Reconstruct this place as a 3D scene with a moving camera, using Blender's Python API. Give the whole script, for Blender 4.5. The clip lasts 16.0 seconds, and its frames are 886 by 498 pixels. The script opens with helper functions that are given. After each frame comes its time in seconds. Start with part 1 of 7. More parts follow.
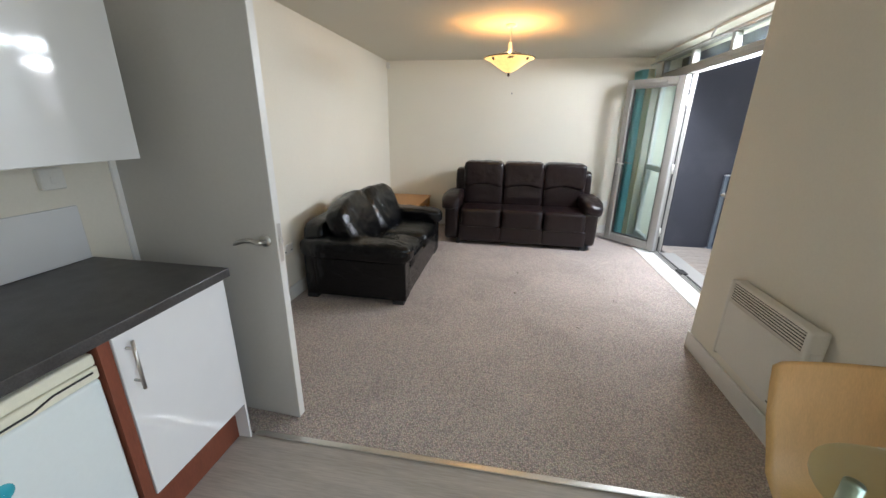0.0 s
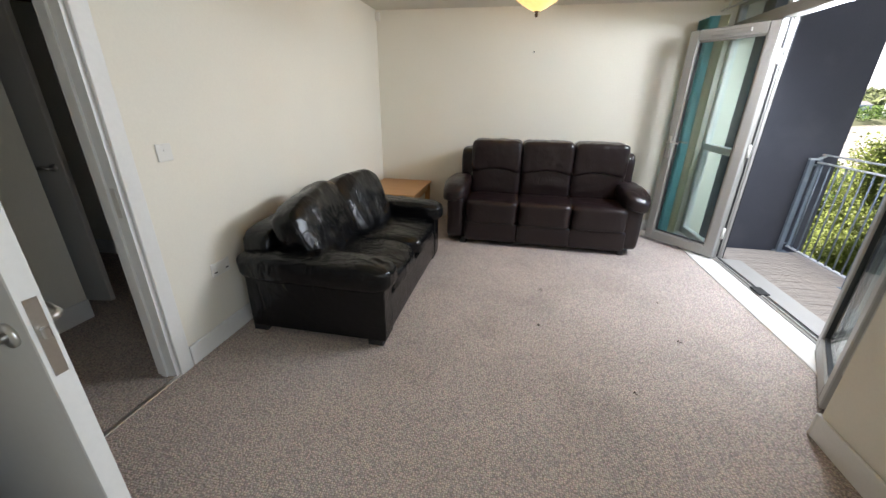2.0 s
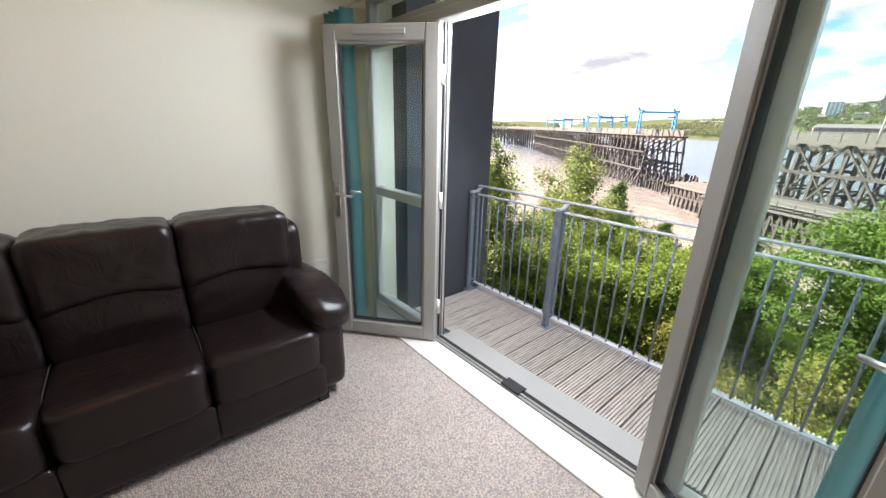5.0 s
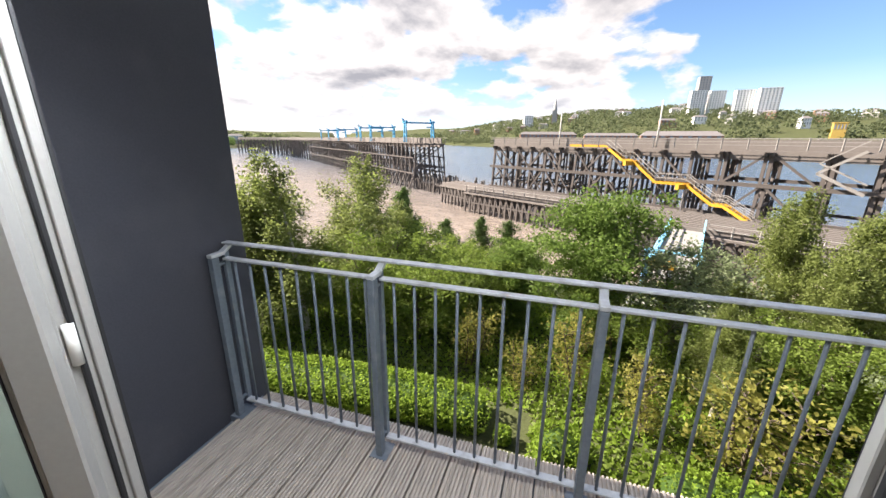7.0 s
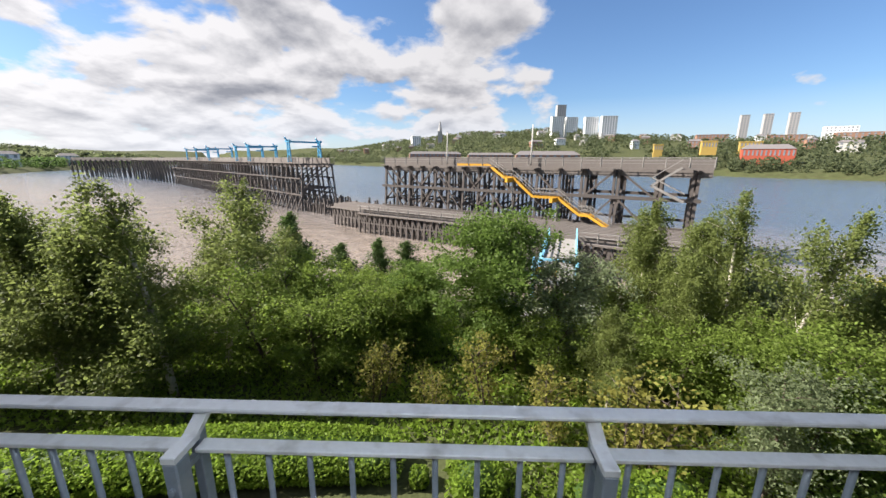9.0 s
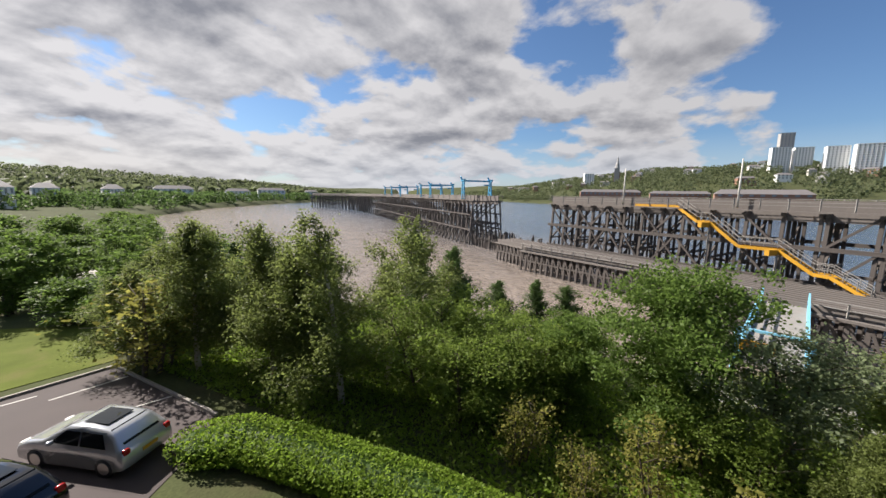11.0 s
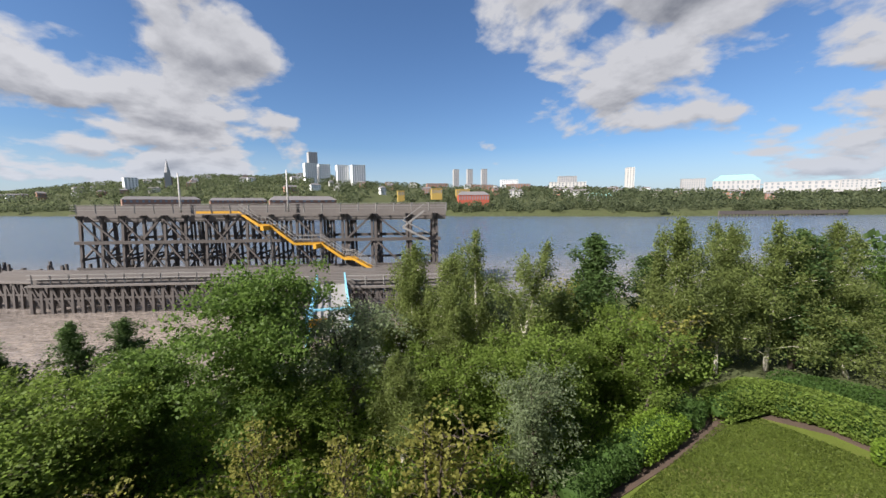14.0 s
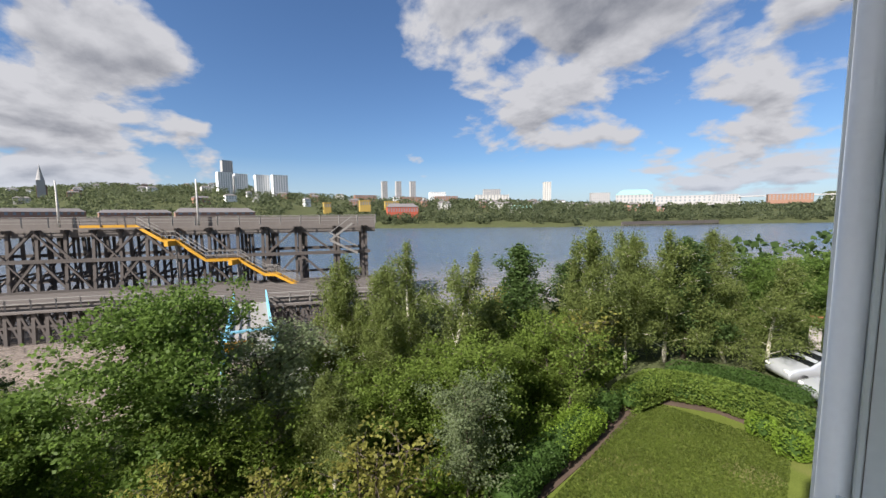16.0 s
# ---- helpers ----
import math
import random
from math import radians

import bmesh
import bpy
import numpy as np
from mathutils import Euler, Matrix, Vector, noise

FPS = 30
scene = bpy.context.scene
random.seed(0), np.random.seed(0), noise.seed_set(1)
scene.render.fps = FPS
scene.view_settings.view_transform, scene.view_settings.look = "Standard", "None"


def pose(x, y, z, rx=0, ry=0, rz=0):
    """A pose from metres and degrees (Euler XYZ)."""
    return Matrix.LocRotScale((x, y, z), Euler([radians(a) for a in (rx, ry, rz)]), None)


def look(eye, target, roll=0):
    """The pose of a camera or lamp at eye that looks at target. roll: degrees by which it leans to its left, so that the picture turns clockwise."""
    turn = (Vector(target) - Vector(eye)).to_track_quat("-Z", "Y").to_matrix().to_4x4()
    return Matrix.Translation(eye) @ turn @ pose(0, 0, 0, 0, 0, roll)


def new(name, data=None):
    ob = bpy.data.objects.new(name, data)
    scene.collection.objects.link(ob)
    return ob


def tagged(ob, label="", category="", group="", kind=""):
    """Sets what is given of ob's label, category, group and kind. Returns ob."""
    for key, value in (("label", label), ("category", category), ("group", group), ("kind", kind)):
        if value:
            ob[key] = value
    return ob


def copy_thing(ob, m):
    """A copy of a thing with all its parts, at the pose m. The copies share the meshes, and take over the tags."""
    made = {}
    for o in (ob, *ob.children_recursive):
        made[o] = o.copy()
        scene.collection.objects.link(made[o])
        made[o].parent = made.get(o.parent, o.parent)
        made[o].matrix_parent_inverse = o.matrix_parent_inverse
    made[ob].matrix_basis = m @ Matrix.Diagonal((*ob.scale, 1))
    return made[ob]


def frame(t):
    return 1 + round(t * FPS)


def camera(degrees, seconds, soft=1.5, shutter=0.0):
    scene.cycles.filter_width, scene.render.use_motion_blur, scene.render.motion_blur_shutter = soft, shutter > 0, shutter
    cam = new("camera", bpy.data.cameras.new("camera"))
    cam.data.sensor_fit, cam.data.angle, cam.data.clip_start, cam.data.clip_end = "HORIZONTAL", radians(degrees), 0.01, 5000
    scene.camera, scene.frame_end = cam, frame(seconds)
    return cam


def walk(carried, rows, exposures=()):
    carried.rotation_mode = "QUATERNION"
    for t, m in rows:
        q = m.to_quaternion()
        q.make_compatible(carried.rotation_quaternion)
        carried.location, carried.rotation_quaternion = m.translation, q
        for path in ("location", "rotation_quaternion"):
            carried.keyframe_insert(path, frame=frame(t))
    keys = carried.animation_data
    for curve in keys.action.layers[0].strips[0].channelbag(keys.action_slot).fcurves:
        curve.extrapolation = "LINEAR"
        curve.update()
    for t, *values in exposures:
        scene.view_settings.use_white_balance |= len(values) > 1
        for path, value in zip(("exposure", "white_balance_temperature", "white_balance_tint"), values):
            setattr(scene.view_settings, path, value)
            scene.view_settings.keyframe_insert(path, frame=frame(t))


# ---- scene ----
# ---- camera ----
cam = camera(100.2, 16.0)
ROWS = [
    (0.0, pose(-0.014, -0.082, 1.511, 71.61, -0.83, 9.86)),
    (0.5, pose(-0.092, 0.103, 1.538, 71.90, -0.68, 2.41)),
    (1.0, pose(-0.104, 0.423, 1.488, 72.14, -0.74, 2.03)),
    (1.5, pose(-0.097, 0.687, 1.460, 71.79, -0.83, 8.54)),
    (2.0, pose(-0.113, 0.931, 1.451, 68.06, -0.82, 11.23)),
    (2.5, pose(-0.118, 1.175, 1.467, 67.82, -0.80, 11.30)),
    (3.0, pose(-0.093, 1.522, 1.472, 68.14, -0.67, 6.77)),
    (3.5, pose(-0.049, 1.889, 1.501, 69.70, -0.41, -1.53)),
    (4.0, pose(0.001, 2.295, 1.544, 70.35, -0.61, -20.90)),
    (4.2, pose(0.046, 2.446, 1.545, 70.32, -0.71, -25.60)),
    (6.3, pose(1.095, 3.495, 1.514, 73.02, -0.67, -55.24)),
    (6.5, pose(1.196, 3.571, 1.528, 72.66, -0.32, -57.58)),
    (7.0, pose(1.434, 3.703, 1.550, 73.45, -0.43, -72.00)),
    (7.5, pose(1.610, 3.733, 1.571, 74.33, -0.28, -78.33)),
    (8.0, pose(1.784, 3.734, 1.575, 76.35, -0.32, -79.34)),
    (8.5, pose(1.976, 3.787, 1.584, 76.32, -0.52, -83.19)),
    (9.0, pose(2.147, 3.861, 1.608, 76.33, -0.21, -88.28)),
    (9.5, pose(2.316, 3.885, 1.552, 77.07, -0.46, -85.32)),
    (10.0, pose(2.458, 3.836, 1.548, 80.02, -0.77, -68.59)),
    (10.2, pose(2.519, 3.844, 1.546, 80.41, -1.00, -65.26)),
    (11.3, pose(2.930, 3.860, 1.830, 81.78, -0.76, -63.05)),
    (12.3, pose(3.052, 3.867, 1.760, 83.15, -0.52, -64.85)),
    (12.5, pose(3.059, 3.852, 1.764, 83.15, -0.44, -70.65)),
    (13.0, pose(3.066, 3.778, 1.762, 83.21, -0.17, -86.18)),
    (13.5, pose(3.053, 3.792, 1.761, 83.01, 0.21, -105.87)),
    (14.0, pose(3.050, 3.808, 1.760, 82.95, 0.42, -123.99)),
    (14.5, pose(3.050, 3.781, 1.762, 83.68, 0.54, -134.55)),
    (15.0, pose(3.050, 3.812, 1.769, 84.30, 0.49, -140.69)),
    (15.5, pose(3.060, 3.835, 1.769, 84.58, 0.56, -141.51)),
    (16.0, pose(3.066, 3.838, 1.764, 84.69, 0.54, -134.84)),
]
EXPOSURES = [(0.0, 2.78, 6500, 16), (3.0, 2.75, 6550, 16), (4.2, 2.65, 6650, 16), (6.3, 2.22, 6600, 16), (7.0, 1.95, 6650, 16), (8.0, 1.52, 6400, 14), (9.0, 1.42, 6300, 14), (10.2, 1.28, 6300, 14), (12.3, 0.66, 6200, 13), (13.0, 0.76, 6050, 12), (13.8, 1.04, 6050, 14), (16.0, 1.08, 6100, 14)]
walk(cam, ROWS, EXPOSURES)

# ---- light ----
SUN_YAW, SUN_ELEV = -0.8, 40.0       # degrees: turned left of +y, above the horizon
world = bpy.data.worlds.new("sky")
scene.world = world
world.use_nodes = True


def build_sky():
    """Blue sky with broken cumulus drawn by noise on a flat cloud layer."""
    nt = world.node_tree
    nt.nodes.clear()
    n, ln = nt.nodes.new, nt.links.new

    def math_node(op, a, b=None, c=None):
        m = n("ShaderNodeMath")
        m.operation = op
        for i, v in enumerate((a, b, c)):
            if v is None:
                continue
            if isinstance(v, (int, float)):
                m.inputs[i].default_value = v
            else:
                ln(v, m.inputs[i])
        return m.outputs[0]

    sky = n("ShaderNodeTexSky")
    sky.sky_type = "NISHITA"
    sky.sun_disc = False
    sky.sun_elevation = radians(SUN_ELEV)
    sky.sun_rotation = radians(-SUN_YAW)
    sky.air_density, sky.dust_density, sky.ozone_density = 1.0, 0.6, 2.0
    tc = n("ShaderNodeTexCoord")
    sep = n("ShaderNodeSeparateXYZ")
    ln(tc.outputs["Generated"], sep.inputs[0])
    up = math_node("ADD", math_node("MAXIMUM", sep.outputs[2], 0.0), 0.30)
    comb = n("ShaderNodeCombineXYZ")
    ln(math_node("DIVIDE", sep.outputs[0], up), comb.inputs[0])
    ln(math_node("DIVIDE", sep.outputs[1], up), comb.inputs[1])

    def cloud_field(shrink):
        """Broken cumulus; shrink < 1 reads the layer a little higher in the sky."""
        total = None
        for offset, scale, detail, rough, weight in (((3.1, 7.4, 0.0), 0.95, 3, 0.5, 0.58), ((0.4, 1.7, 0.0), 2.5, 10, 0.55, 0.64)):
            mp = n("ShaderNodeMapping")
            mp.inputs["Location"].default_value = offset
            mp.inputs["Scale"].default_value = (shrink, shrink, 1.0)
            ln(comb.outputs[0], mp.inputs[0])
            t = n("ShaderNodeTexNoise")
            t.inputs["Scale"].default_value, t.inputs["Detail"].default_value = scale, detail
            t.inputs["Roughness"].default_value, t.inputs["Distortion"].default_value = rough, 0.15
            ln(mp.outputs[0], t.inputs["Vector"])
            w = math_node("MULTIPLY", t.outputs["Fac"], weight)
            total = w if total is None else math_node("ADD", total, w)
        return total

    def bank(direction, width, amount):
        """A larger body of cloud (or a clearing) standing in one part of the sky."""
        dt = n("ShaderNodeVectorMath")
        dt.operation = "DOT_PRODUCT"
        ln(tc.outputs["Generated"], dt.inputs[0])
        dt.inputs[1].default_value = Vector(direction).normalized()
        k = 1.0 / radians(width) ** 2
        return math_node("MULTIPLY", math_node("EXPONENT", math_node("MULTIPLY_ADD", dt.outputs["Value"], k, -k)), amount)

    field = cloud_field(1.0)
    higher = cloud_field(0.955)
    drift = math_node("MULTIPLY", math_node("ADD", sep.outputs[1], -0.15), 0.088)
    dens = math_node("ADD", field, drift)
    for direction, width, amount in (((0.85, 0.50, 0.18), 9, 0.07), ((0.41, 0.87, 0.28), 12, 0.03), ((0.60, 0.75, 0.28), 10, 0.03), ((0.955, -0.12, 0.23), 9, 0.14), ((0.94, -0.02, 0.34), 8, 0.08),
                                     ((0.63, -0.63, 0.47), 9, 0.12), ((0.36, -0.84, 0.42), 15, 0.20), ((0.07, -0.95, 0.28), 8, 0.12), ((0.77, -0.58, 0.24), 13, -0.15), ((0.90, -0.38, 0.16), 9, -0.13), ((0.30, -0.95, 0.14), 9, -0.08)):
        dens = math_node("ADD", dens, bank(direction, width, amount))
    ramp = n("ShaderNodeValToRGB")
    ramp.color_ramp.elements[0].position, ramp.color_ramp.elements[1].position = 0.597, 0.652
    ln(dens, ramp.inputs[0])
    # lit crowns and grey bases: the layer just above shades what lies under it
    relief = math_node("MULTIPLY", math_node("SUBTRACT", field, higher), 6.0)
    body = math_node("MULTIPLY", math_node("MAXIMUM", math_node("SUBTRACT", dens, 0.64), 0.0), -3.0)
    shade = math_node("ADD", math_node("ADD", relief, body), 0.86)
    thick = n("ShaderNodeValToRGB")
    thick.color_ramp.elements[0].position, thick.color_ramp.elements[1].position = 0.05, 0.95
    thick.color_ramp.elements[0].color = (0.36, 0.375, 0.41, 1)
    thick.color_ramp.elements[1].color = (1.0, 0.985, 0.96, 1)
    ln(shade, thick.inputs[0])
    white = n("ShaderNodeMixRGB")
    white.blend_type = "MULTIPLY"
    white.inputs[0].default_value = 1.0
    ln(thick.outputs[0], white.inputs[1])
    white.inputs[2].default_value = (6.3, 6.3, 6.3, 1)
    # clouds are brighter towards the sun
    sx, sy = -math.sin(radians(SUN_YAW)), math.cos(radians(SUN_YAW))
    glow = math_node("ADD", math_node("MULTIPLY", sep.outputs[0], sx), math_node("MULTIPLY", sep.outputs[1], sy))
    gl = math_node("ADD", math_node("MULTIPLY", math_node("MAXIMUM", glow, 0.0), 0.30), 0.97)
    lit = n("ShaderNodeVectorMath")
    lit.operation = "SCALE"
    ln(white.outputs[0], lit.inputs[0])
    ln(gl, lit.inputs["Scale"])
    deep = n("ShaderNodeMixRGB")
    deep.blend_type = "MULTIPLY"
    deep.inputs[0].default_value = 1.0
    ln(sky.outputs[0], deep.inputs[1])
    deep.inputs[2].default_value = (0.80, 0.98, 1.14, 1)
    mix = n("ShaderNodeMixRGB")
    ln(ramp.outputs[0], mix.inputs[0])
    ln(deep.outputs[0], mix.inputs[1])
    ln(lit.outputs[0], mix.inputs[2])
    # pale haze along the horizon
    hz = n("ShaderNodeMapRange")
    hz.inputs["From Min"].default_value, hz.inputs["From Max"].default_value = 0.0, 0.14
    hz.inputs["To Min"].default_value, hz.inputs["To Max"].default_value = 0.55, 0.0
    ln(sep.outputs[2], hz.inputs["Value"])
    haze = n("ShaderNodeMixRGB")
    ln(hz.outputs[0], haze.inputs[0])
    ln(mix.outputs[0], haze.inputs[1])
    # the haze is warmer under the sun
    warm = n("ShaderNodeMixRGB")
    ln(math_node("POWER", math_node("MAXIMUM", glow, 0.0), 3.0), warm.inputs[0])
    warm.inputs[1].default_value, warm.inputs[2].default_value = (6.2, 6.9, 7.6, 1), (8.6, 7.9, 6.6, 1)
    ln(warm.outputs[0], haze.inputs[2])
    bg = n("ShaderNodeBackground")
    bg.inputs["Strength"].default_value = 0.050
    ln(haze.outputs[0], bg.inputs[0])
    ln(bg.outputs[0], n("ShaderNodeOutputWorld").inputs[0])


build_sky()
sun = new("sun", bpy.data.lights.new("sun", "SUN"))
sun.data.energy, sun.data.angle, sun.data.color = 4.8, radians(0.8), (1.0, 0.93, 0.82)
_sx = Vector((-math.sin(radians(SUN_YAW)) * math.cos(radians(SUN_ELEV)), math.cos(radians(SUN_YAW)) * math.cos(radians(SUN_ELEV)), math.sin(radians(SUN_ELEV))))
sun.matrix_world = look(_sx * 60, (0, 0, 0))
bulb = new("pendant_bulb", bpy.data.lights.new("pendant_bulb", "POINT"))
bulb.data.energy, bulb.data.color, bulb.data.shadow_soft_size = 1.7, (1.0, 0.62, 0.25), 0.03
bulb.location = (-0.07, 3.83, 2.135)


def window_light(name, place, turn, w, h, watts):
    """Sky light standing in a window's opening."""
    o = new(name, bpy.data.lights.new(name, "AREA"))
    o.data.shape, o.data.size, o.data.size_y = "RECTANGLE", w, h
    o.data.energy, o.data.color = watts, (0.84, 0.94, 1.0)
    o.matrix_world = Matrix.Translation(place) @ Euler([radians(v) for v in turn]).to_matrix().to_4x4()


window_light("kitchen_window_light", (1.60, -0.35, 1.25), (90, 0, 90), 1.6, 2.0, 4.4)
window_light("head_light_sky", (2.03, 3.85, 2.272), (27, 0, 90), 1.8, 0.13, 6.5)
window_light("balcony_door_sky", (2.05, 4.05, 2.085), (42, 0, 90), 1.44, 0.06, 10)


# ---- materials ----
def mat(name, color, rough=0.6, metal=0.0, vary=0.12, scale=6.0, fine=60.0, bump=0.1, bump_d=0.002, stretch=(1, 1, 1), spec=0.5, dirt=None, isl=0.0, obj=0.0, coat=0.0, trans=0.0):
    """Principled surface with colour variation at two scales and a fine relief."""
    m = bpy.data.materials.new(name)
    m.use_nodes = True
    nt = m.node_tree
    n, ln = nt.nodes.new, nt.links.new
    b = nt.nodes["Principled BSDF"]
    b.inputs["Roughness"].default_value, b.inputs["Metallic"].default_value = rough, metal
    b.inputs["Specular IOR Level"].default_value = spec
    b.inputs["Coat Weight"].default_value = coat
    tc = n("ShaderNodeTexCoord")
    mp = n("ShaderNodeMapping")
    mp.inputs["Scale"].default_value = stretch
    ln(tc.outputs["Object"], mp.inputs[0])

    def noise_tex(s, d):
        t = n("ShaderNodeTexNoise")
        t.inputs["Scale"].default_value, t.inputs["Detail"].default_value = s, d
        ln(mp.outputs[0], t.inputs["Vector"])
        return t.outputs["Fac"]

    a, f = noise_tex(scale, 4), noise_tex(fine, 3)
    add = n("ShaderNodeMath")
    add.operation = "ADD"
    ln(a, add.inputs[0])
    ln(f, add.inputs[1])
    last = add.outputs[0]
    if isl or obj:
        src = n("ShaderNodeNewGeometry").outputs["Random Per Island"] if isl else n("ShaderNodeObjectInfo").outputs["Random"]
        k = n("ShaderNodeMath")
        k.operation = "MULTIPLY_ADD"
        ln(src, k.inputs[0])
        k.inputs[1].default_value = isl or obj
        ln(last, k.inputs[2])
        last = k.outputs[0]
    mr = n("ShaderNodeMapRange")
    mr.inputs["From Min"].default_value, mr.inputs["From Max"].default_value = 0.6, 1.4 + (isl or obj)
    mr.inputs["To Min"].default_value, mr.inputs["To Max"].default_value = 1 - vary, 1 + vary
    ln(last, mr.inputs[0])
    sc = n("ShaderNodeVectorMath")
    sc.operation = "SCALE"
    sc.inputs[0].default_value = color
    ln(mr.outputs[0], sc.inputs["Scale"])
    out = sc.outputs[0]
    if dirt:
        col, amount, ds = dirt
        rp = n("ShaderNodeMapRange")
        rp.inputs["From Min"].default_value, rp.inputs["From Max"].default_value = 0.52, 0.72
        rp.inputs["To Max"].default_value = amount
        ln(noise_tex(ds, 6), rp.inputs[0])
        mx = n("ShaderNodeMixRGB")
        ln(rp.outputs[0], mx.inputs[0])
        ln(out, mx.inputs[1])
        mx.inputs[2].default_value = (*col, 1)
        out = mx.outputs[0]
    ln(out, b.inputs["Base Color"])
    if bump:
        bp = n("ShaderNodeBump")
        bp.inputs["Strength"].default_value, bp.inputs["Distance"].default_value = bump, bump_d
        ln(f, bp.inputs["Height"])
        ln(bp.outputs[0], b.inputs["Normal"])
    if trans:
        tl = n("ShaderNodeBsdfTranslucent")
        ln(out, tl.inputs[0])
        ms = n("ShaderNodeMixShader")
        ms.inputs[0].default_value = trans
        ln(b.outputs[0], ms.inputs[1])
        ln(tl.outputs[0], ms.inputs[2])
        ln(ms.outputs[0], nt.nodes["Material Output"].inputs[0])
    return m


def carpet_mat():
    m = mat("cord_carpet", (0.70, 0.595, 0.54), 0.95, vary=0.16, scale=1.6, fine=260, bump=0.0, spec=0.1, dirt=((0.40, 0.33, 0.30), 0.3, 2.2))
    nt = m.node_tree
    n, ln = nt.nodes.new, nt.links.new
    b = nt.nodes["Principled BSDF"]
    tc = n("ShaderNodeTexCoord")
    vor = n("ShaderNodeTexVoronoi")
    vor.inputs["Scale"].default_value, vor.inputs["Randomness"].default_value = 112, 0.6
    ln(tc.outputs["Object"], vor.inputs["Vector"])
    old = b.inputs["Base Color"].links[0].from_socket
    mr = n("ShaderNodeMapRange")
    mr.inputs["From Max"].default_value = 0.75
    mr.inputs["To Min"].default_value, mr.inputs["To Max"].default_value = 1.27, 0.44
    ln(vor.outputs["Distance"], mr.inputs[0])
    sc = n("ShaderNodeVectorMath")
    sc.operation = "SCALE"
    ln(old, sc.inputs[0])
    ln(mr.outputs[0], sc.inputs["Scale"])
    tint = n("ShaderNodeMixRGB")
    tint.blend_type = "MULTIPLY"
    tint.inputs[0].default_value = 0.12
    ln(sc.outputs[0], tint.inputs[1])
    ln(vor.outputs["Color"], tint.inputs[2])
    ln(tint.outputs[0], b.inputs["Base Color"])
    bp = n("ShaderNodeBump")
    bp.invert = True
    bp.inputs["Strength"].default_value, bp.inputs["Distance"].default_value = 0.9, 0.005
    ln(vor.outputs["Distance"], bp.inputs["Height"])
    ln(bp.outputs[0], b.inputs["Normal"])
    return m


def leather_mat(name, color, rough, crease=7.0, depth=0.03, gloss=0.5):
    m = mat(name, color, rough, vary=0.15, scale=5, fine=230, bump=0.22, bump_d=0.0012, spec=gloss)
    # soft creases over the fine grain
    nt = m.node_tree
    n, ln = nt.nodes.new, nt.links.new
    b = nt.nodes["Principled BSDF"]
    old = b.inputs["Normal"].links[0].from_socket
    t = n("ShaderNodeTexNoise")
    t.inputs["Scale"].default_value, t.inputs["Detail"].default_value, t.inputs["Distortion"].default_value = crease, 3, 1.6
    cm = n("ShaderNodeMapping")
    cm.inputs["Scale"].default_value, cm.inputs["Rotation"].default_value = (1.0, 2.3, 0.7), (0.5, 0.0, 0.35)
    ln(n("ShaderNodeTexCoord").outputs["Object"], cm.inputs[0])
    ln(cm.outputs[0], t.inputs["Vector"])
    rg = n("ShaderNodeMath")
    rg.operation = "PINGPONG"
    rg.inputs[1].default_value = 0.13
    ln(t.outputs["Fac"], rg.inputs[0])
    bp = n("ShaderNodeBump")
    bp.inputs["Strength"].default_value, bp.inputs["Distance"].default_value = 0.55, depth
    ln(rg.outputs[0], bp.inputs["Height"])
    ln(old, bp.inputs["Normal"])
    ln(bp.outputs[0], b.inputs["Normal"])
    return m


def glass_mat(name, tint=(0.93, 0.98, 0.97), weight=0.90):
    """Thin clear pane: mostly see-through with a glossy skin."""
    m = bpy.data.materials.new(name)
    m.use_nodes = True
    nt = m.node_tree
    nt.nodes.clear()
    n, ln = nt.nodes.new, nt.links.new
    tr, gl, mx, lw, pw = n("ShaderNodeBsdfTransparent"), n("ShaderNodeBsdfGlossy"), n("ShaderNodeMixShader"), n("ShaderNodeLayerWeight"), n("ShaderNodeMath")
    tr.inputs[0].default_value = (*tint, 1)
    gl.inputs["Roughness"].default_value = 0.02
    lw.inputs[0].default_value = 0.5
    pw.operation = "POWER"
    pw.inputs[1].default_value = 4.0
    ln(lw.outputs["Facing"], pw.inputs[0])
    ad = n("ShaderNodeMath")
    ad.operation = "MULTIPLY_ADD"
    ad.inputs[1].default_value, ad.inputs[2].default_value = 0.6, 0.035
    ln(pw.outputs[0], ad.inputs[0])
    ln(ad.outputs[0], mx.inputs[0])
    ln(tr.outputs[0], mx.inputs[1])
    ln(gl.outputs[0], mx.inputs[2])
    ln(mx.outputs[0], n("ShaderNodeOutputMaterial").inputs[0])
    return m


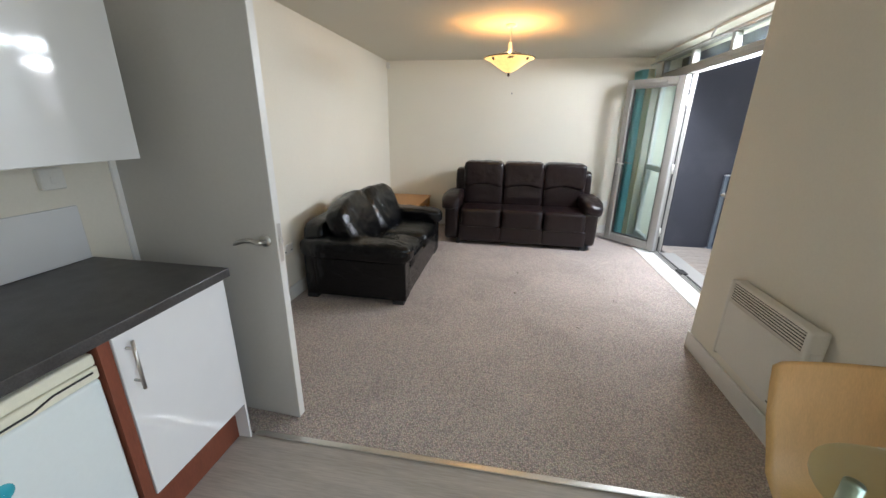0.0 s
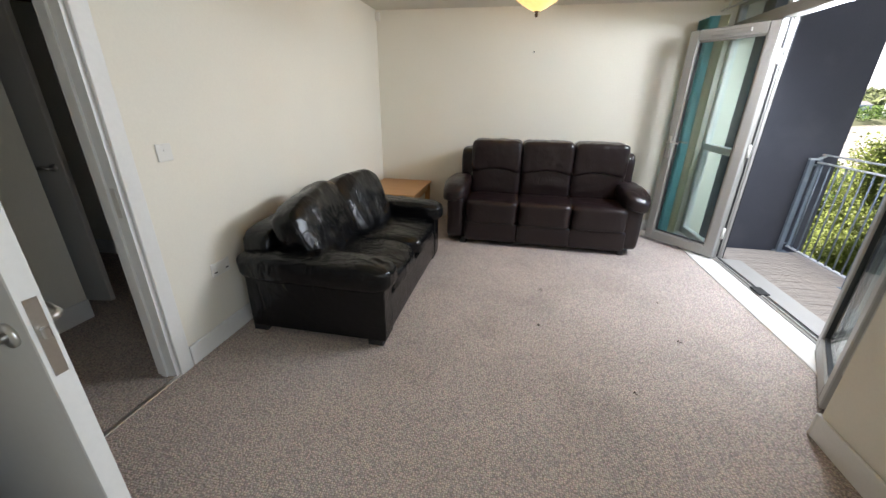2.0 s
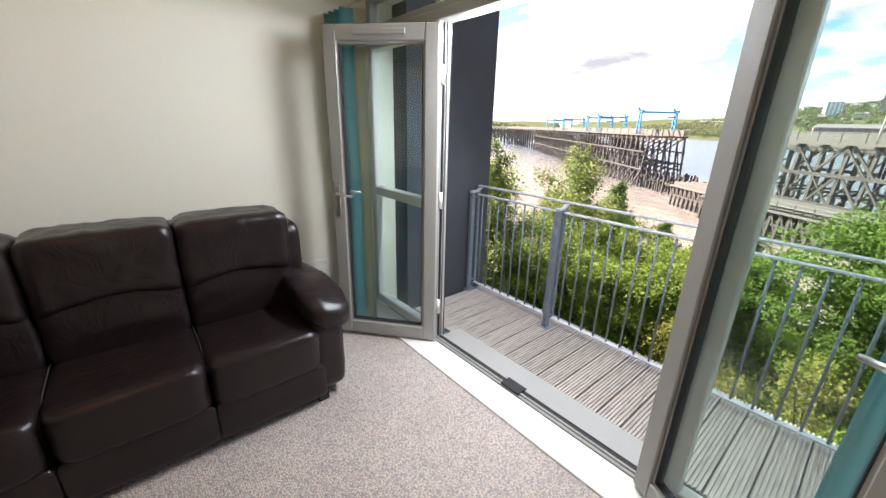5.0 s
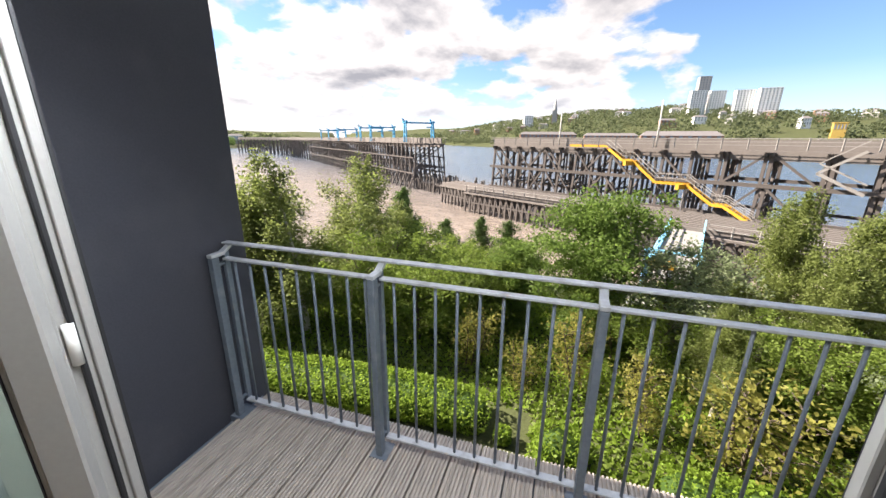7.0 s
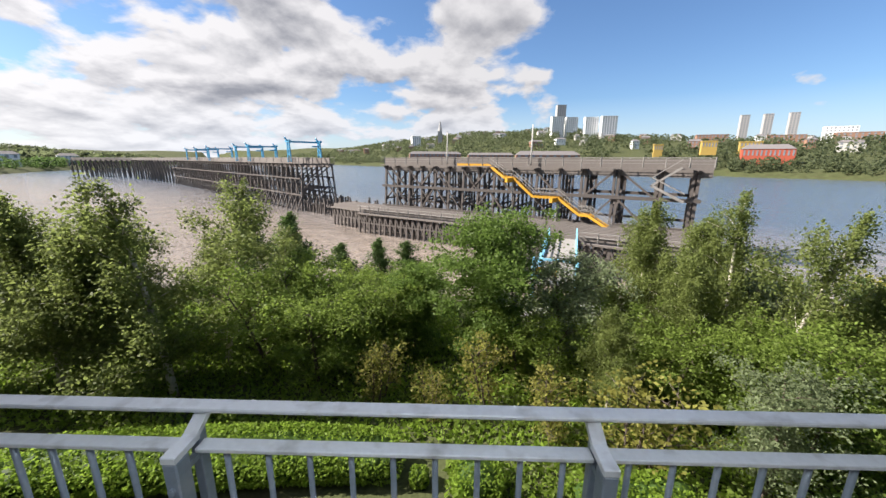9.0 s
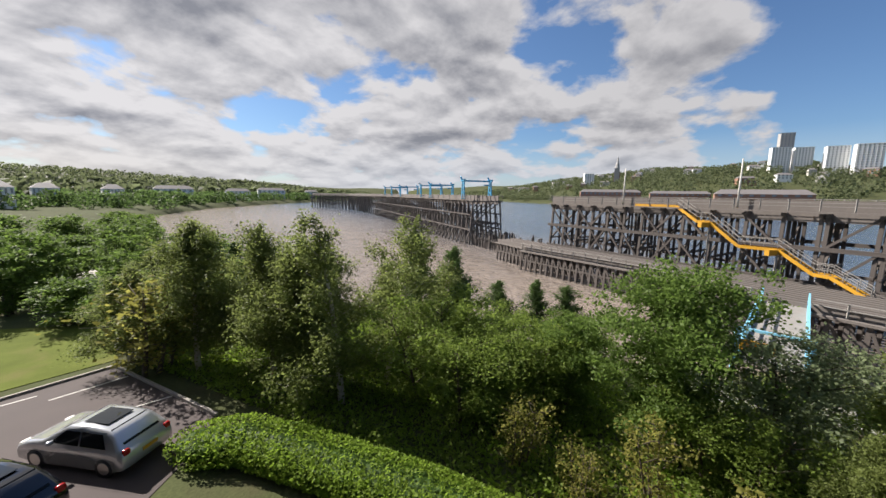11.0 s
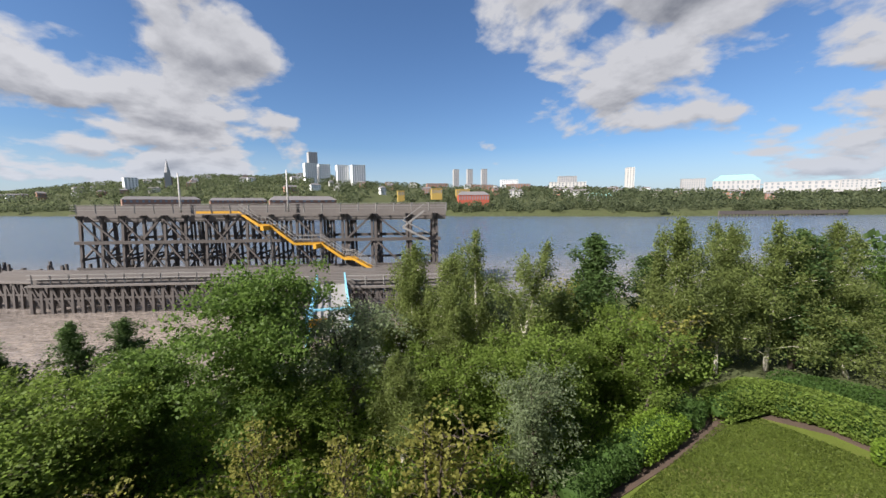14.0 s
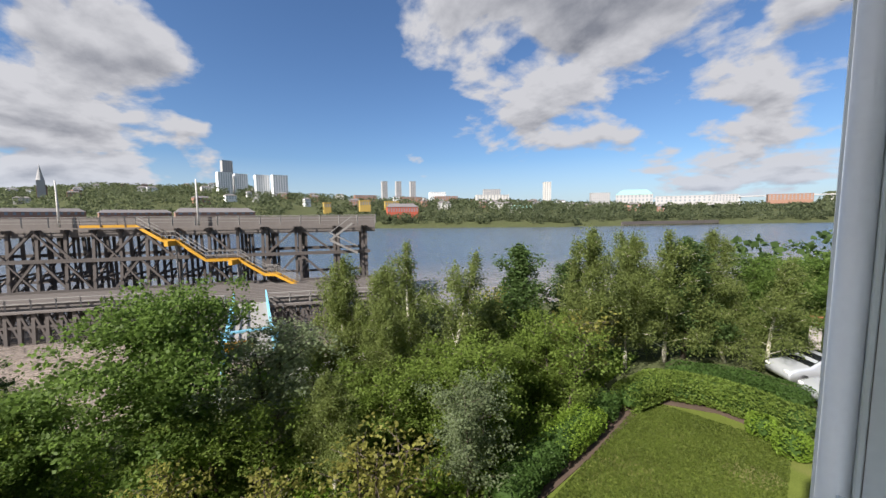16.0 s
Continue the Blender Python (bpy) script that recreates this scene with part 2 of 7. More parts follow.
def water_mat():
    m = mat("river_water", (0.245, 0.202, 0.166), 0.16, vary=0.18, scale=0.03, fine=0.35, bump=0.0, spec=0.5)
    nt = m.node_tree
    n, ln = nt.nodes.new, nt.links.new
    b = nt.nodes["Principled BSDF"]
    tc = n("ShaderNodeTexCoord")
    # silt-brown on the landward side; blue sky reflection put into the channel's base colour
    across = n("ShaderNodeVectorMath")
    across.operation = "DOT_PRODUCT"
    ln(tc.outputs["Object"], across.inputs[0])
    across.inputs[1].default_value = (0.866, -0.5, 0.0)
    # deep: how far the reflected sky blue replaces the brown
    deep = n("ShaderNodeMapRange")
    deep.inputs["From Min"].default_value, deep.inputs["From Max"].default_value = 38.0, 95.0
    ln(across.outputs["Value"], deep.inputs[0])
    mx = n("ShaderNodeMixRGB")
    ln(deep.outputs[0], mx.inputs[0])
    ln(b.inputs["Base Color"].links[0].from_socket, mx.inputs[1])
    mx.inputs[2].default_value = (0.080, 0.108, 0.150, 1)
    ln(mx.outputs[0], b.inputs["Base Color"])
    prev = None
    for s, d, k in ((0.16, 0.9, 0.9), (0.6, 0.40, 1.0), (2.4, 0.10, 1.0)):
        t = n("ShaderNodeTexNoise")
        t.inputs["Scale"].default_value, t.inputs["Detail"].default_value = s, 4
        ln(tc.outputs["Object"], t.inputs["Vector"])
        bp = n("ShaderNodeBump")
        bp.inputs["Strength"].default_value, bp.inputs["Distance"].default_value = k, d
        ln(t.outputs["Fac"], bp.inputs["Height"])
        if prev:
            ln(prev, bp.inputs["Normal"])
        prev = bp.outputs[0]
    ln(prev, b.inputs["Normal"])
    return m


def lamp_glass_mat():
    m = mat("amber_glass", (0.85, 0.55, 0.22), 0.35, vary=0.2, scale=9, fine=40, bump=0.05)
    b = m.node_tree.nodes["Principled BSDF"]
    b.inputs["Emission Color"].default_value = (1.0, 0.60, 0.20, 1)
    b.inputs["Emission Strength"].default_value = 0.20
    return m


M_WALL = mat("magnolia_paint", (0.80, 0.755, 0.655), 0.85, vary=0.03, scale=1.4, fine=90, bump=0.10, bump_d=0.001, spec=0.25)
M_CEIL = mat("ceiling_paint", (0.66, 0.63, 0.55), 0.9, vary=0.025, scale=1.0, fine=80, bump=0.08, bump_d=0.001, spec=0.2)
M_WHITE = mat("white_gloss_paint", (0.78, 0.765, 0.73), 0.35, vary=0.035, scale=4, fine=60, bump=0.05, bump_d=0.0006)
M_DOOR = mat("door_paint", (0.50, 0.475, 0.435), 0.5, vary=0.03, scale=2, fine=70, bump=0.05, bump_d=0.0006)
M_CARPET = carpet_mat()
M_VINYL = mat("grey_wood_vinyl", (0.42, 0.375, 0.33), 0.45, vary=0.22, scale=2.5, fine=22, bump=0.04, stretch=(0.5, 6, 1))
M_STRIP = mat("aluminium_strip", (0.75, 0.74, 0.72), 0.3, 1.0, vary=0.08, fine=120, bump=0.05)
M_STEEL = mat("brushed_steel", (0.62, 0.60, 0.57), 0.28, 1.0, vary=0.06, fine=150, bump=0.04)
M_KWHITE = mat("gloss_cabinet_white", (0.80, 0.80, 0.80), 0.08, vary=0.02, scale=1, fine=9, bump=0.02, coat=0.5)
M_WORKTOP = mat("dark_laminate", (0.055, 0.052, 0.052), 0.38, vary=0.5, scale=14, fine=210, bump=0.05, bump_d=0.0005)
M_BROWNPANEL = mat("red_brown_carcass", (0.20, 0.055, 0.028), 0.55, vary=0.2, scale=3, fine=30, stretch=(6, 6, 1))
M_FRIDGE = mat("fridge_enamel", (0.74, 0.80, 0.80), 0.3, vary=0.02, scale=2, fine=60, bump=0.03)
M_FRIDGETOP = mat("aged_cream_plastic", (0.76, 0.74, 0.60), 0.45, vary=0.06, scale=5, fine=60, bump=0.04)
M_DARK = mat("dark_gap", (0.02, 0.02, 0.02), 0.7, vary=0.1, bump=0)
M_TEALTRIM = mat("teal_plastic", (0.02, 0.36, 0.45), 0.4, vary=0.05, bump=0)
M_LEATHER_K = leather_mat("black_leather", (0.0035, 0.0037, 0.0042), 0.22, 3.6, 0.040, 0.36)
M_LEATHER_B = leather_mat("brown_leather", (0.0150, 0.0082, 0.0085), 0.29, 6.0, 0.014, 0.42)
M_SEAM = mat("stitched_seam", (0.06, 0.045, 0.04), 0.7, vary=0.3, fine=300, bump=0.2)
M_OAKVENEER = mat("oak_veneer", (0.47, 0.235, 0.085), 0.42, vary=0.2, scale=3, fine=34, stretch=(1.2, 12, 12), bump=0.04)
M_PLY = mat("beech_ply", (0.64, 0.40, 0.165), 0.38, vary=0.10, scale=3, fine=26, stretch=(9, 9, 1), bump=0.02)
M_PLASTIC = mat("white_plastic", (0.76, 0.74, 0.69), 0.35, vary=0.03, scale=8, fine=90, bump=0.03)
M_HEATER = mat("heater_enamel", (0.74, 0.715, 0.65), 0.4, vary=0.03, scale=4, fine=80, bump=0.03)
# pale frame colour taken down: the doorway's shade is in this grey
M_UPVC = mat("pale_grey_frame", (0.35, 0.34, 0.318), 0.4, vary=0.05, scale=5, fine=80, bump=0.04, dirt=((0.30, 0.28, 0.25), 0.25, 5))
M_SILL = mat("white_sill", (0.80, 0.78, 0.74), 0.3, vary=0.06, scale=4, fine=60, bump=0.04, dirt=((0.45, 0.42, 0.38), 0.3, 7))
M_MARK = mat("dark_pile", (0.10, 0.075, 0.065), 0.95, vary=0.3, bump=0)
M_OLDWOOD = mat("brown_varnished_frame", (0.16, 0.075, 0.03), 0.5, vary=0.25, scale=3, fine=30, stretch=(8, 8, 1))
M_REDSHADE = mat("dark_red_fabric", (0.09, 0.02, 0.015), 0.9, vary=0.15, bump=0.1)
M_RUBBER = mat("black_gasket", (0.018, 0.018, 0.02), 0.6, vary=0.2, bump=0)
M_CURTAIN = mat("teal_curtain", (0.33, 0.64, 0.67), 0.85, vary=0.07, scale=4, fine=220, bump=0.15, bump_d=0.001, spec=0.1, trans=0.55)
M_LINING = mat("cream_lining", (0.74, 0.71, 0.55), 0.9, vary=0.06, scale=4, fine=200, bump=0.12, spec=0.1, trans=0.4)
M_GLASS = glass_mat("window_glass")
M_TABLEGLASS = glass_mat("table_glass", (0.86, 0.93, 0.90))
M_AMBER = lamp_glass_mat()
M_BRONZE = mat("bronze_fitting", (0.07, 0.038, 0.018), 0.4, 0.7, vary=0.2, bump=0.05)
M_GREYRENDER = mat("anthracite_render", (0.066, 0.068, 0.082), 0.9, vary=0.12, scale=1.6, fine=120, bump=0.4, bump_d=0.003, spec=0.2, dirt=((0.10, 0.10, 0.11), 0.35, 3))
M_TAUPE = mat("taupe_render", (0.33, 0.30, 0.275), 0.92, vary=0.10, scale=3, fine=75, bump=0.6, bump_d=0.006, spec=0.2, dirt=((0.42, 0.39, 0.36), 0.3, 9))
M_DECK = mat("weathered_decking", (0.48, 0.42, 0.365), 0.8, vary=0.2, scale=3, fine=38, stretch=(1.0, 8, 8), bump=0.3, bump_d=0.002, obj=0.5, dirt=((0.17, 0.15, 0.125), 0.6, 4.5))
M_GALV = mat("galvanised_steel", (0.165, 0.198, 0.240), 0.48, 0.1, vary=0.16, scale=5, fine=55, bump=0.06, dirt=((0.32, 0.34, 0.36), 0.4, 16))
# worn rail steel, made paler to hold the sky light from above
M_GALVTOP = mat("worn_handrail_paint", (0.56, 0.58, 0.60), 0.5, 0.15, vary=0.10, scale=6, fine=60, bump=0.08, dirt=((0.20, 0.19, 0.18), 0.55, 13))
M_PIPE = mat("white_downpipe", (0.86, 0.88, 0.90), 0.32, vary=0.03, scale=3, fine=40, bump=0.03)
M_FLASH = mat("pale_metal_flashing", (0.62, 0.66, 0.66), 0.4, 0.2, vary=0.06, scale=3, fine=30, bump=0.03)

# ---- helpers ----
def thing(name, label, category, m=None, group="", kind=""):
    ob = new(name)
    ob.empty_display_size = 0.1
    if m is not None:
        ob.matrix_world = m
    return tagged(ob, label, category, group, kind)


def mesh_of(bm, name, material, smooth=False):
    me = bpy.data.meshes.new(name)
    bm.normal_update()
    bm.to_mesh(me)
    bm.free()
    me.materials.append(material)
    if smooth:
        me.polygons.foreach_set("use_smooth", [True] * len(me.polygons))
        me.update()
    return me


def part(name, bm, material, parent=None, label="", smooth=False, m=None):
    ob = new(name, mesh_of(bm, name, material, smooth))
    if parent is not None:
        ob.parent = parent
    if m is not None:
        ob.matrix_basis = m
    return tagged(ob, label)


def solo(name, bm, material, label, category="", kind="structure", smooth=False, m=None, group=""):
    return tagged(part(name, bm, material, None, "", smooth, m), label, category, group, kind)


def box(bm, x0, x1, y0, y1, z0, z1, bevel=0.0, seg=1):
    c = bmesh.ops.create_cube(bm, size=1, matrix=Matrix.LocRotScale(((x0 + x1) / 2, (y0 + y1) / 2, (z0 + z1) / 2), None, (abs(x1 - x0), abs(y1 - y0), abs(z1 - z0))))
    if bevel:
        es = list({e for v in c["verts"] for e in v.link_edges})
        bmesh.ops.bevel(bm, geom=es, offset=bevel, segments=seg, affect="EDGES", profile=0.5)
    return bm


def B(x0, x1, y0, y1, z0, z1, bevel=0.0, seg=1):
    return box(bmesh.new(), x0, x1, y0, y1, z0, z1, bevel, seg)


def rod(bm, a, b, r0, r1=None, seg=8, caps=True):
    """A straight bar from a to b."""
    a, b = Vector(a), Vector(b)
    d = b - a
    m = Matrix.Translation((a + b) / 2) @ d.to_track_quat("Z", "Y").to_matrix().to_4x4()
    bmesh.ops.create_cone(bm, cap_ends=caps, segments=seg, radius1=r0, radius2=r0 if r1 is None else r1, depth=d.length, matrix=m)
    return bm


class Timbers:
    """Takes the place of a bmesh in beam(): every timber becomes a part of its own on one shared mesh."""

    def __init__(self, name, material, parent):
        bm = bmesh.new()
        bmesh.ops.create_cube(bm, size=1)
        self.name, self.parent, self.mesh = name, parent, mesh_of(bm, name, material)


def beam(bm, a, b, w, h):
    """A square timber from a to b, w wide and h deep."""
    a, b = Vector(a), Vector(b)
    d = b - a
    m = Matrix.Translation((a + b) / 2) @ d.to_track_quat("Z", "Y").to_matrix().to_4x4() @ Matrix.Diagonal((w, h, d.length, 1))
    if isinstance(bm, Timbers):
        o = new(bm.name, bm.mesh)
        o.parent = bm.parent
        o.matrix_basis = m
        return bm
    bmesh.ops.create_cube(bm, size=1, matrix=m)
    return bm


def tube(bm, pts, r, seg=8):
    """A bent tube through points."""
    pts = [Vector(p) for p in pts]
    rings = []
    for i, p in enumerate(pts):
        d = (pts[min(i + 1, len(pts) - 1)] - pts[max(i - 1, 0)]).normalized()
        q = d.to_track_quat("Z", "Y")
        rr = r[i] if isinstance(r, (list, tuple)) else r
        rings.append([bm.verts.new(p + q @ Vector((math.cos(k * 2 * math.pi / seg) * rr, math.sin(k * 2 * math.pi / seg) * rr, 0))) for k in range(seg)])
    for a, b in zip(rings, rings[1:]):
        for k in range(seg):
            bm.faces.new((a[k], a[(k + 1) % seg], b[(k + 1) % seg], b[k]))
    bm.faces.new(rings[0][::-1])
    bm.faces.new(rings[-1])
    return bm


def lathe(bm, profile, seg=24):
    """A body turned about z through (radius, height) points."""
    rings = [[bm.verts.new((r * math.cos(k * 2 * math.pi / seg), r * math.sin(k * 2 * math.pi / seg), z)) for k in range(seg)] for r, z in profile]
    for a, b in zip(rings, rings[1:]):
        for k in range(seg):
            bm.faces.new((a[k], a[(k + 1) % seg], b[(k + 1) % seg], b[k]))
    return bm


def pad(cx, cy, cz, sx, sy, sz, p=5.0, cuts=9, wrinkle=0.0, wscale=5.0, seed=0, wstretch=(1, 1, 1), shape=None):
    """A stuffed cushion: a cube drawn towards a rounded body, with creases."""
    bm = bmesh.new()
    bmesh.ops.create_cube(bm, size=2)
    bmesh.ops.subdivide_edges(bm, edges=bm.edges[:], cuts=cuts, use_grid_fill=True)
    for v in bm.verts:
        c = v.co
        mx = max(abs(c.x), abs(c.y), abs(c.z))
        pn = (abs(c.x) ** p + abs(c.y) ** p + abs(c.z) ** p) ** (1 / p)
        c = c * (mx / pn)
        if shape:
            c = shape(c.copy())
        q = Vector((cx + c.x * sx / 2, cy + c.y * sy / 2, cz + c.z * sz / 2))
        if wrinkle:
            s = Vector((q.x * wstretch[0], q.y * wstretch[1], q.z * wstretch[2])) * wscale + Vector((seed * 7.3, seed * 3.1, 0))
            k = noise.noise(s) * 0.6 + abs(noise.noise(s * 2.3)) * 0.7 - 0.25
            q += Vector((c.x / sx, c.y / sy, c.z / sz)).normalized() * k * wrinkle
        v.co = q
    return bm


# ---- the flat: walls, floor, ceiling ----
XL, XR, YF, YB, ZC = -1.86, 1.37, 5.68, -1.75, 2.40
XS, XO = 1.70, 2.12                      # inner edge of the door sill, outer face of the window wall
DOOR_Y0, DOOR_Y1 = 1.46, 2.29            # hall doorway in the left wall
OPEN_Y0, OPEN_Y1 = 3.29, 4.82            # balcony doors

solo("floor", B(XL - 0.12, XS, 1.25, YF, -0.10, 0.0), M_CARPET, "brown-grey cord loop carpet with worn spots", "carpet")
solo("floor_kitchen", B(XL - 0.12, XR, YB, 1.245, -0.10, -0.004), M_VINYL, "pale grey wood-effect vinyl floor", "floor")
solo("floor_hall", B(-4.2, XL - 0.121, 0.4, 3.62, -0.10, -0.001), M_CARPET, "brown-grey cord carpet of the hall", "carpet")
solo("trim_threshold", B(-1.20, XR, 1.232, 1.262, 0.0, 0.006, 0.002), M_STRIP, "worn aluminium threshold strip between carpet and vinyl", "strip")
solo("trim_hall_strip", B(XL - 0.012, XL + 0.014, DOOR_Y0, DOOR_Y1, 0.0, 0.005, 0.002), M_STRIP, "thin metal strip under the hall doorway", "strip")
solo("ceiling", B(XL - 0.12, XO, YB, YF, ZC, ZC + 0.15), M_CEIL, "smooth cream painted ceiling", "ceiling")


def wall_left():
    bm = B(XL - 0.12, XL, YB, DOOR_Y0, 0, ZC)
    box(bm, XL - 0.12, XL, DOOR_Y1, YF, 0, ZC)
    box(bm, XL - 0.12, XL, DOOR_Y0, DOOR_Y1, 2.03, ZC)
    solo("wall_left", bm, M_WALL, "magnolia painted wall with the hall doorway", "wall")


wall_left()
solo("wall_far", B(XL - 0.12, XO, YF, YF + 0.15, -0.1, ZC + 0.15), M_WALL, "magnolia painted wall behind the brown sofa", "wall")


def wall_heater():
    bm = B(XR, XO, 0.62, 2.55, -0.1, ZC)
    box(bm, XR, XO, YB, -1.32, -0.1, ZC)
    box(bm, XR, XO, -1.32, 0.62, -0.1, 0.05)
    box(bm, XR, XO, -1.32, 0.62, 2.3, ZC)
    solo("wall_heater", bm, M_WALL, "magnolia painted wall with the panel heater", "wall")
    w = thing("window_4", "tall pale framed kitchen window behind the glass table", "window", kind="structure")
    bm = bmesh.new()
    for y0, y1, z0, z1 in ((-1.32, -1.25, 0.05, 2.3), (0.55, 0.62, 0.05, 2.3), (-0.385, -0.315, 0.12, 2.23), (-1.25, 0.55, 0.05, 0.12), (-1.25, 0.55, 2.23, 2.3)):
        box(bm, 1.70, 1.77, y0, y1, z0, z1, 0.005)
    part("window_frame", bm, M_WHITE, w)
    for y0, y1 in ((-1.25, -0.385), (-0.315, 0.55)):
        part("pane", B(1.73, 1.74, y0, y1, 0.12, 2.23), M_GLASS, w).visible_shadow = False


wall_heater()
solo("wall_back", B(XL - 0.12, XO, YB - 0.12, YB, -0.1, ZC + 0.15), M_WALL, "magnolia painted kitchen wall", "wall")


def hall():
    for nm, bx in (("wall_hall_side", (-3.05, -2.95, 0.401, 2.66)), ("wall_hall_west", (-4.32, -4.2, 2.0, 3.619)), ("wall_hall_south", (-3.05, XL - 0.12, 0.28, 0.4)), ("wall_hall_north", (-4.32, XL - 0.12, 3.62, 3.74)), ("wall_hall_end", (-4.199, -3.051, 2.0, 2.12))):
        solo(nm, B(*bx, 0, ZC), M_WALL, "unlit magnolia hall wall beyond the doorway", "wall")
    solo("ceiling_hall", B(-4.32, XL - 0.12, 0.28, 3.74, ZC + 0.001, ZC + 0.1), M_WALL, "unlit white hall ceiling", "ceiling")
    solo("baseboard_hall", B(-2.949, -2.934, 0.4, 2.66, 0, 0.14, 0.004), M_WHITE, "white painted hall skirting", "skirting")
    solo("baseboard_hall_end", B(-4.19, XL - 0.121, 3.604, 3.619, 0, 0.14, 0.004), M_WHITE, "white painted hall skirting", "skirting")
    solo("trim_hall_frame", B(-3.72, -3.62, 3.10, 3.17, 0, 2.1, 0.004), M_OLDWOOD, "brown varnished timber door post in the dark hall", "door frame")
    d = thing("door_2", "pale painted hall door standing open in the dark hall", "door", pose(-3.80, 2.735, 0, 0, 0, 9.5), kind="structure")
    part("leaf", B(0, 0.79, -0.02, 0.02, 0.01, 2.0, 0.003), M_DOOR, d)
    part("latch_plate", B(0.7902, 0.792, -0.012, 0.012, 0.92, 1.08), M_STEEL, d)
    for s in (-1, 1):
        part("rose", rod(bmesh.new(), (0.73, s * 0.02, 1.0), (0.73, s * 0.03, 1.0), 0.027, seg=18), M_STEEL, d, "", True)
        part("lever", tube(bmesh.new(), [(0.73, s * 0.03, 1.0), (0.73, s * 0.06, 1.0), (0.70, s * 0.065, 1.005), (0.61, s * 0.062, 0.99)], [0.01, 0.01, 0.010, 0.007], 10), M_STEEL, d, "steel lever", True)
    k = thing("hall_lampshade", "dark red drum shade hanging in the unlit hall", "lampshade", pose(-3.3, 3.15, 0))
    part("shade", lathe(bmesh.new(), [(0.14, 2.02), (0.15, 2.02), (0.12, 2.2), (0.115, 2.2), (0.138, 2.022)], 24), M_REDSHADE, k, "", True)
    part("cord", rod(bmesh.new(), (0, 0, 2.15), (0, 0, 2.399), 0.004), M_PLASTIC, k)
    part("spider", B(-0.12, 0.12, -0.004, 0.004, 2.19, 2.197), M_STEEL, k)


hall()


def skirting(name, x0, x1, y0, y1):
    solo(name, B(x0, x1, y0, y1, 0.0, 0.125, 0.004), M_WHITE, "off-white painted skirting board", "skirting")


skirting("baseboard_left", XL, XL + 0.016, 2.365, YF)
skirting("baseboard_far", XL + 0.017, 1.62, YF - 0.016, YF)
skirting("baseboard_heater", XR - 0.016, XR, 0.9, 2.55)
skirting("baseboard_return", XR - 0.016, XS - 0.01, 2.551, 2.566)


def hall_frame():
    """Lining, stops and architraves of the hall doorway."""
    for nm, y0, y1, z0, z1 in (("trim_architrave_far", DOOR_Y1 - 0.012, DOOR_Y1 + 0.068, 0, 2.085), ("trim_architrave_near", DOOR_Y0 - 0.068, DOOR_Y0 + 0.012, 0, 2.085), ("trim_architrave_head", DOOR_Y0 + 0.0125, DOOR_Y1 - 0.0125, 2.018, 2.085)):
        solo(nm, B(XL, XL + 0.018, y0, y1, z0, z1, 0.005, 2), M_WHITE, "white gloss painted door architrave", "architrave")
    bm = B(XL - 0.125, XL - 0.002, DOOR_Y1 - 0.03, DOOR_Y1 - 0.0005, 0, 2.03)
    box(bm, XL - 0.125, XL - 0.002, DOOR_Y0 + 0.0005, DOOR_Y0 + 0.03, 0, 2.03)
    box(bm, XL - 0.125, XL - 0.002, DOOR_Y0 + 0.03, DOOR_Y1 - 0.03, 2.0, 2.029)
    box(bm, XL - 0.09, XL - 0.055, DOOR_Y1 - 0.042, DOOR_Y1 - 0.03, 0, 2.0)
    solo("trim_door_lining", bm, M_WHITE, "white painted door lining with stop", "door frame")
    solo("strike_plate", B(XL - 0.045, XL - 0.02, DOOR_Y1 - 0.033, DOOR_Y1 - 0.0301, 0.92, 1.06, 0.001), M_STEEL, "steel strike plate on the door lining", "strike plate", kind="")


hall_frame()


def lever_set(parent, side):
    """Round rose and curved lever; side is +1 or -1 along y."""
    bm = bmesh.new()
    rod(bm, (0.775, 0.02 * side, 1.0), (0.775, 0.03 * side, 1.0), 0.027, seg=20)
    part("rose", bm, M_STEEL, parent, "round satin steel rose", True)
    bm = bmesh.new()
    tube(bm, [(0.775, 0.03 * side, 1.0), (0.775, 0.055 * side, 1.0), (0.765, 0.064 * side, 1.0), (0.73, 0.066 * side, 1.008), (0.69, 0.066 * side, 1.006), (0.655, 0.066 * side, 0.992), (0.635, 0.062 * side, 0.982)], [0.010, 0.010, 0.011, 0.011, 0.010, 0.009, 0.006], 10)
    part("lever", bm, M_STEEL, parent, "curved satin steel lever", True)


def room_door():
    d = thing("door_1", "open plain painted flush door with curved steel lever", "door", pose(XL + 0.005, 1.44, 0.0, 0, 0, -3.0), kind="structure")
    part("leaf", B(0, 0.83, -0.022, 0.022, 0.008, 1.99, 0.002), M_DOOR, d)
    part("edge_strip", B(0.8302, 0.8316, -0.02, 0.02, 0.012, 1.985), M_WHITE, d, "paler painted leading edge")
    part("latch_plate", B(0.8318, 0.8335, -0.012, 0.012, 0.90, 1.08, 0.0005), M_STEEL, d, "steel latch plate")
    part("latch_bolt", B(0.8335, 0.845, -0.006, 0.006, 0.99, 1.015, 0.002), M_STEEL, d, "steel latch bolt")
    lever_set(d, -1)
    lever_set(d, 1)
    for z in (0.25, 1.0, 1.75):
        part("hinge", rod(bmesh.new(), (-0.002, 0.025, z - 0.045), (-0.002, 0.025, z + 0.045), 0.006), M_STEEL, d)


room_door()


# ---- balcony doors, side windows and head lights ----
XD = 1.93                                  # plane of the frames


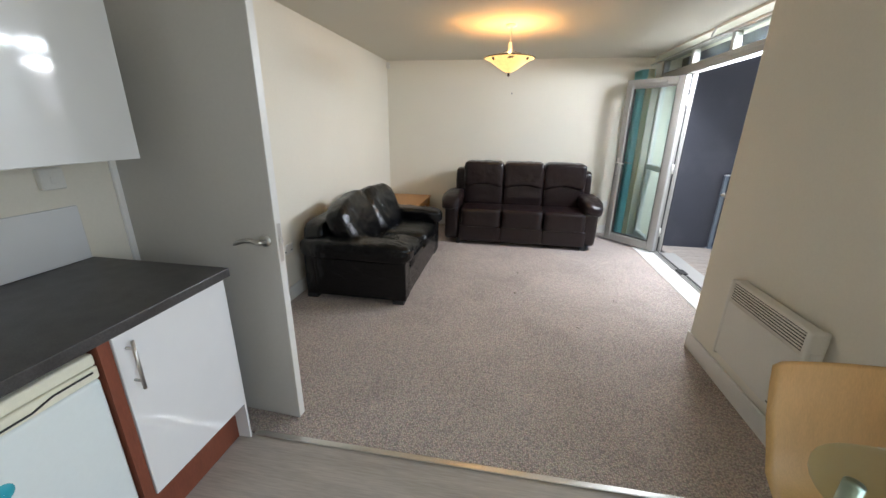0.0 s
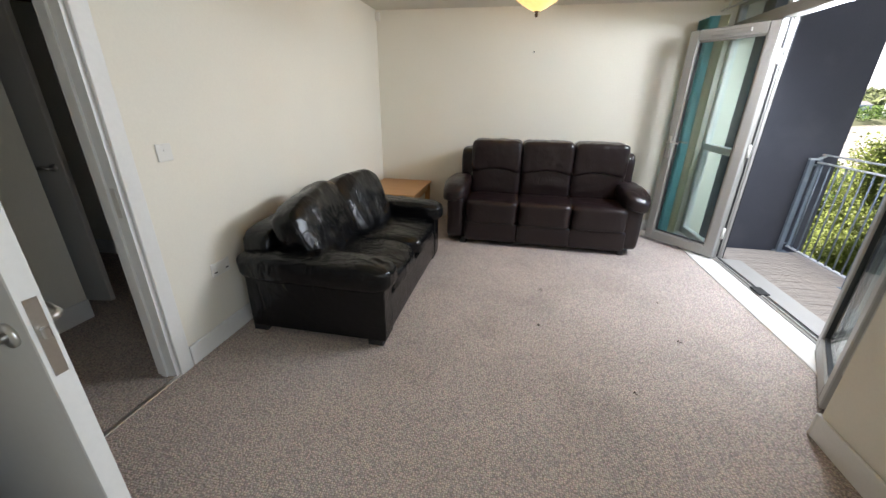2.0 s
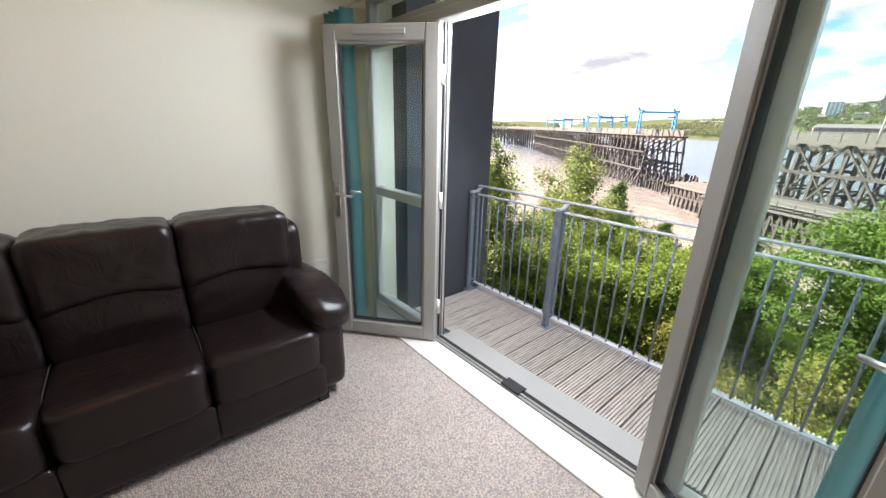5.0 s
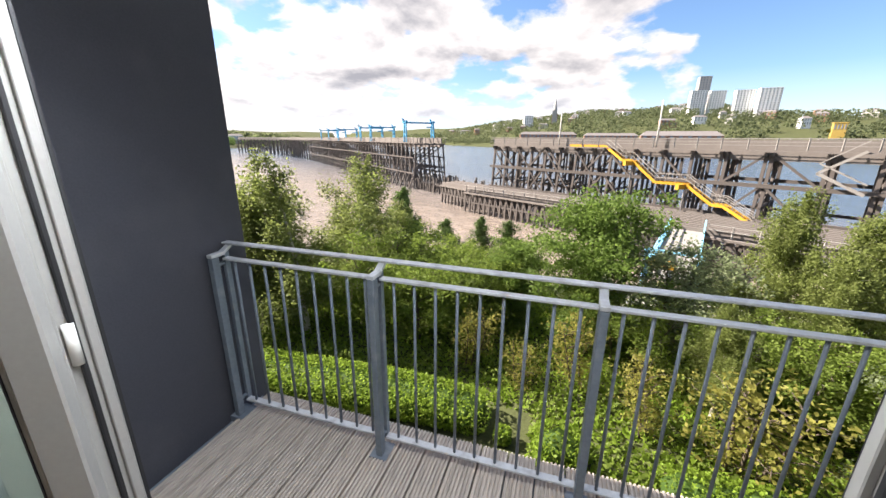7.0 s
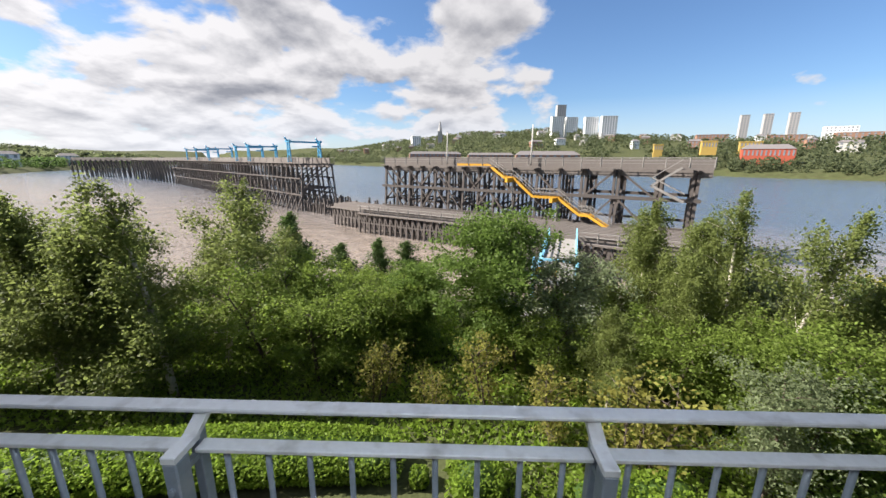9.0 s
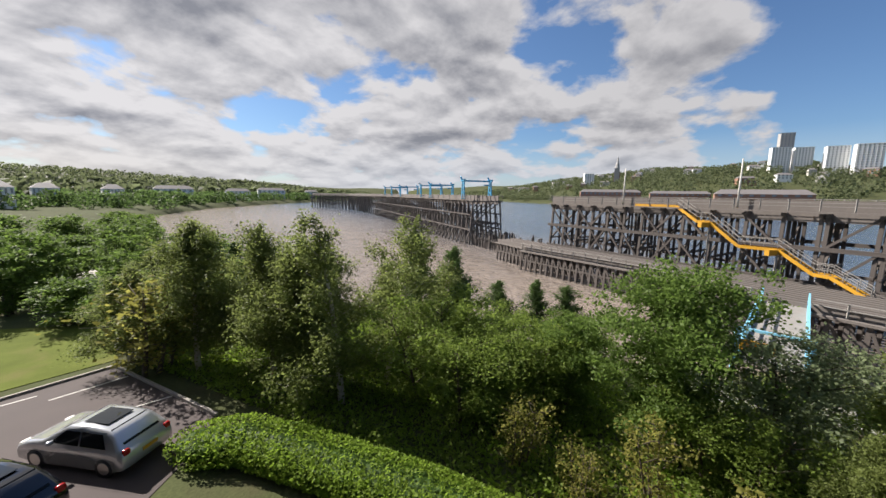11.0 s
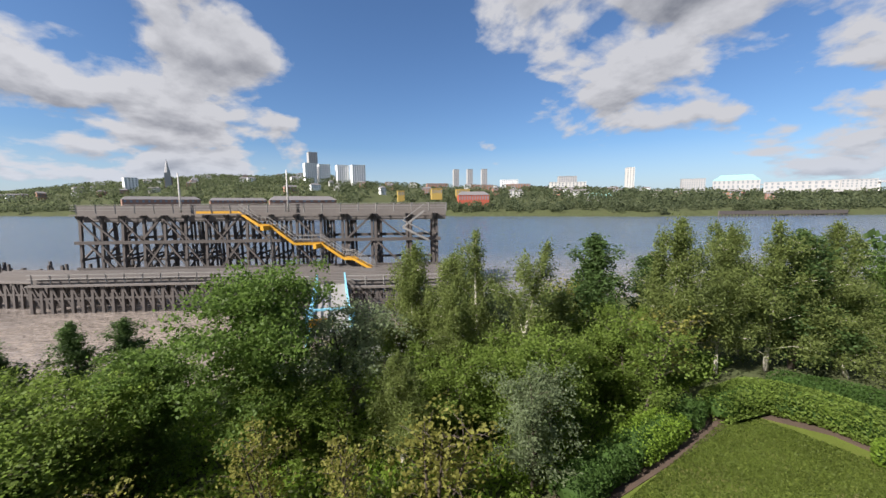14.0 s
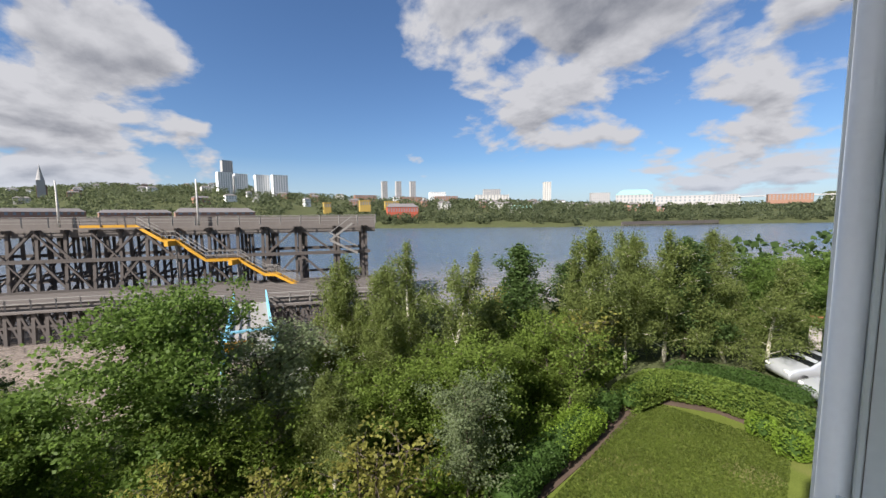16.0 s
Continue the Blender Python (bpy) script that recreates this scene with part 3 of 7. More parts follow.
def bar(bm, y0, y1, z0, z1, t=0.07, x=XD, bev=0.006):
    box(bm, x - t / 2, x + t / 2, y0, y1, z0, z1, bev)


def window_wall():
    bm = B(XS + 0.06, XO, 2.552, 2.62, -0.1, ZC)
    box(bm, XS + 0.06, XO, 2.62, YF, ZC - 0.02, ZC - 0.0005)
    solo("wall_window", bm, M_WALL, "narrow painted reveal round the balcony glazing", "wall")
    solo("trim_sill", B(XS, XD - 0.035, 2.57, YF, -0.1, 0.012, 0.004), M_SILL, "white scuffed door sill board", "sill")
    for nm, y0, y1, lab in (("window_1", OPEN_Y1 + 0.06, YF, "fixed side light beside the balcony door"), ("window_2", 2.62, OPEN_Y0 - 0.06, "fixed side light beside the balcony door")):
        w = thing(nm, "pale grey framed " + lab, "window", kind="structure")
        f = bmesh.new()
        bar(f, y0, y0 + 0.06, 0.012, 2.10)
        bar(f, y1 - 0.06, y1, 0.012, 2.10)
        bar(f, y0 + 0.06, y1 - 0.06, 0.012, 0.09)
        bar(f, y0 + 0.06, y1 - 0.06, 2.04, 2.10)
        # same frame as the doors, in the lighter sill white to look lit
        part("window_frame", f, M_SILL, w)
        if nm == "window_1":
            f = bmesh.new()
            bar(f, y0 + 0.06, y1 - 0.06, 0.98, 1.05)
            part("transom", f, M_SILL, w)
        for z0, z1 in (((0.09, 0.98), (1.05, 2.04)) if nm == "window_1" else ((0.09, 2.04),)):
            g = part("pane", B(XD - 0.006, XD + 0.006, y0 + 0.06, y1 - 0.06, z0, z1), M_GLASS, w)
            g.visible_shadow = False
    w = thing("window_3", "pale grey framed head lights over the balcony doors", "window", kind="structure")
    f = bmesh.new()
    bar(f, 2.62, YF, 2.16, 2.20)
    bar(f, 2.62, YF, 2.345, 2.38)
    for y in (2.62, 3.24, 4.03, 4.82, YF - 0.05):
        bar(f, y, y + 0.05, 2.20, 2.345)
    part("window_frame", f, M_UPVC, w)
    for y0, y1 in ((2.67, 3.24), (3.29, 4.03), (4.08, 4.82), (4.87, YF - 0.05)):
        g = part("pane", B(XD - 0.006, XD + 0.006, y0, y1, 2.20, 2.345), M_GLASS, w)
        g.visible_shadow = False
    f = bmesh.new()
    bar(f, OPEN_Y1, OPEN_Y1 + 0.058, 0.012, 2.10, 0.11)
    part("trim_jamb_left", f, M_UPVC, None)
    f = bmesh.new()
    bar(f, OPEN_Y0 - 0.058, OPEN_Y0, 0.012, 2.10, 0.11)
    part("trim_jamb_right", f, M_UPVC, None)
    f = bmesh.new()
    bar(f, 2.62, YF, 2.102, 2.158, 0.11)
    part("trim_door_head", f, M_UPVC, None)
    f = B(XD - 0.03, XO + 0.03, OPEN_Y0, OPEN_Y1, -0.06, 0.016, 0.004)
    box(f, XD - 0.015, XD - 0.005, OPEN_Y0, OPEN_Y1, 0.016, 0.03)
    box(f, XD + 0.03, XD + 0.045, OPEN_Y0, OPEN_Y1, 0.016, 0.026)
    part("trim_threshold_track", f, M_UPVC, None)
    solo("trim_gasket", B(XD - 0.004, XD + 0.028, OPEN_Y0 + 0.002, OPEN_Y1 - 0.002, 0.0165, 0.0185), M_RUBBER, "black rubber threshold gasket", "gasket")
    solo("trim_bolt_keep", B(XD - 0.03, XD + 0.05, 4.02, 4.16, 0.0186, 0.034, 0.003), M_DARK, "dark shoot-bolt keeps on the threshold", "keep")
    for y0, y1 in ((OPEN_Y1 - 0.012, OPEN_Y1 + 0.001), (OPEN_Y0 - 0.001, OPEN_Y0 + 0.012)):
        for x, wd, mt in ((-0.045, 0.016, M_UPVC), (-0.006, 0.012, M_RUBBER), (0.022, 0.02, M_UPVC)):
            solo("trim_jamb_bead" if mt is M_UPVC else "trim_jamb_seal", B(XD + x, XD + x + wd, y0, y1, 0.035, 2.098, 0.002), mt, "raised bead of the door frame" if mt is M_UPVC else "black rubber seal in the door frame", "trim")
    solo("trim_gasket_left", B(XD + 0.056, XD + 0.064, OPEN_Y1 + 0.004, OPEN_Y1 + 0.02, 0.02, 2.10), M_RUBBER, "black weather seal on the jamb", "seal")
    solo("trim_gasket_right", B(XD + 0.056, XD + 0.064, OPEN_Y0 - 0.02, OPEN_Y0 - 0.004, 0.02, 2.10), M_RUBBER, "black weather seal on the jamb", "seal")
    for o in ("trim_jamb_left", "trim_jamb_right", "trim_door_head", "trim_threshold_track"):
        tagged(bpy.data.objects[o], "pale grey balcony door frame", "door frame", "", "structure")


window_wall()


def balcony_leaf(name, m, s, label):
    """Glazed leaf from the hinge along x; s: side on which the inner face lies."""
    d = thing(name, label, "door", m, kind="structure")
    W, H = 0.715, 2.085
    for nm, x0, x1, z0, z1 in (("stile", 0.0, 0.085, 0.03, H), ("stile", W - 0.085, W, 0.03, H), ("rail", 0.085, W - 0.085, 0.03, 0.125), ("rail", 0.085, W - 0.085, H - 0.09, H)):
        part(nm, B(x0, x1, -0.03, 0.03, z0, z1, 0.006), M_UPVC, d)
    bm = bmesh.new()
    for x0, x1, z0, z1 in ((0.085, 0.10, 0.125, H - 0.09), (W - 0.10, W - 0.085, 0.125, H - 0.09), (0.10, W - 0.10, 0.125, 0.14), (0.10, W - 0.10, H - 0.105, H - 0.09)):
        box(bm, x0, x1, -0.018, 0.018, z0, z1, 0.004)
    part("glazing_bead", bm, M_UPVC, d)
    g = part("pane", B(0.10, W - 0.10, -0.008, 0.008, 0.14, H - 0.105), M_GLASS, d)
    g.visible_shadow = False
    bm = bmesh.new()
    for x0, x1, z0, z1 in ((0.098, 0.102, 0.14, H - 0.105), (W - 0.102, W - 0.098, 0.14, H - 0.105), (0.1, W - 0.1, 0.138, 0.142)):
        box(bm, x0, x1, -0.0195, 0.0195, z0, z1)
    part("gasket", bm, M_RUBBER, d)
    part("vent_cover", B(0.20, W - 0.2, s * 0.030, s * 0.045, H - 0.062, H - 0.03, 0.004), M_UPVC, d, "slim trickle vent")
    for side in (1, -1):
        part("handle_plate", B(W - 0.058, W - 0.026, side * 0.030, side * 0.042, 0.92, 1.14, 0.004), M_STEEL, d)
        part("lever", tube(bmesh.new(), [(W - 0.042, side * 0.04, 1.08), (W - 0.042, side * 0.075, 1.08), (W - 0.06, side * 0.082, 1.08), (W - 0.16, side * 0.082, 1.075)], [0.010, 0.010, 0.010, 0.008], 10), M_STEEL, d, "steel lever handle", True)
    part("edge_lock", B(W, W + 0.003, -0.01, 0.01, 0.25, 1.85), M_STEEL, d, "steel edge lock strip")
    for z in (0.28, 1.06, 1.82):
        h = part("hinge", rod(bmesh.new(), (-0.014, -s * 0.034, z - 0.055), (-0.014, -s * 0.034, z + 0.055), 0.012, seg=12), M_PLASTIC, d, "white hinge knuckle", True)
        part("hinge_flap", B(-0.002, 0.045, -s * 0.031, -s * 0.042, z - 0.05, z + 0.05, 0.003), M_PLASTIC, h)
    return d


balcony_leaf("door_3", pose(1.885, 4.80, 0.0, 0, 0, 130.5), 1, "open pale grey glazed balcony door leaf")
balcony_leaf("door_4", pose(1.885, 3.315, 0.0, 0, 0, -121.0), -1, "open pale grey glazed balcony door leaf by the heater wall")


def curtain(y0, y1, x, label, folds, seed):
    """Hanging cloth in folds from the pole to the sill."""
    c = thing("curtain", label, "curtain", group="balcony curtains")
    for nm, mt, dx, a, b in (("drape", M_CURTAIN, 0.0, y0, y1), ("lining", M_LINING, 0.035, y0 - 0.05, y0 + 0.13)):
        bm = bmesh.new()
        nx, nz = folds * 8, 14
        grid = []
        for j in range(nz + 1):
            z = 0.03 + (2.22 - 0.03) * j / nz
            sq = 1 - 0.28 * math.sin(math.pi * j / nz)
            row = []
            for i in range(nx + 1):
                u = i / nx
                yy = (a + b) / 2 + (u - 0.5) * (b - a) * (0.78 + 0.22 * sq)
                xx = x + dx + (0.085 if nm == "drape" else 0.03) * math.sin(u * (folds if nm == "drape" else 1.5) * 2 * math.pi + seed) * (0.7 + 0.3 * sq) + 0.012 * noise.noise((u * 5, z * 1.2, seed))
                row.append(bm.verts.new((xx, yy, z)))
            grid.append(row)
        for j in range(nz):
            for i in range(nx):
                bm.faces.new((grid[j][i], grid[j][i + 1], grid[j + 1][i + 1], grid[j + 1][i]))
        bmesh.ops.solidify(bm, geom=bm.faces[:], thickness=0.003)
        part(nm, bm, mt, c, "", True)
    return c


curtain(5.36, 5.66, 1.635, "teal lined curtain hanging gathered at the glazing corner", 4, 0.5)
curtain(2.60, 2.84, 1.73, "teal lined curtain hanging gathered beside the heater wall", 3, 2.1)


def curtain_pole():
    p = thing("curtain_pole", "slim pale metal curtain pole below the ceiling", "curtain pole")
    part("pole", rod(bmesh.new(), (1.74, 2.60, 2.30), (1.74, 5.64, 2.30), 0.011, seg=12), M_STRIP, p, "", True)
    for y in (2.75, 4.1, 5.5):
        part("bracket", tube(bmesh.new(), [(1.74, y, 2.30), (1.74, y, 2.34), (1.76, y, 2.385), (1.76, y, 2.40)], 0.008, 8), M_STRIP, p, "", True)


curtain_pole()


# ---- kitchen corner ----
def bar_handle(parent, x, y, z0, z1):
    bm = bmesh.new()
    rod(bm, (x + 0.032, y, z0), (x + 0.032, y, z1), 0.006, seg=12)
    for z in (z0 + 0.03, z1 - 0.03):
        rod(bm, (x, y, z), (x + 0.032, y, z), 0.005, seg=8)
    part("handle", bm, M_STEEL, parent, "brushed steel bar handle", True)


def kitchen():
    c = thing("base_cabinet", "gloss white base cabinet with a brown carcass", "cabinet")
    part("body", B(XL + 0.002, -1.222, 0.735, 1.210, 0.20, 0.878), M_BROWNPANEL, c, "red-brown carcass")
    d = part("door", B(-1.221, -1.202, 0.737, 1.211, 0.208, 0.872, 0.002), M_KWHITE, c, "gloss white door")
    bar_handle(d, -1.202, 0.772, 0.655, 0.838)
    part("plinth", B(-1.285, -1.267, 0.735, 1.210, 0.0, 0.199), M_BROWNPANEL, c, "red-brown plinth")
    part("side_panel", B(XL + 0.002, -1.206, 0.696, 0.733, 0.0, 0.878), M_BROWNPANEL, c, "red-brown side panel")
    part("end_panel", B(XL + 0.002, -1.205, 1.212, 1.224, 0.0, 0.878), M_KWHITE, c, "white end panel")
    w = thing("worktop", "dark grey speckled laminate worktop", "worktop")
    part("top", B(XL + 0.001, -1.165, -1.74, 1.225, 0.88, 0.92, 0.004, 2), M_WORKTOP, w)
    solo("upstand", B(XL + 0.0005, XL + 0.014, -1.74, 1.21, 0.9215, 1.16, 0.002), M_KWHITE, "pale laminate upstand behind the worktop", "splashback", kind="")
    f = thing("fridge", "white undercounter fridge with an aged cream top edge", "fridge")
    part("body", B(XL + 0.03, -1.275, 0.125, 0.69, 0.02, 0.80, 0.006), M_FRIDGE, f)
    part("door", B(-1.273, -1.215, 0.125, 0.69, 0.03, 0.755, 0.012, 3), M_FRIDGE, f)
    part("top_cover", B(XL + 0.03, -1.215, 0.125, 0.69, 0.802, 0.842, 0.008, 2), M_FRIDGETOP, f, "yellowed cream top cover")
    part("control_band", B(-1.273, -1.213, 0.126, 0.689, 0.758, 0.80, 0.004), M_FRIDGETOP, f, "yellowed cream band")
    bm = bmesh.new()
    tube(bm, [(-1.211, 0.15 + 0.52 * i / 10, 0.772 + (0.014 if i > 7 else 0.0)) for i in range(11)], 0.003, 6)
    part("gasket", bm, M_DARK, f, "dark door seal line")
    bm = bmesh.new()
    lathe(bm, [(0.001, 0.006), (0.02, 0.005), (0.026, 0.0)], 16)
    part("badge", bm, M_TEALTRIM, f, "small teal oval badge", True, pose(-1.214, 0.41, 0.612, 0, 90, 0))
    for y0, y1 in ((-0.60, 0.12),):
        u = thing("base_cabinet", "gloss white base cabinet beside the fridge", "cabinet")
        part("body", B(XL + 0.002, -1.222, y0, y1, 0.15, 0.878), M_BROWNPANEL, u)
        d = part("door", B(-1.221, -1.202, y0 + 0.004, y1 - 0.004, 0.155, 0.872, 0.002), M_KWHITE, u)
        bar_handle(d, -1.202, y0 + 0.06, 0.60, 0.79)
    for y0, y1, hy in ((0.62, 1.255, 0.66), (0.02, 0.617, 0.57), (-0.58, 0.017, -0.54)):
        k = thing("wall_cabinet", "gloss white wall cabinet with a steel bar handle", "cabinet", group="wall cabinets")
        part("body", B(XL + 0.002, -1.532, y0, y1, 1.372, 2.09), M_KWHITE, k)
        d = part("door", B(-1.531, -1.512, y0 + 0.002, y1 - 0.002, 1.365, 2.095, 0.002), M_KWHITE, k)
        bar_handle(d, -1.512, hy, 1.42, 1.60)
    s = thing("switch_box", "small cream switched spur on the kitchen wall", "socket")
    part("plate", B(XL + 0.0005, XL + 0.03, 1.10, 1.185, 1.24, 1.325, 0.004), M_PLASTIC, s)
    part("rocker", B(XL + 0.03, XL + 0.035, 1.13, 1.15, 1.265, 1.295, 0.002), M_PLASTIC, s)


kitchen()


def plywood_chair():
    """Moulded beech shell on steel legs, facing -y."""
    c = thing("dining_chair", "moulded light beech plywood chair on steel legs", "chair", pose(1.02, 0.98, 0, 0, 0, 4))
    bm = bmesh.new()
    prof = [(-0.42, 0.455), (-0.38, 0.447), (-0.25, 0.44), (-0.12, 0.445), (-0.06, 0.462), (-0.02, 0.51), (0.005, 0.58), (0.03, 0.68), (0.055, 0.78), (0.068, 0.835), (0.07, 0.85)]
    rows = []
    for i, (y, z) in enumerate(prof):
        w = 0.205 if i < 4 else (0.19 if i < 7 else 0.20)
        if i == 0:
            w = 0.175
        if i == len(prof) - 1:
            w = 0.175
        if i == len(prof) - 2:
            w = 0.197
        rows.append([bm.verts.new((w * k / 6, y - 0.02 * (1 - (k / 6) ** 2) * (1 if i < 5 else -1) * 0.6, z + (0.012 * (k / 6) ** 2 if i < 5 else 0))) for k in range(-6, 7)])
    for a, b in zip(rows, rows[1:]):
        for k in range(12):
            bm.faces.new((a[k], a[k + 1], b[k + 1], b[k]))
    bmesh.ops.solidify(bm, geom=bm.faces[:], thickness=0.012)
    part("shell", bm, M_PLY, c, "", True)
    for x in (-0.17, 0.17):
        for y0, y1 in ((-0.30, -0.36), (-0.10, 0.02)):
            part("leg", rod(bmesh.new(), (x * 0.8, y0, 0.43), (x * 1.15, y1, 0.0), 0.011, seg=12), M_STEEL, c, "steel leg", True)


plywood_chair()


def glass_table():
    t = thing("dining_table", "clear glass dining table with rounded corners on steel legs", "table")
    bm = bmesh.new()
    x0, x1, y0, y1, r = 0.72, 1.34, -0.45, 0.83, 0.18
    ring = []
    for cx, cy, a0 in ((x1 - r, y1 - r, 0), (x0 + r, y1 - r, 90), (x0 + r, y0 + r, 180), (x1 - r, y0 + r, 270)):
        for k in range(9):
            a = radians(a0 + k * 90 / 8)
            ring.append(bm.verts.new((cx + r * math.cos(a), cy + r * math.sin(a), 0.745)))
    f = bm.faces.new(ring)
    ext = bmesh.ops.extrude_face_region(bm, geom=[f])
    for v in ext["geom"]:
        if isinstance(v, bmesh.types.BMVert):
            v.co.z += 0.010
    part("tabletop", bm, M_TABLEGLASS, t)
    for x in (x0 + 0.1, x1 - 0.1):
        for y in (y0 + 0.12, y1 - 0.12):
            part("leg", rod(bmesh.new(), (x, y, 0.744), (x, y, -0.004), 0.02, seg=14), M_STEEL, t, "steel leg", True)


glass_table()


# ---- living room ----
def heater():
    h = thing("panel_heater", "cream wall-mounted electric panel heater with top louvres", "heater")
    y0, y1, z0, z1 = 1.51, 2.105, 0.25, 0.712
    part("case", B(XR - 0.085, XR - 0.018, y0 + 0.02, y1 - 0.02, z0, z1, 0.012, 3), M_HEATER, h)
    part("front_panel", B(XR - 0.092, XR - 0.0855, y0 + 0.022, y1 - 0.022, z0 + 0.01, z1 - 0.115, 0.003), M_HEATER, h)
    for y in (y0, y1 - 0.028):
        part("end_cap", B(XR - 0.098, XR - 0.012, y, y + 0.028, z0 - 0.006, z1 + 0.006, 0.014, 3), M_HEATER, h, "rounded end cap")
    # flat dark sheet stands for the shade between the slats
    part("grille_back", B(XR - 0.0872, XR - 0.0855, y0 + 0.03, y1 - 0.03, z1 - 0.110, z1 - 0.012), M_DARK, h, "dark sheet for the shade behind the louvres")
    for i in range(7):
        z = z1 - 0.105 + i * 0.0145
        bm = B(-0.006, 0.004, y0 + 0.03, y1 - 0.03, -0.0035, 0.0035)
        part("louvre", bm, M_HEATER, h, "", False, pose(XR - 0.0885, 0, z, 0, 25, 0))
    part("control_knob", B(XR - 0.075, XR - 0.03, y0 - 0.006, y0, 0.56, 0.62, 0.003), M_PLASTIC, h, "side control")
    part("badge", B(XR - 0.0935, XR - 0.092, y0 + 0.06, y0 + 0.11, z0 + 0.03, z0 + 0.037), M_DARK, h, "small dark badge")
    for y in (y0 + 0.12, y1 - 0.12):
        part("bracket", B(XR - 0.02, XR, y, y + 0.04, z0 + 0.08, z1 - 0.1), M_STEEL, h)


heater()


def socket(x, y, z, axis, label, double=True, flip=1):
    s = thing("wall_socket" if double else "light_switch", label, "socket" if double else "switch")
    w = 0.146 if double else 0.086
    if axis == "x":
        part("plate", B(x, x + flip * 0.009, y - w / 2, y + w / 2, z - 0.043, z + 0.043, 0.003), M_PLASTIC, s)
        for k in ((-0.045, 0.045) if double else (0.0,)):
            part("rocker", B(x + flip * 0.009, x + flip * 0.013, y + k - 0.006, y + k + 0.006, z + 0.005, z + 0.028 if double else z + 0.018, 0.001), M_PLASTIC, s)
            if double:
                part("pin_hole", B(x + flip * 0.009, x + flip * 0.0096, y + k - 0.012, y + k + 0.012, z - 0.02, z - 0.012), M_DARK, s)
    else:
        part("plate", B(x - w / 2, x + w / 2, y - 0.009, y, z - 0.043, z + 0.043, 0.003), M_PLASTIC, s)
        for k in (-0.045, 0.045):
            part("rocker", B(x + k - 0.006, x + k + 0.006, y - 0.013, y - 0.009, z + 0.005, z + 0.028, 0.001), M_PLASTIC, s)


socket(XL, 2.53, 1.185, "x", "white light switch on the magnolia wall", False)
socket(XL, 2.71, 0.47, "x", "white double wall socket above the skirting")
socket(XR, 1.36, 0.48, "x", "white double socket beside the panel heater", True, -1)
socket(1.40, YF, 0.45, "y", "white double wall socket beside the brown sofa")


def sensor():
    s = thing("alarm_sensor", "small cream alarm sensor in the ceiling corner", "sensor")
    part("body", pad(XL + 0.03, YF - 0.035, 2.33, 0.05, 0.05, 0.09, 5, 5), M_PLASTIC, s, "", True)
    part("lens", B(XL + 0.045, XL + 0.058, YF - 0.062, YF - 0.05, 2.30, 2.335, 0.003), M_WHITE, s)


sensor()
solo("picture_nail", rod(bmesh.new(), (-0.03, YF - 0.03, 1.96), (-0.03, YF, 1.955), 0.006, seg=8), M_DARK, "small dark nail in the bare wall", "nail", kind="")


def pendant():
    p = thing("pendant_lamp", "amber glass bowl pendant lamp, lit, on a short cord", "lamp", pose(-0.07, 3.83, 0))
    part("ceiling_rose", lathe(bmesh.new(), [(0.001, 2.372), (0.03, 2.374), (0.048, 2.385), (0.05, 2.3995)], 24), M_PLASTIC, p, "cream ceiling rose", True)
    part("cord", rod(bmesh.new(), (0, 0, 2.20), (0, 0, 2.375), 0.004), M_PLASTIC, p)
    part("lamp_holder", lathe(bmesh.new(), [(0.006, 2.26), (0.016, 2.25), (0.018, 2.19), (0.010, 2.165), (0.001, 2.16)], 16), M_PLASTIC, p, "", True)
    prof = [(0.014, 1.995), (0.06, 2.015), (0.115, 2.05), (0.165, 2.085), (0.205, 2.108), (0.232, 2.116), (0.236, 2.121), (0.232, 2.124), (0.204, 2.114), (0.163, 2.092), (0.113, 2.058), (0.058, 2.023), (0.012, 2.004)]
    part("shade", lathe(bmesh.new(), prof, 40), M_AMBER, p, "amber glass bowl", True)
    part("rim", lathe(bmesh.new(), [(0.231, 2.116), (0.2385, 2.119), (0.2385, 2.124), (0.231, 2.1265)], 40), M_BRONZE, p, "thin bronze rim", True)
    part("finial", lathe(bmesh.new(), [(0.001, 1.962), (0.009, 1.968), (0.013, 1.98), (0.007, 1.99), (0.02, 1.996), (0.001, 1.999)], 14), M_BRONZE, p, "", True)
    rnd = random.Random(4)
    for k in range(7):
        a = k * 2 * math.pi / 7 + 0.3
        bm = bmesh.new()
        vs = [bm.verts.new((u, v, 0.0)) for u, v in ((-0.034, 0), (-0.012, 0.014), (0.016, 0.011), (0.036, 0), (0.014, -0.012), (-0.014, -0.012))]
        bm.faces.new(vs)
        bmesh.ops.solidify(bm, geom=bm.faces[:], thickness=0.0015)
        r = 0.198
        part("leaf_motif", bm, M_BRONZE, p, "dark painted leaf", False, Matrix.Translation((r * math.cos(a), r * math.sin(a), 2.1025)) @ Euler((0, radians(-28), a)).to_matrix().to_4x4() @ pose(0, 0, 0, 0, 0, rnd.uniform(40, 130)))
    for k in range(3):
        a = k * 2 * math.pi / 3
        part("hanger", rod(bmesh.new(), (0.015 * math.cos(a), 0.015 * math.sin(a), 2.19), (0.225 * math.cos(a), 0.225 * math.sin(a), 2.122), 0.0015, seg=6), M_BRONZE, p)


pendant()


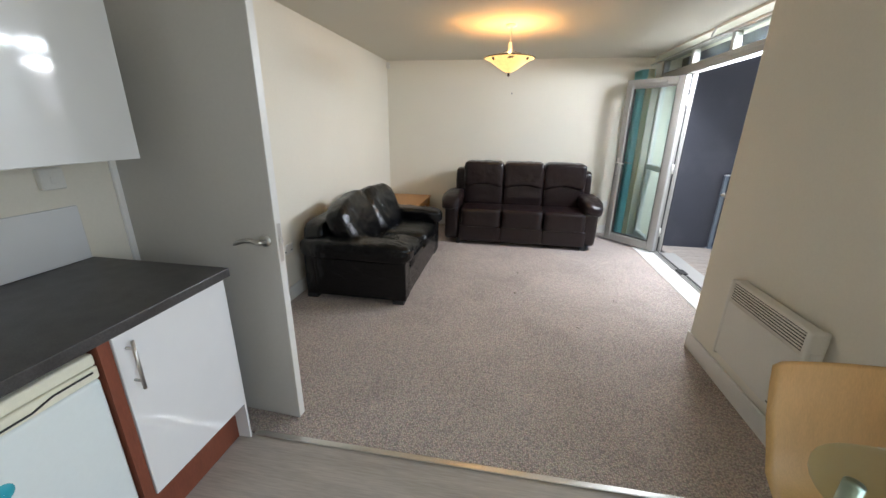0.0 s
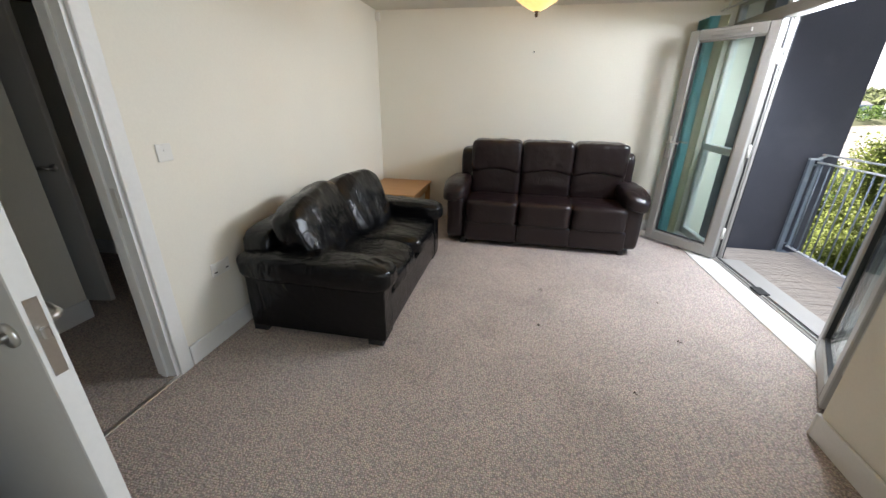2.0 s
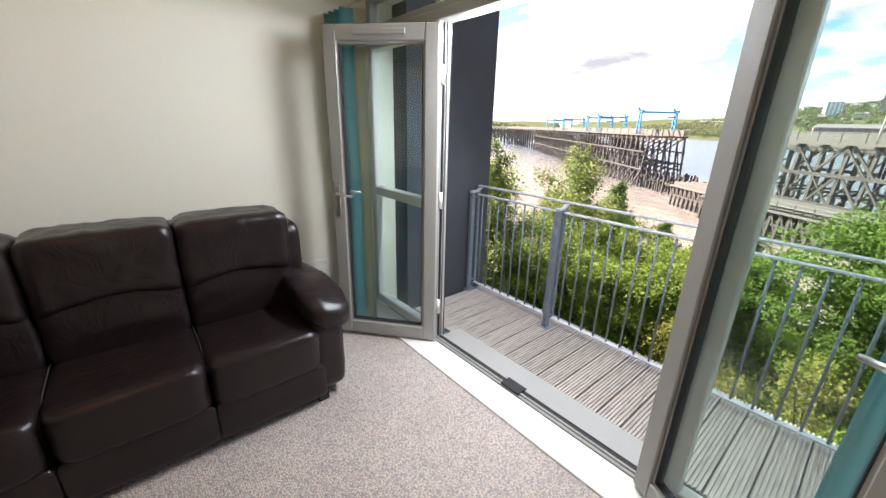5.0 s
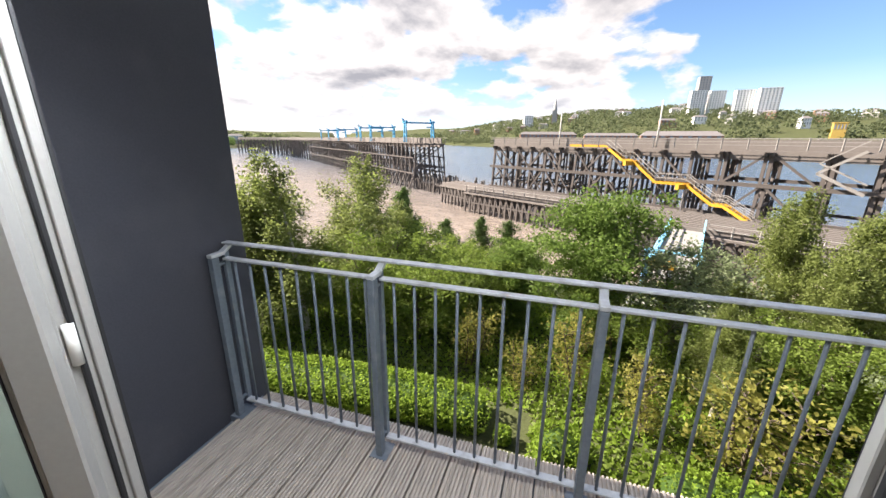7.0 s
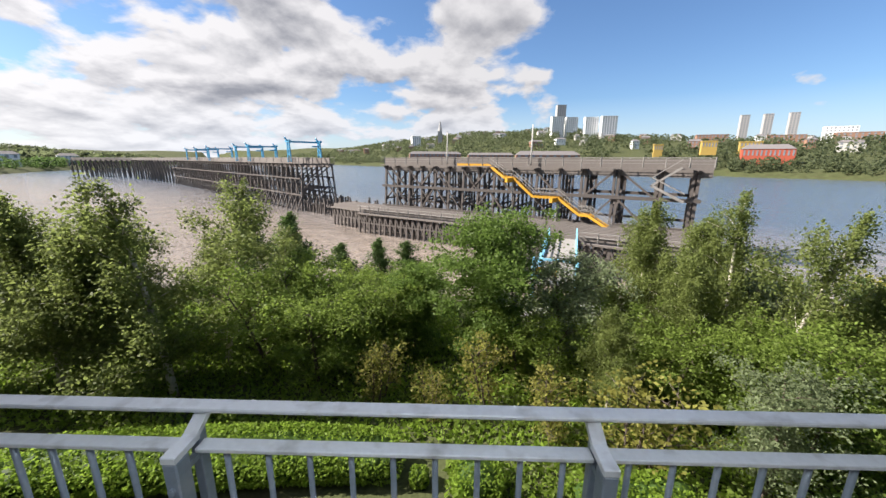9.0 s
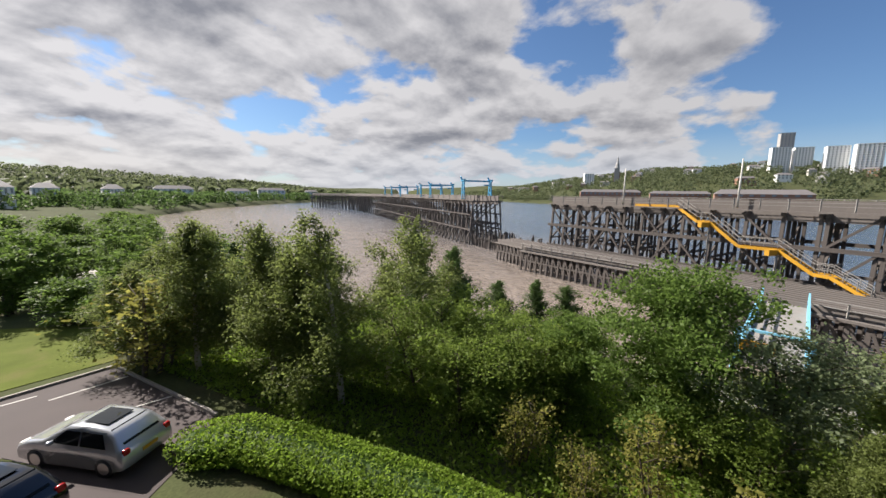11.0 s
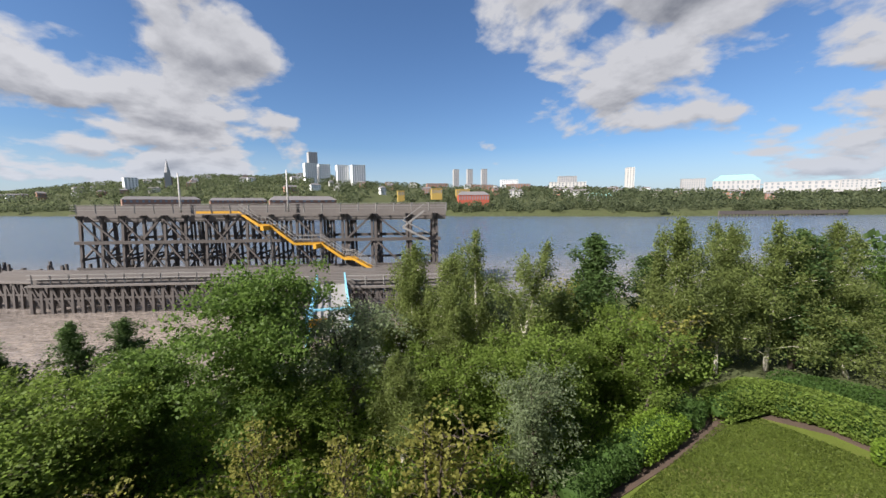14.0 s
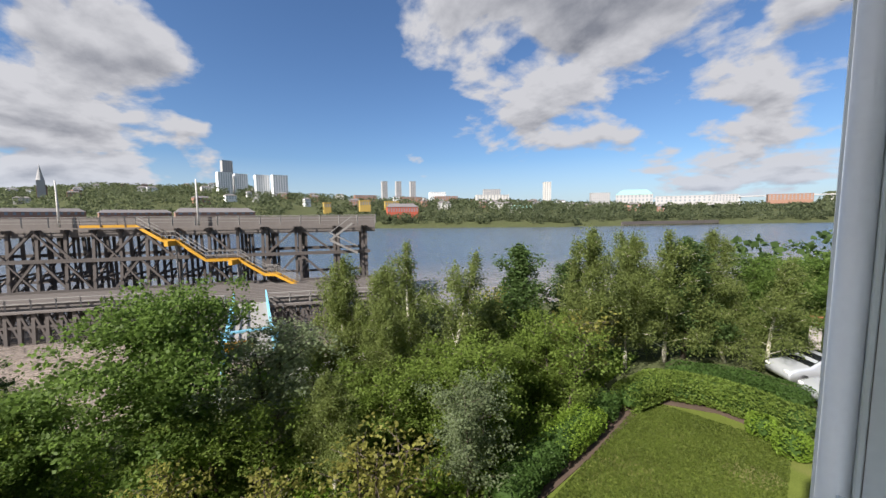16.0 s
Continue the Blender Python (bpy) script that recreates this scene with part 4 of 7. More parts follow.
def coffee_table():
    t = thing("coffee_table", "oak veneer coffee table in the corner", "table")
    x0, x1, y0, y1 = -1.835, -1.19, 4.78, 5.64
    part("tabletop", B(x0, x1, y0, y1, 0.435, 0.47, 0.003), M_OAKVENEER, t)
    for y in (y0 + 0.012, y1 - 0.045):
        for x in (x0 + 0.012, x1 - 0.075):
            part("leg", B(x, x + 0.063, y, y + 0.033, 0.0, 0.434, 0.003), M_OAKVENEER, t)
    part("apron", B(x1 - 0.05, x1 - 0.03, y0 + 0.046, y1 - 0.046, 0.355, 0.434), M_OAKVENEER, t)
    part("shelf", B(x0 + 0.03, x1 - 0.055, y0 + 0.05, y1 - 0.05, 0.12, 0.138), M_OAKVENEER, t)


coffee_table()


def recliner_sofa():
    s = thing("recliner_sofa", "dark brown leather three-seat recliner sofa against the wall", "sofa")
    L, y0 = M_LEATHER_B, 4.68
    xs = (-0.60, -0.06, 0.48)
    part("base", B(-0.72, 1.06, y0 + 0.10, 5.60, 0.06, 0.34, 0.03, 2), L, s)
    for i, x in enumerate(xs):
        w = 0.535 if i < 2 else 0.53
        cx = x + w / 2
        part("footrest_panel", pad(cx, y0 + 0.055, 0.155, w + 0.012, 0.11, 0.21, 12, 9, 0.005, 5, i), L, s, "", True)
        part("seat_cushion", pad(cx, y0 + 0.345, 0.36, w + 0.014, 0.72, 0.26, 9, 14, 0.009, 4, i + 3), L, s, "", True)
        part("lumbar_cushion", pad(cx, 5.20, 0.625, w + 0.012, 0.25, 0.36, 7, 14, 0.012, 6, i + 6, (1, 1, 1.8)), L, s, "", True, pose(0, 0, 0))

        def arch(c):
            if c.z < 0:
                c.z += 0.36 * (1 - c.x * c.x) * -c.z
            return c

        part("headrest_cushion", pad(cx, 5.205, 0.870, w + 0.012, 0.30, 0.38, 7.5, 18, 0.014, 6, i + 9, (2.4, 1, 1), arch), L, s, "", True)
    part("backrest", pad(0.19, 5.44, 0.56, 1.78, 0.26, 0.84, 12, 9, 0.004, 4, 1), L, s, "", True)
    for x in (-0.655, 1.035):
        part("wing", pad(x, 5.31, 0.72, 0.15, 0.30, 0.47, 6, 8, 0.006, 6, 2), L, s, "side wing", True)
    for sg, x in ((-1, -0.715), (1, 1.055)):
        part("arm", pad(x, y0 + 0.43, 0.30, 0.20, 0.84, 0.52, 7, 9, 0.006, 5, 4), L, s, "", True)

        def droop(c):
            c.z -= 0.55 * (c.y < 0) * c.y * c.y
            c.x *= 1.0 - 0.22 * max(c.y, 0.0)
            c.z -= sg * c.x * 0.22
            return c

        part("arm_pad", pad(x + sg * 0.02, y0 + 0.37, 0.575, 0.285, 0.78, 0.19, 3.4, 15, 0.014, 7, 5 + sg, (1, 1, 1), droop), L, s, "overstuffed arm pad", True)
    for x in (-0.62, 1.0):
        for y in (y0 + 0.06, 5.5):
            part("foot", B(x - 0.03, x + 0.03, y - 0.03, y + 0.03, 0.0, 0.07, 0.004), M_DARK, s, "short black foot")
    for x in (-0.063, 0.477):
        part("stitching", tube(bmesh.new(), [(x, y0 + 0.02, 0.44), (x, y0 + 0.2, 0.478), (x, y0 + 0.45, 0.48)], 0.0025, 6), M_SEAM, s, "pale seam stitching")


recliner_sofa()


def loveseat():
    s = thing("loveseat", "black leather two-seat sofa with creased cushions", "sofa")
    L = M_LEATHER_K
    x0, x1, y0, y1 = -1.80, -0.82, 2.74, 4.33
    part("base", B(x0 + 0.08, x1 - 0.03, y0 + 0.15, y1 - 0.15, 0.07, 0.30, 0.02, 2), L, s)
    part("front_panel", B(x1 - 0.028, x1, y0 + 0.16, y1 - 0.16, 0.06, 0.30, 0.008, 2), L, s)
    part("backrest", pad(x0 + 0.13, (y0 + y1) / 2, 0.385, 0.22, y1 - y0 - 0.12, 0.63, 8, 9, 0.008, 5, 2), L, s, "", True)
    for i, y in enumerate((y0 + 0.085, y1 - 0.085)):
        sg = -1 if i == 0 else 1
        part("arm", B(x0 + 0.06, x1 + 0.005, y - 0.075, y + 0.075, 0.045, 0.44, 0.012, 2), L, s)

        def bulge(c):
            c.z += 0.18 * (c.x < 0.2) * 0.3
            if c.x > 0.55:
                c.z -= (c.x - 0.55) * 0.30
            return c

        part("arm_pad", pad((x0 + x1) / 2 + 0.04, y + sg * 0.008, 0.480, x1 - x0 + 0.03, 0.265, 0.185, 4.2, 18, 0.013, 7, 3 + i, (2.6, 1, 1), bulge), L, s, "padded arm top", True)
        for x in (x0 + 0.10, x1 - 0.07):
            part("foot", B(x - 0.05, x + 0.05, y - 0.06, y + 0.06, 0.0, 0.046, 0.004), M_DARK, s, "black block foot")
    mid = (y0 + y1) / 2
    for i, (a, b) in enumerate(((y0 + 0.165, mid - 0.004), (mid + 0.004, y1 - 0.165))):
        def roll(c):
            if c.x > 0.6:
                c.z -= (c.x - 0.6) * 0.9
            return c

        part("seat_cushion", pad(-1.20, (a + b) / 2, 0.365, 0.80, b - a, 0.17, 5, 13, 0.014, 5, 11 + i, (1, 2, 1), roll), L, s, "", True)

    def slump(c):
        c.x -= 0.12 * c.z
        c.z += 0.12 * c.y * 0.5
        return c

    for i, (cy, w, rz, cz, tilt) in enumerate(((mid - 0.345, 0.74, 3, 0.615, -20), (mid + 0.31, 0.66, -8, 0.62, -23))):
        part("back_cushion", pad(0, 0, 0, 0.24, w, 0.53, 4.2, 22, 0.020, 4.4, 21 + i * 5, (1.0, 1.6, 0.9), slump), L, s, "creased loose back cushion", True, pose(-1.43 + i * 0.02, cy, cz, 4 - 8 * i, tilt, rz))


loveseat()


# ---- the balcony ----
def balcony():
    solo("wall_balcony_left", B(XO, 3.10, 5.49, 5.72, -8.5, 5.5), M_GREYRENDER, "anthracite rendered balcony side wall", "wall")
    bm = B(1.40, XO, 5.83, 26.0, -8.5, 5.5)
    box(bm, 1.40, XO, -9.0, 2.55, -8.5, -0.101)
    box(bm, 1.40, XO, -9.0, YB - 0.121, -0.101, 2.56)
    box(bm, XO + 0.001, XO + 0.02, 0.66, 2.19, -0.101, 2.56)
    box(bm, 1.40, XO, 2.55, 5.83, -8.5, -0.101)
    box(bm, 1.40, XO, -9.0, 5.83, 2.561, 5.5)
    solo("facade", bm, M_GREYRENDER, "anthracite rendered building front", "facade")
    solo("roof_slab", B(-8, XO, -9, 26, 5.501, 5.75), M_GREYRENDER, "flat roof slab of the building", "roof")
    bm = B(-8.0, 1.399, -9.0, -8.8, -8.5, 5.5)
    box(bm, -8.2, -8.0, -9.0, 26, -8.5, 5.5)
    box(bm, -8.0, 1.399, 25.8, 26, -8.5, 5.5)
    solo("wall_building_back", bm, M_GREYRENDER, "plain outer walls of the building", "wall")
    solo("wall_balcony_right", B(XO, 2.938, 2.20, 2.40, -8.5, 5.5), M_TAUPE, "rough taupe rendered balcony side wall", "wall")
    solo("trim_corner_flashing", B(2.939, 2.953, 2.19, 2.402, -8.5, 5.5, 0.003), M_FLASH, "pale metal corner flashing", "flashing")
    solo("trim_flashing_return", B(2.873, 2.9375, 2.4005, 2.406, -8.5, 5.5), M_FLASH, "pale metal flashing on the wall corner", "flashing")
    p = thing("downpipe", "white plastic downpipe with a black hopper", "downpipe")
    part("pipe", rod(bmesh.new(), (2.988, 2.345, -7.0), (2.988, 2.345, 5.4), 0.036, seg=28), M_PIPE, p, "", True)
    part("lip_strip", B(3.016, 3.029, 2.20, 2.26, -7.0, 5.4), M_PIPE, p, "white edge strip behind the pipe")
    part("hopper", B(2.995, 3.058, 2.24, 2.305, 2.36, 2.55, 0.004), M_DARK, p, "black hopper")
    for z in (-4.0, -1.6, 4.2):
        part("clip", rod(bmesh.new(), (2.988, 2.345, z), (2.988, 2.345, z + 0.04), 0.041, seg=24), M_PIPE, p, "", True)
    solo("floor_balcony_slab", B(XO + 0.001, 3.06, 2.401, 5.489, -0.32, -0.105), M_GALV, "steel balcony slab under the decking", "slab")


balcony()

RX, ZT = 2.91, 0.992                        # line of the railing, top of the handrail
POST_Y = (5.45, 4.50, 3.51, 2.50)


def railing():
    r = thing("balcony_railing", "galvanised steel balcony railing with flat posts and round balusters", "railing")
    for y in POST_Y:
        q = part("post", B(RX - 0.085, RX - 0.04, y - 0.017, y + 0.017, -0.10, ZT - 0.06, 0.003), M_GALV, r)
        part("spacer", B(RX - 0.0395, RX - 0.0005, y - 0.009, y + 0.009, ZT - 0.115, ZT - 0.1, 0.001), M_GALV, q)
        part("spacer", B(RX - 0.0395, RX - 0.0005, y - 0.009, y + 0.009, 0.02, 0.035, 0.001), M_GALV, q)
        part("outer_flat", B(RX + 0.0, RX + 0.03, y - 0.012, y + 0.012, -0.02, ZT - 0.045, 0.002), M_GALV, q)
        bm = B(RX - 0.086, RX + 0.0, y - 0.018, y + 0.018, ZT - 0.059, ZT - 0.040, 0.002)
        beam(bm, (RX - 0.01, y, ZT - 0.048), (RX + 0.05, y, ZT - 0.016), 0.034, 0.014)
        part("arm", bm, M_GALVTOP, q)
        part("bolt", rod(bmesh.new(), (RX - 0.092, y, ZT - 0.13), (RX - 0.085, y, ZT - 0.13), 0.009, seg=8), M_GALV, q)
        part("base_plate", B(RX - 0.10, RX + 0.02, y - 0.05, y + 0.05, -0.104, -0.064, 0.002), M_GALV, q)
    part("handrail", B(RX + 0.03, RX + 0.075, 2.41, 5.485, ZT - 0.012, ZT, 0.003), M_GALVTOP, r, "worn flat handrail, pale with painted sky light")
    for a, b in zip(POST_Y, POST_Y[1:]):
        part("upper_rail", B(RX - 0.02, RX + 0.02, b + 0.0125, a - 0.0125, ZT - 0.085, ZT - 0.073, 0.002), M_GALVTOP, r, "worn baluster rail, pale with painted sky light")
        part("bottom_rail", B(RX - 0.02, RX + 0.02, b + 0.0125, a - 0.0125, -0.005, 0.007, 0.002), M_GALVTOP, r)
        k = 9
        for i in range(k):
            y = b + (a - b) * (i + 0.75) / (k + 0.5)
            part("baluster", rod(bmesh.new(), (RX, y, 0.006), (RX, y, ZT - 0.085), 0.0075, seg=8), M_GALV, r, "", True)
    return r


railing()


def carpet_marks():
    rnd = random.Random(9)
    for x, y in ((0.17, 3.765), (1.06, 3.738), (1.03, 3.222), (0.13, 3.227), (0.62, 2.66)):
        bm = bmesh.new()
        for k in range(5):
            a = rnd.uniform(0, 3.1)
            u = Vector((math.cos(a), math.sin(a), 0)) * rnd.uniform(0.004, 0.010)
            o = Vector((x + rnd.uniform(-0.008, 0.008), y + rnd.uniform(-0.012, 0.012), 0.002))
            tube(bm, [o - u, o + Vector((0, 0, 0.003)), o + u], 0.002, 5)
        solo("carpet_snag", bm, M_MARK, "dark pulled loop in the cord carpet", "carpet mark", kind="", smooth=True)


carpet_marks()


# ---- outdoors: land and water ----
GZ, WZ = -7.0, -10.5                        # garden level, river level
M_GROUND = mat("grass_and_scrub", (0.066, 0.076, 0.032), 0.95, vary=0.35, scale=0.35, fine=9, bump=0.5, bump_d=0.05, spec=0.1, dirt=((0.075, 0.062, 0.036), 0.6, 0.5))
M_LAWN = mat("mown_lawn", (0.104, 0.128, 0.024), 0.95, vary=0.34, scale=0.5, fine=28, bump=0.4, bump_d=0.02, spec=0.1, dirt=((0.19, 0.15, 0.07), 0.35, 0.6))
M_SOIL = mat("bark_mulch", (0.075, 0.05, 0.033), 0.95, vary=0.3, scale=2, fine=25, bump=0.5, bump_d=0.02)
M_BARE = mat("worn_bare_turf", (0.150, 0.140, 0.045), 0.95, vary=0.3, scale=1.5, fine=25, bump=0.4, bump_d=0.02)
M_TARMAC = mat("brown_tarmac", (0.062, 0.047, 0.044), 0.85, vary=0.15, scale=0.7, fine=60, bump=0.3, bump_d=0.004)
M_PAVE = mat("pale_paving", (0.36, 0.34, 0.31), 0.85, vary=0.15, scale=0.8, fine=30, bump=0.2)
M_LINE = mat("worn_road_paint", (0.45, 0.43, 0.39), 0.7, vary=0.25, scale=3, fine=40, bump=0.1)
M_KERB = mat("concrete_kerb", (0.30, 0.275, 0.245), 0.85, vary=0.15, scale=2, fine=40, bump=0.2)
M_WATER = water_mat()
M_TIMBER = mat("tarred_weathered_timber", (0.082, 0.070, 0.062), 0.9, vary=0.45, scale=0.7, fine=5, bump=0.3, bump_d=0.02, isl=0.6)
M_DECKGREY = mat("grey_timber_deck", (0.150, 0.132, 0.118), 0.9, vary=0.25, scale=0.5, fine=6, bump=0.3, bump_d=0.02, isl=0.4)
M_RAILGREY = mat("bleached_timber_rail", (0.24, 0.225, 0.205), 0.85, vary=0.25, scale=1, fine=8, bump=0.1, isl=0.4)
M_YELLOW = mat("yellow_painted_steel", (0.50, 0.26, 0.015), 0.5, vary=0.12, scale=1, fine=10, bump=0.05)
M_BLUE = mat("blue_painted_steel", (0.06, 0.30, 0.50), 0.5, vary=0.2, scale=1, fine=10, bump=0.05)
M_LBLUE = mat("light_blue_painted_steel", (0.22, 0.52, 0.68), 0.5, vary=0.1, scale=1, fine=10, bump=0.05)
M_OCHRE = mat("ochre_cladding", (0.42, 0.29, 0.07), 0.6, vary=0.1, scale=0.2, fine=2, bump=0.0)
M_CONCRETE = mat("pale_concrete", (0.52, 0.50, 0.46), 0.85, vary=0.10, scale=0.2, fine=2, bump=0.1)
M_TOWERWHITE = mat("white_cladding", (0.80, 0.80, 0.79), 0.7, vary=0.06, scale=0.1, fine=1, bump=0.0)
M_TOWERGREY = mat("grey_concrete_tower", (0.36, 0.35, 0.34), 0.8, vary=0.08, scale=0.1, fine=1, bump=0.0)
M_WINDOWDARK = mat("far_window_glass", (0.22, 0.24, 0.26), 0.15, vary=0.2, scale=0.1, fine=1, bump=0.0)
M_BRICK = mat("far_brick", (0.27, 0.15, 0.10), 0.85, vary=0.15, scale=0.2, fine=2, bump=0.0, obj=0.4)
M_RED = mat("red_cladding", (0.42, 0.09, 0.05), 0.6, vary=0.1, scale=0.2, fine=2, bump=0.0)
M_ROOF = mat("grey_slate_roof", (0.17, 0.155, 0.15), 0.7, vary=0.12, scale=0.3, fine=2, bump=0.0)
M_GREENROOF = mat("green_copper_roof", (0.24, 0.44, 0.38), 0.6, vary=0.1, scale=0.2, fine=2, bump=0.0)
M_ROCK = mat("muddy_bank", (0.17, 0.135, 0.10), 0.9, vary=0.3, scale=0.3, fine=3, bump=0.4, bump_d=0.1)


def leaf_mat(name, color, vary=0.42):
    return mat(name, color, 0.55, vary=vary, scale=0.8, fine=5, bump=0.0, spec=0.2, isl=0.85, trans=0.60)


M_LEAF = {
    "birch": leaf_mat("birch_leaves", (0.185, 0.226, 0.065)),
    "maple": leaf_mat("maple_leaves", (0.132, 0.204, 0.043)),
    "alder": leaf_mat("alder_leaves", (0.095, 0.151, 0.045)),
    "bush": leaf_mat("bright_bush_leaves", (0.179, 0.249, 0.047)),
    "grey": leaf_mat("whitebeam_leaves", (0.207, 0.252, 0.129), 0.45),
    "yellow": leaf_mat("yellowing_leaves", (0.269, 0.263, 0.062), 0.5),
    "hedge": leaf_mat("laurel_leaves", (0.207, 0.308, 0.039), 0.45),
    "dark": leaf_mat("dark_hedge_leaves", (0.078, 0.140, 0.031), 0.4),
    "lawn": leaf_mat("lawn_blades", (0.125, 0.165, 0.030), 0.5),
    # paler and greyer: aerial haze is put into this leaf colour
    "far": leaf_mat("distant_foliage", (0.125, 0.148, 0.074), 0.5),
}
M_BARK = mat("brown_bark", (0.085, 0.065, 0.048), 0.9, vary=0.3, scale=4, fine=30, bump=0.5, bump_d=0.01)
M_BIRCHBARK = mat("white_birch_bark", (0.48, 0.44, 0.36), 0.8, vary=0.3, scale=4, fine=20, bump=0.3, bump_d=0.01, stretch=(1, 1, 0.5), dirt=((0.07, 0.06, 0.05), 0.8, 5))

NEAR_SHORE = [(-400, -700), (-120, -330), (-30, -170), (8, -90), (24, -52), (32, -28), (32, 0), (33, 25), (40, 60), (62, 140), (105, 215), (165, 272), (240, 318), (330, 368), (520, 430), (900, 620), (1700, 1150)]
FAR_SHORE = [(-330, -900), (-120, -720), (20, -540), (95, -412), (165, -305), (265, -222), (390, -120), (480, -10), (640, 150), (1000, 440), (1800, 1000)]
NS, FS = np.array(NEAR_SHORE, float), np.array(FAR_SHORE, float)


def signed(pts, line):
    """Distance from each point to a polyline, positive on its right side."""
    best = np.full(len(pts), 1e9)
    sg = np.ones(len(pts))
    for a, b in zip(line, line[1:]):
        d = b - a
        u = np.clip(((pts - a) @ d) / (d @ d), 0, 1)
        off = pts - (a + u[:, None] * d)
        r = np.hypot(off[:, 0], off[:, 1])
        s = np.sign(d[1] * (pts[:, 0] - a[0]) - d[0] * (pts[:, 1] - a[1]))
        m = r < best
        best[m], sg[m] = r[m], s[m]
    return best * sg


def land_height(pts):
    """Ground level at plan points: garden, river bed, far bank and the hill behind it."""
    near, far = signed(pts, NS), signed(pts, FS)
    x, y = pts[:, 0], pts[:, 1]
    r = np.hypot(x, y)
    z = np.full(len(pts), GZ)
    land = near < 0
    slope = np.clip((near + 16) / 16, 0, 1)
    z = np.where(land, GZ - 3.0 * slope ** 1.5, -14.0)
    z = np.where(land & (near > -1.5), WZ + 0.5, z)
    back = np.clip((y - 130) / 900, 0, 1) * np.clip((r - 200) / 500, 0, 1)
    z = np.where(land, z + 44 * back ** 1.1 * np.clip((-near - 60) / 600, 0, 1), z)
    beyond = far > 0
    ang = np.degrees(np.arctan2(x, y))             # bearing, 90 is straight out over the river
    amp = np.interp(ang, [20, 48, 58, 66, 78, 92, 104, 112, 122, 135, 150, 175], [62, 60, 45, 60, 82, 92, 84, 62, 46, 38, 28, 24])
    rise = np.clip((far - 60) / 620, 0, 1) ** 0.85
    bank = -9.8 + np.clip(far / 14, 0, 1) * 4.5 + np.clip((far - 14) / 60, 0, 1) * 2.5
    z = np.where(beyond, bank + amp * rise, z)
    bump = np.sin(x * 0.011) * np.cos(y * 0.013) * 5
    z = z + np.where(r > 350, bump * np.clip(r / 1200, 0, 1) * ((far > 200) | (near < -200)), 0)
    return z


def lay_ground():
    na, nr = 540, 190
    rad = 1.0 * (4700 / 1.0) ** (np.arange(nr) / (nr - 1))
    ang = np.linspace(0, 2 * np.pi, na, endpoint=False)
    P = np.stack([3 + np.outer(rad, np.cos(ang)), np.outer(rad, np.sin(ang))], -1).reshape(-1, 2)
    Z = land_height(P)
    verts = np.concatenate([P, Z[:, None]], 1)
    i, j = np.meshgrid(np.arange(nr - 1), np.arange(na), indexing="ij")
    a = i * na + j
    b = i * na + (j + 1) % na
    F = np.stack([a, b, b + na, a + na], -1).reshape(-1, 4)[:, ::-1]
    cap = [list(range(na))]
    me = bpy.data.meshes.new("ground")
    me.from_pydata(verts.tolist(), [], F.tolist() + cap)
    me.materials.append(M_GROUND)
    me.polygons.foreach_set("use_smooth", [True] * len(me.polygons))
    me.update()
    tagged(new("ground", me), "rough grass bank, river bed and distant hillside", "ground", "", "structure")
    bm = bmesh.new()
    bm.faces.new([bm.verts.new(v) for v in ((-1200, -1500, WZ), (2600, -1500, WZ), (2600, 2200, WZ), (-1200, 2200, WZ))])
    solo("water", bm, M_WATER, "brown tidal river with small ripples", "river")


lay_ground()


def flat(name, pts, z, h, material, label, category):
    """A low slab over a plan outline."""
    bm = bmesh.new()
    f = bm.faces.new([bm.verts.new((x, y, z)) for x, y in pts])
    if f.normal.z < 0:
        f.normal_flip()
    e = bmesh.ops.extrude_face_region(bm, geom=[f])
    for v in e["geom"]:
        if isinstance(v, bmesh.types.BMVert):
            v.co.z += h
    bmesh.ops.recalc_face_normals(bm, faces=bm.faces[:])
    return solo(name, bm, material, label, category)


flat("lawn", [(8.0, -14.5), (8.2, -10.0), (8.5, -5.2), (8.6, -1.5), (2.2, -1.5), (2.2, -15.2), (3.2, -14.9), (5.6, -15.4)], GZ, 0.03, M_LAWN, "mown garden lawn with a bare brown patch", "lawn")
flat("bare_patch", [(3.2, -11.9), (3.7, -12.3), (4.6, -12.0), (4.9, -11.4), (4.4, -10.9), (3.5, -11.1)], GZ, 0.034, M_BARE, "bare trodden brown earth in the lawn", "bare earth")
flat("soil_bed", [(8.0, -16.2), (9.4, -14.2), (9.6, -5.0), (9.6, -1.0), (8.61, -1.0), (8.51, -5.2), (8.21, -10.0), (8.01, -14.5), (5.6, -15.41), (3.2, -14.91), (2.2, -15.21), (2.2, -17.2), (5.6, -17.6)], GZ, 0.045, M_SOIL, "dark mulched planting bed along the lawn", "bed")
flat("road_parking", [(10.85, 17.9), (11.0, 26.2), (8.4, 26.6), (2.2, 27.2), (2.2, 15.5), (7.5, 15.6), (9.6, 16.6)], GZ, 0.02, M_TARMAC, "brown tarmac parking court", "car park")
for _a, _b in (((8.3, 25.0), (10.9, 24.6)), ((8.4, 21.8), (10.9, 20.9)), ((5.6, 26.5), (8.2, 25.9))):
    solo("parking_line", beam(bmesh.new(), (*_a, GZ + 0.0215), (*_b, GZ + 0.0215), 0.09, 0.006), M_LINE, "worn pale parking bay line", "road marking")
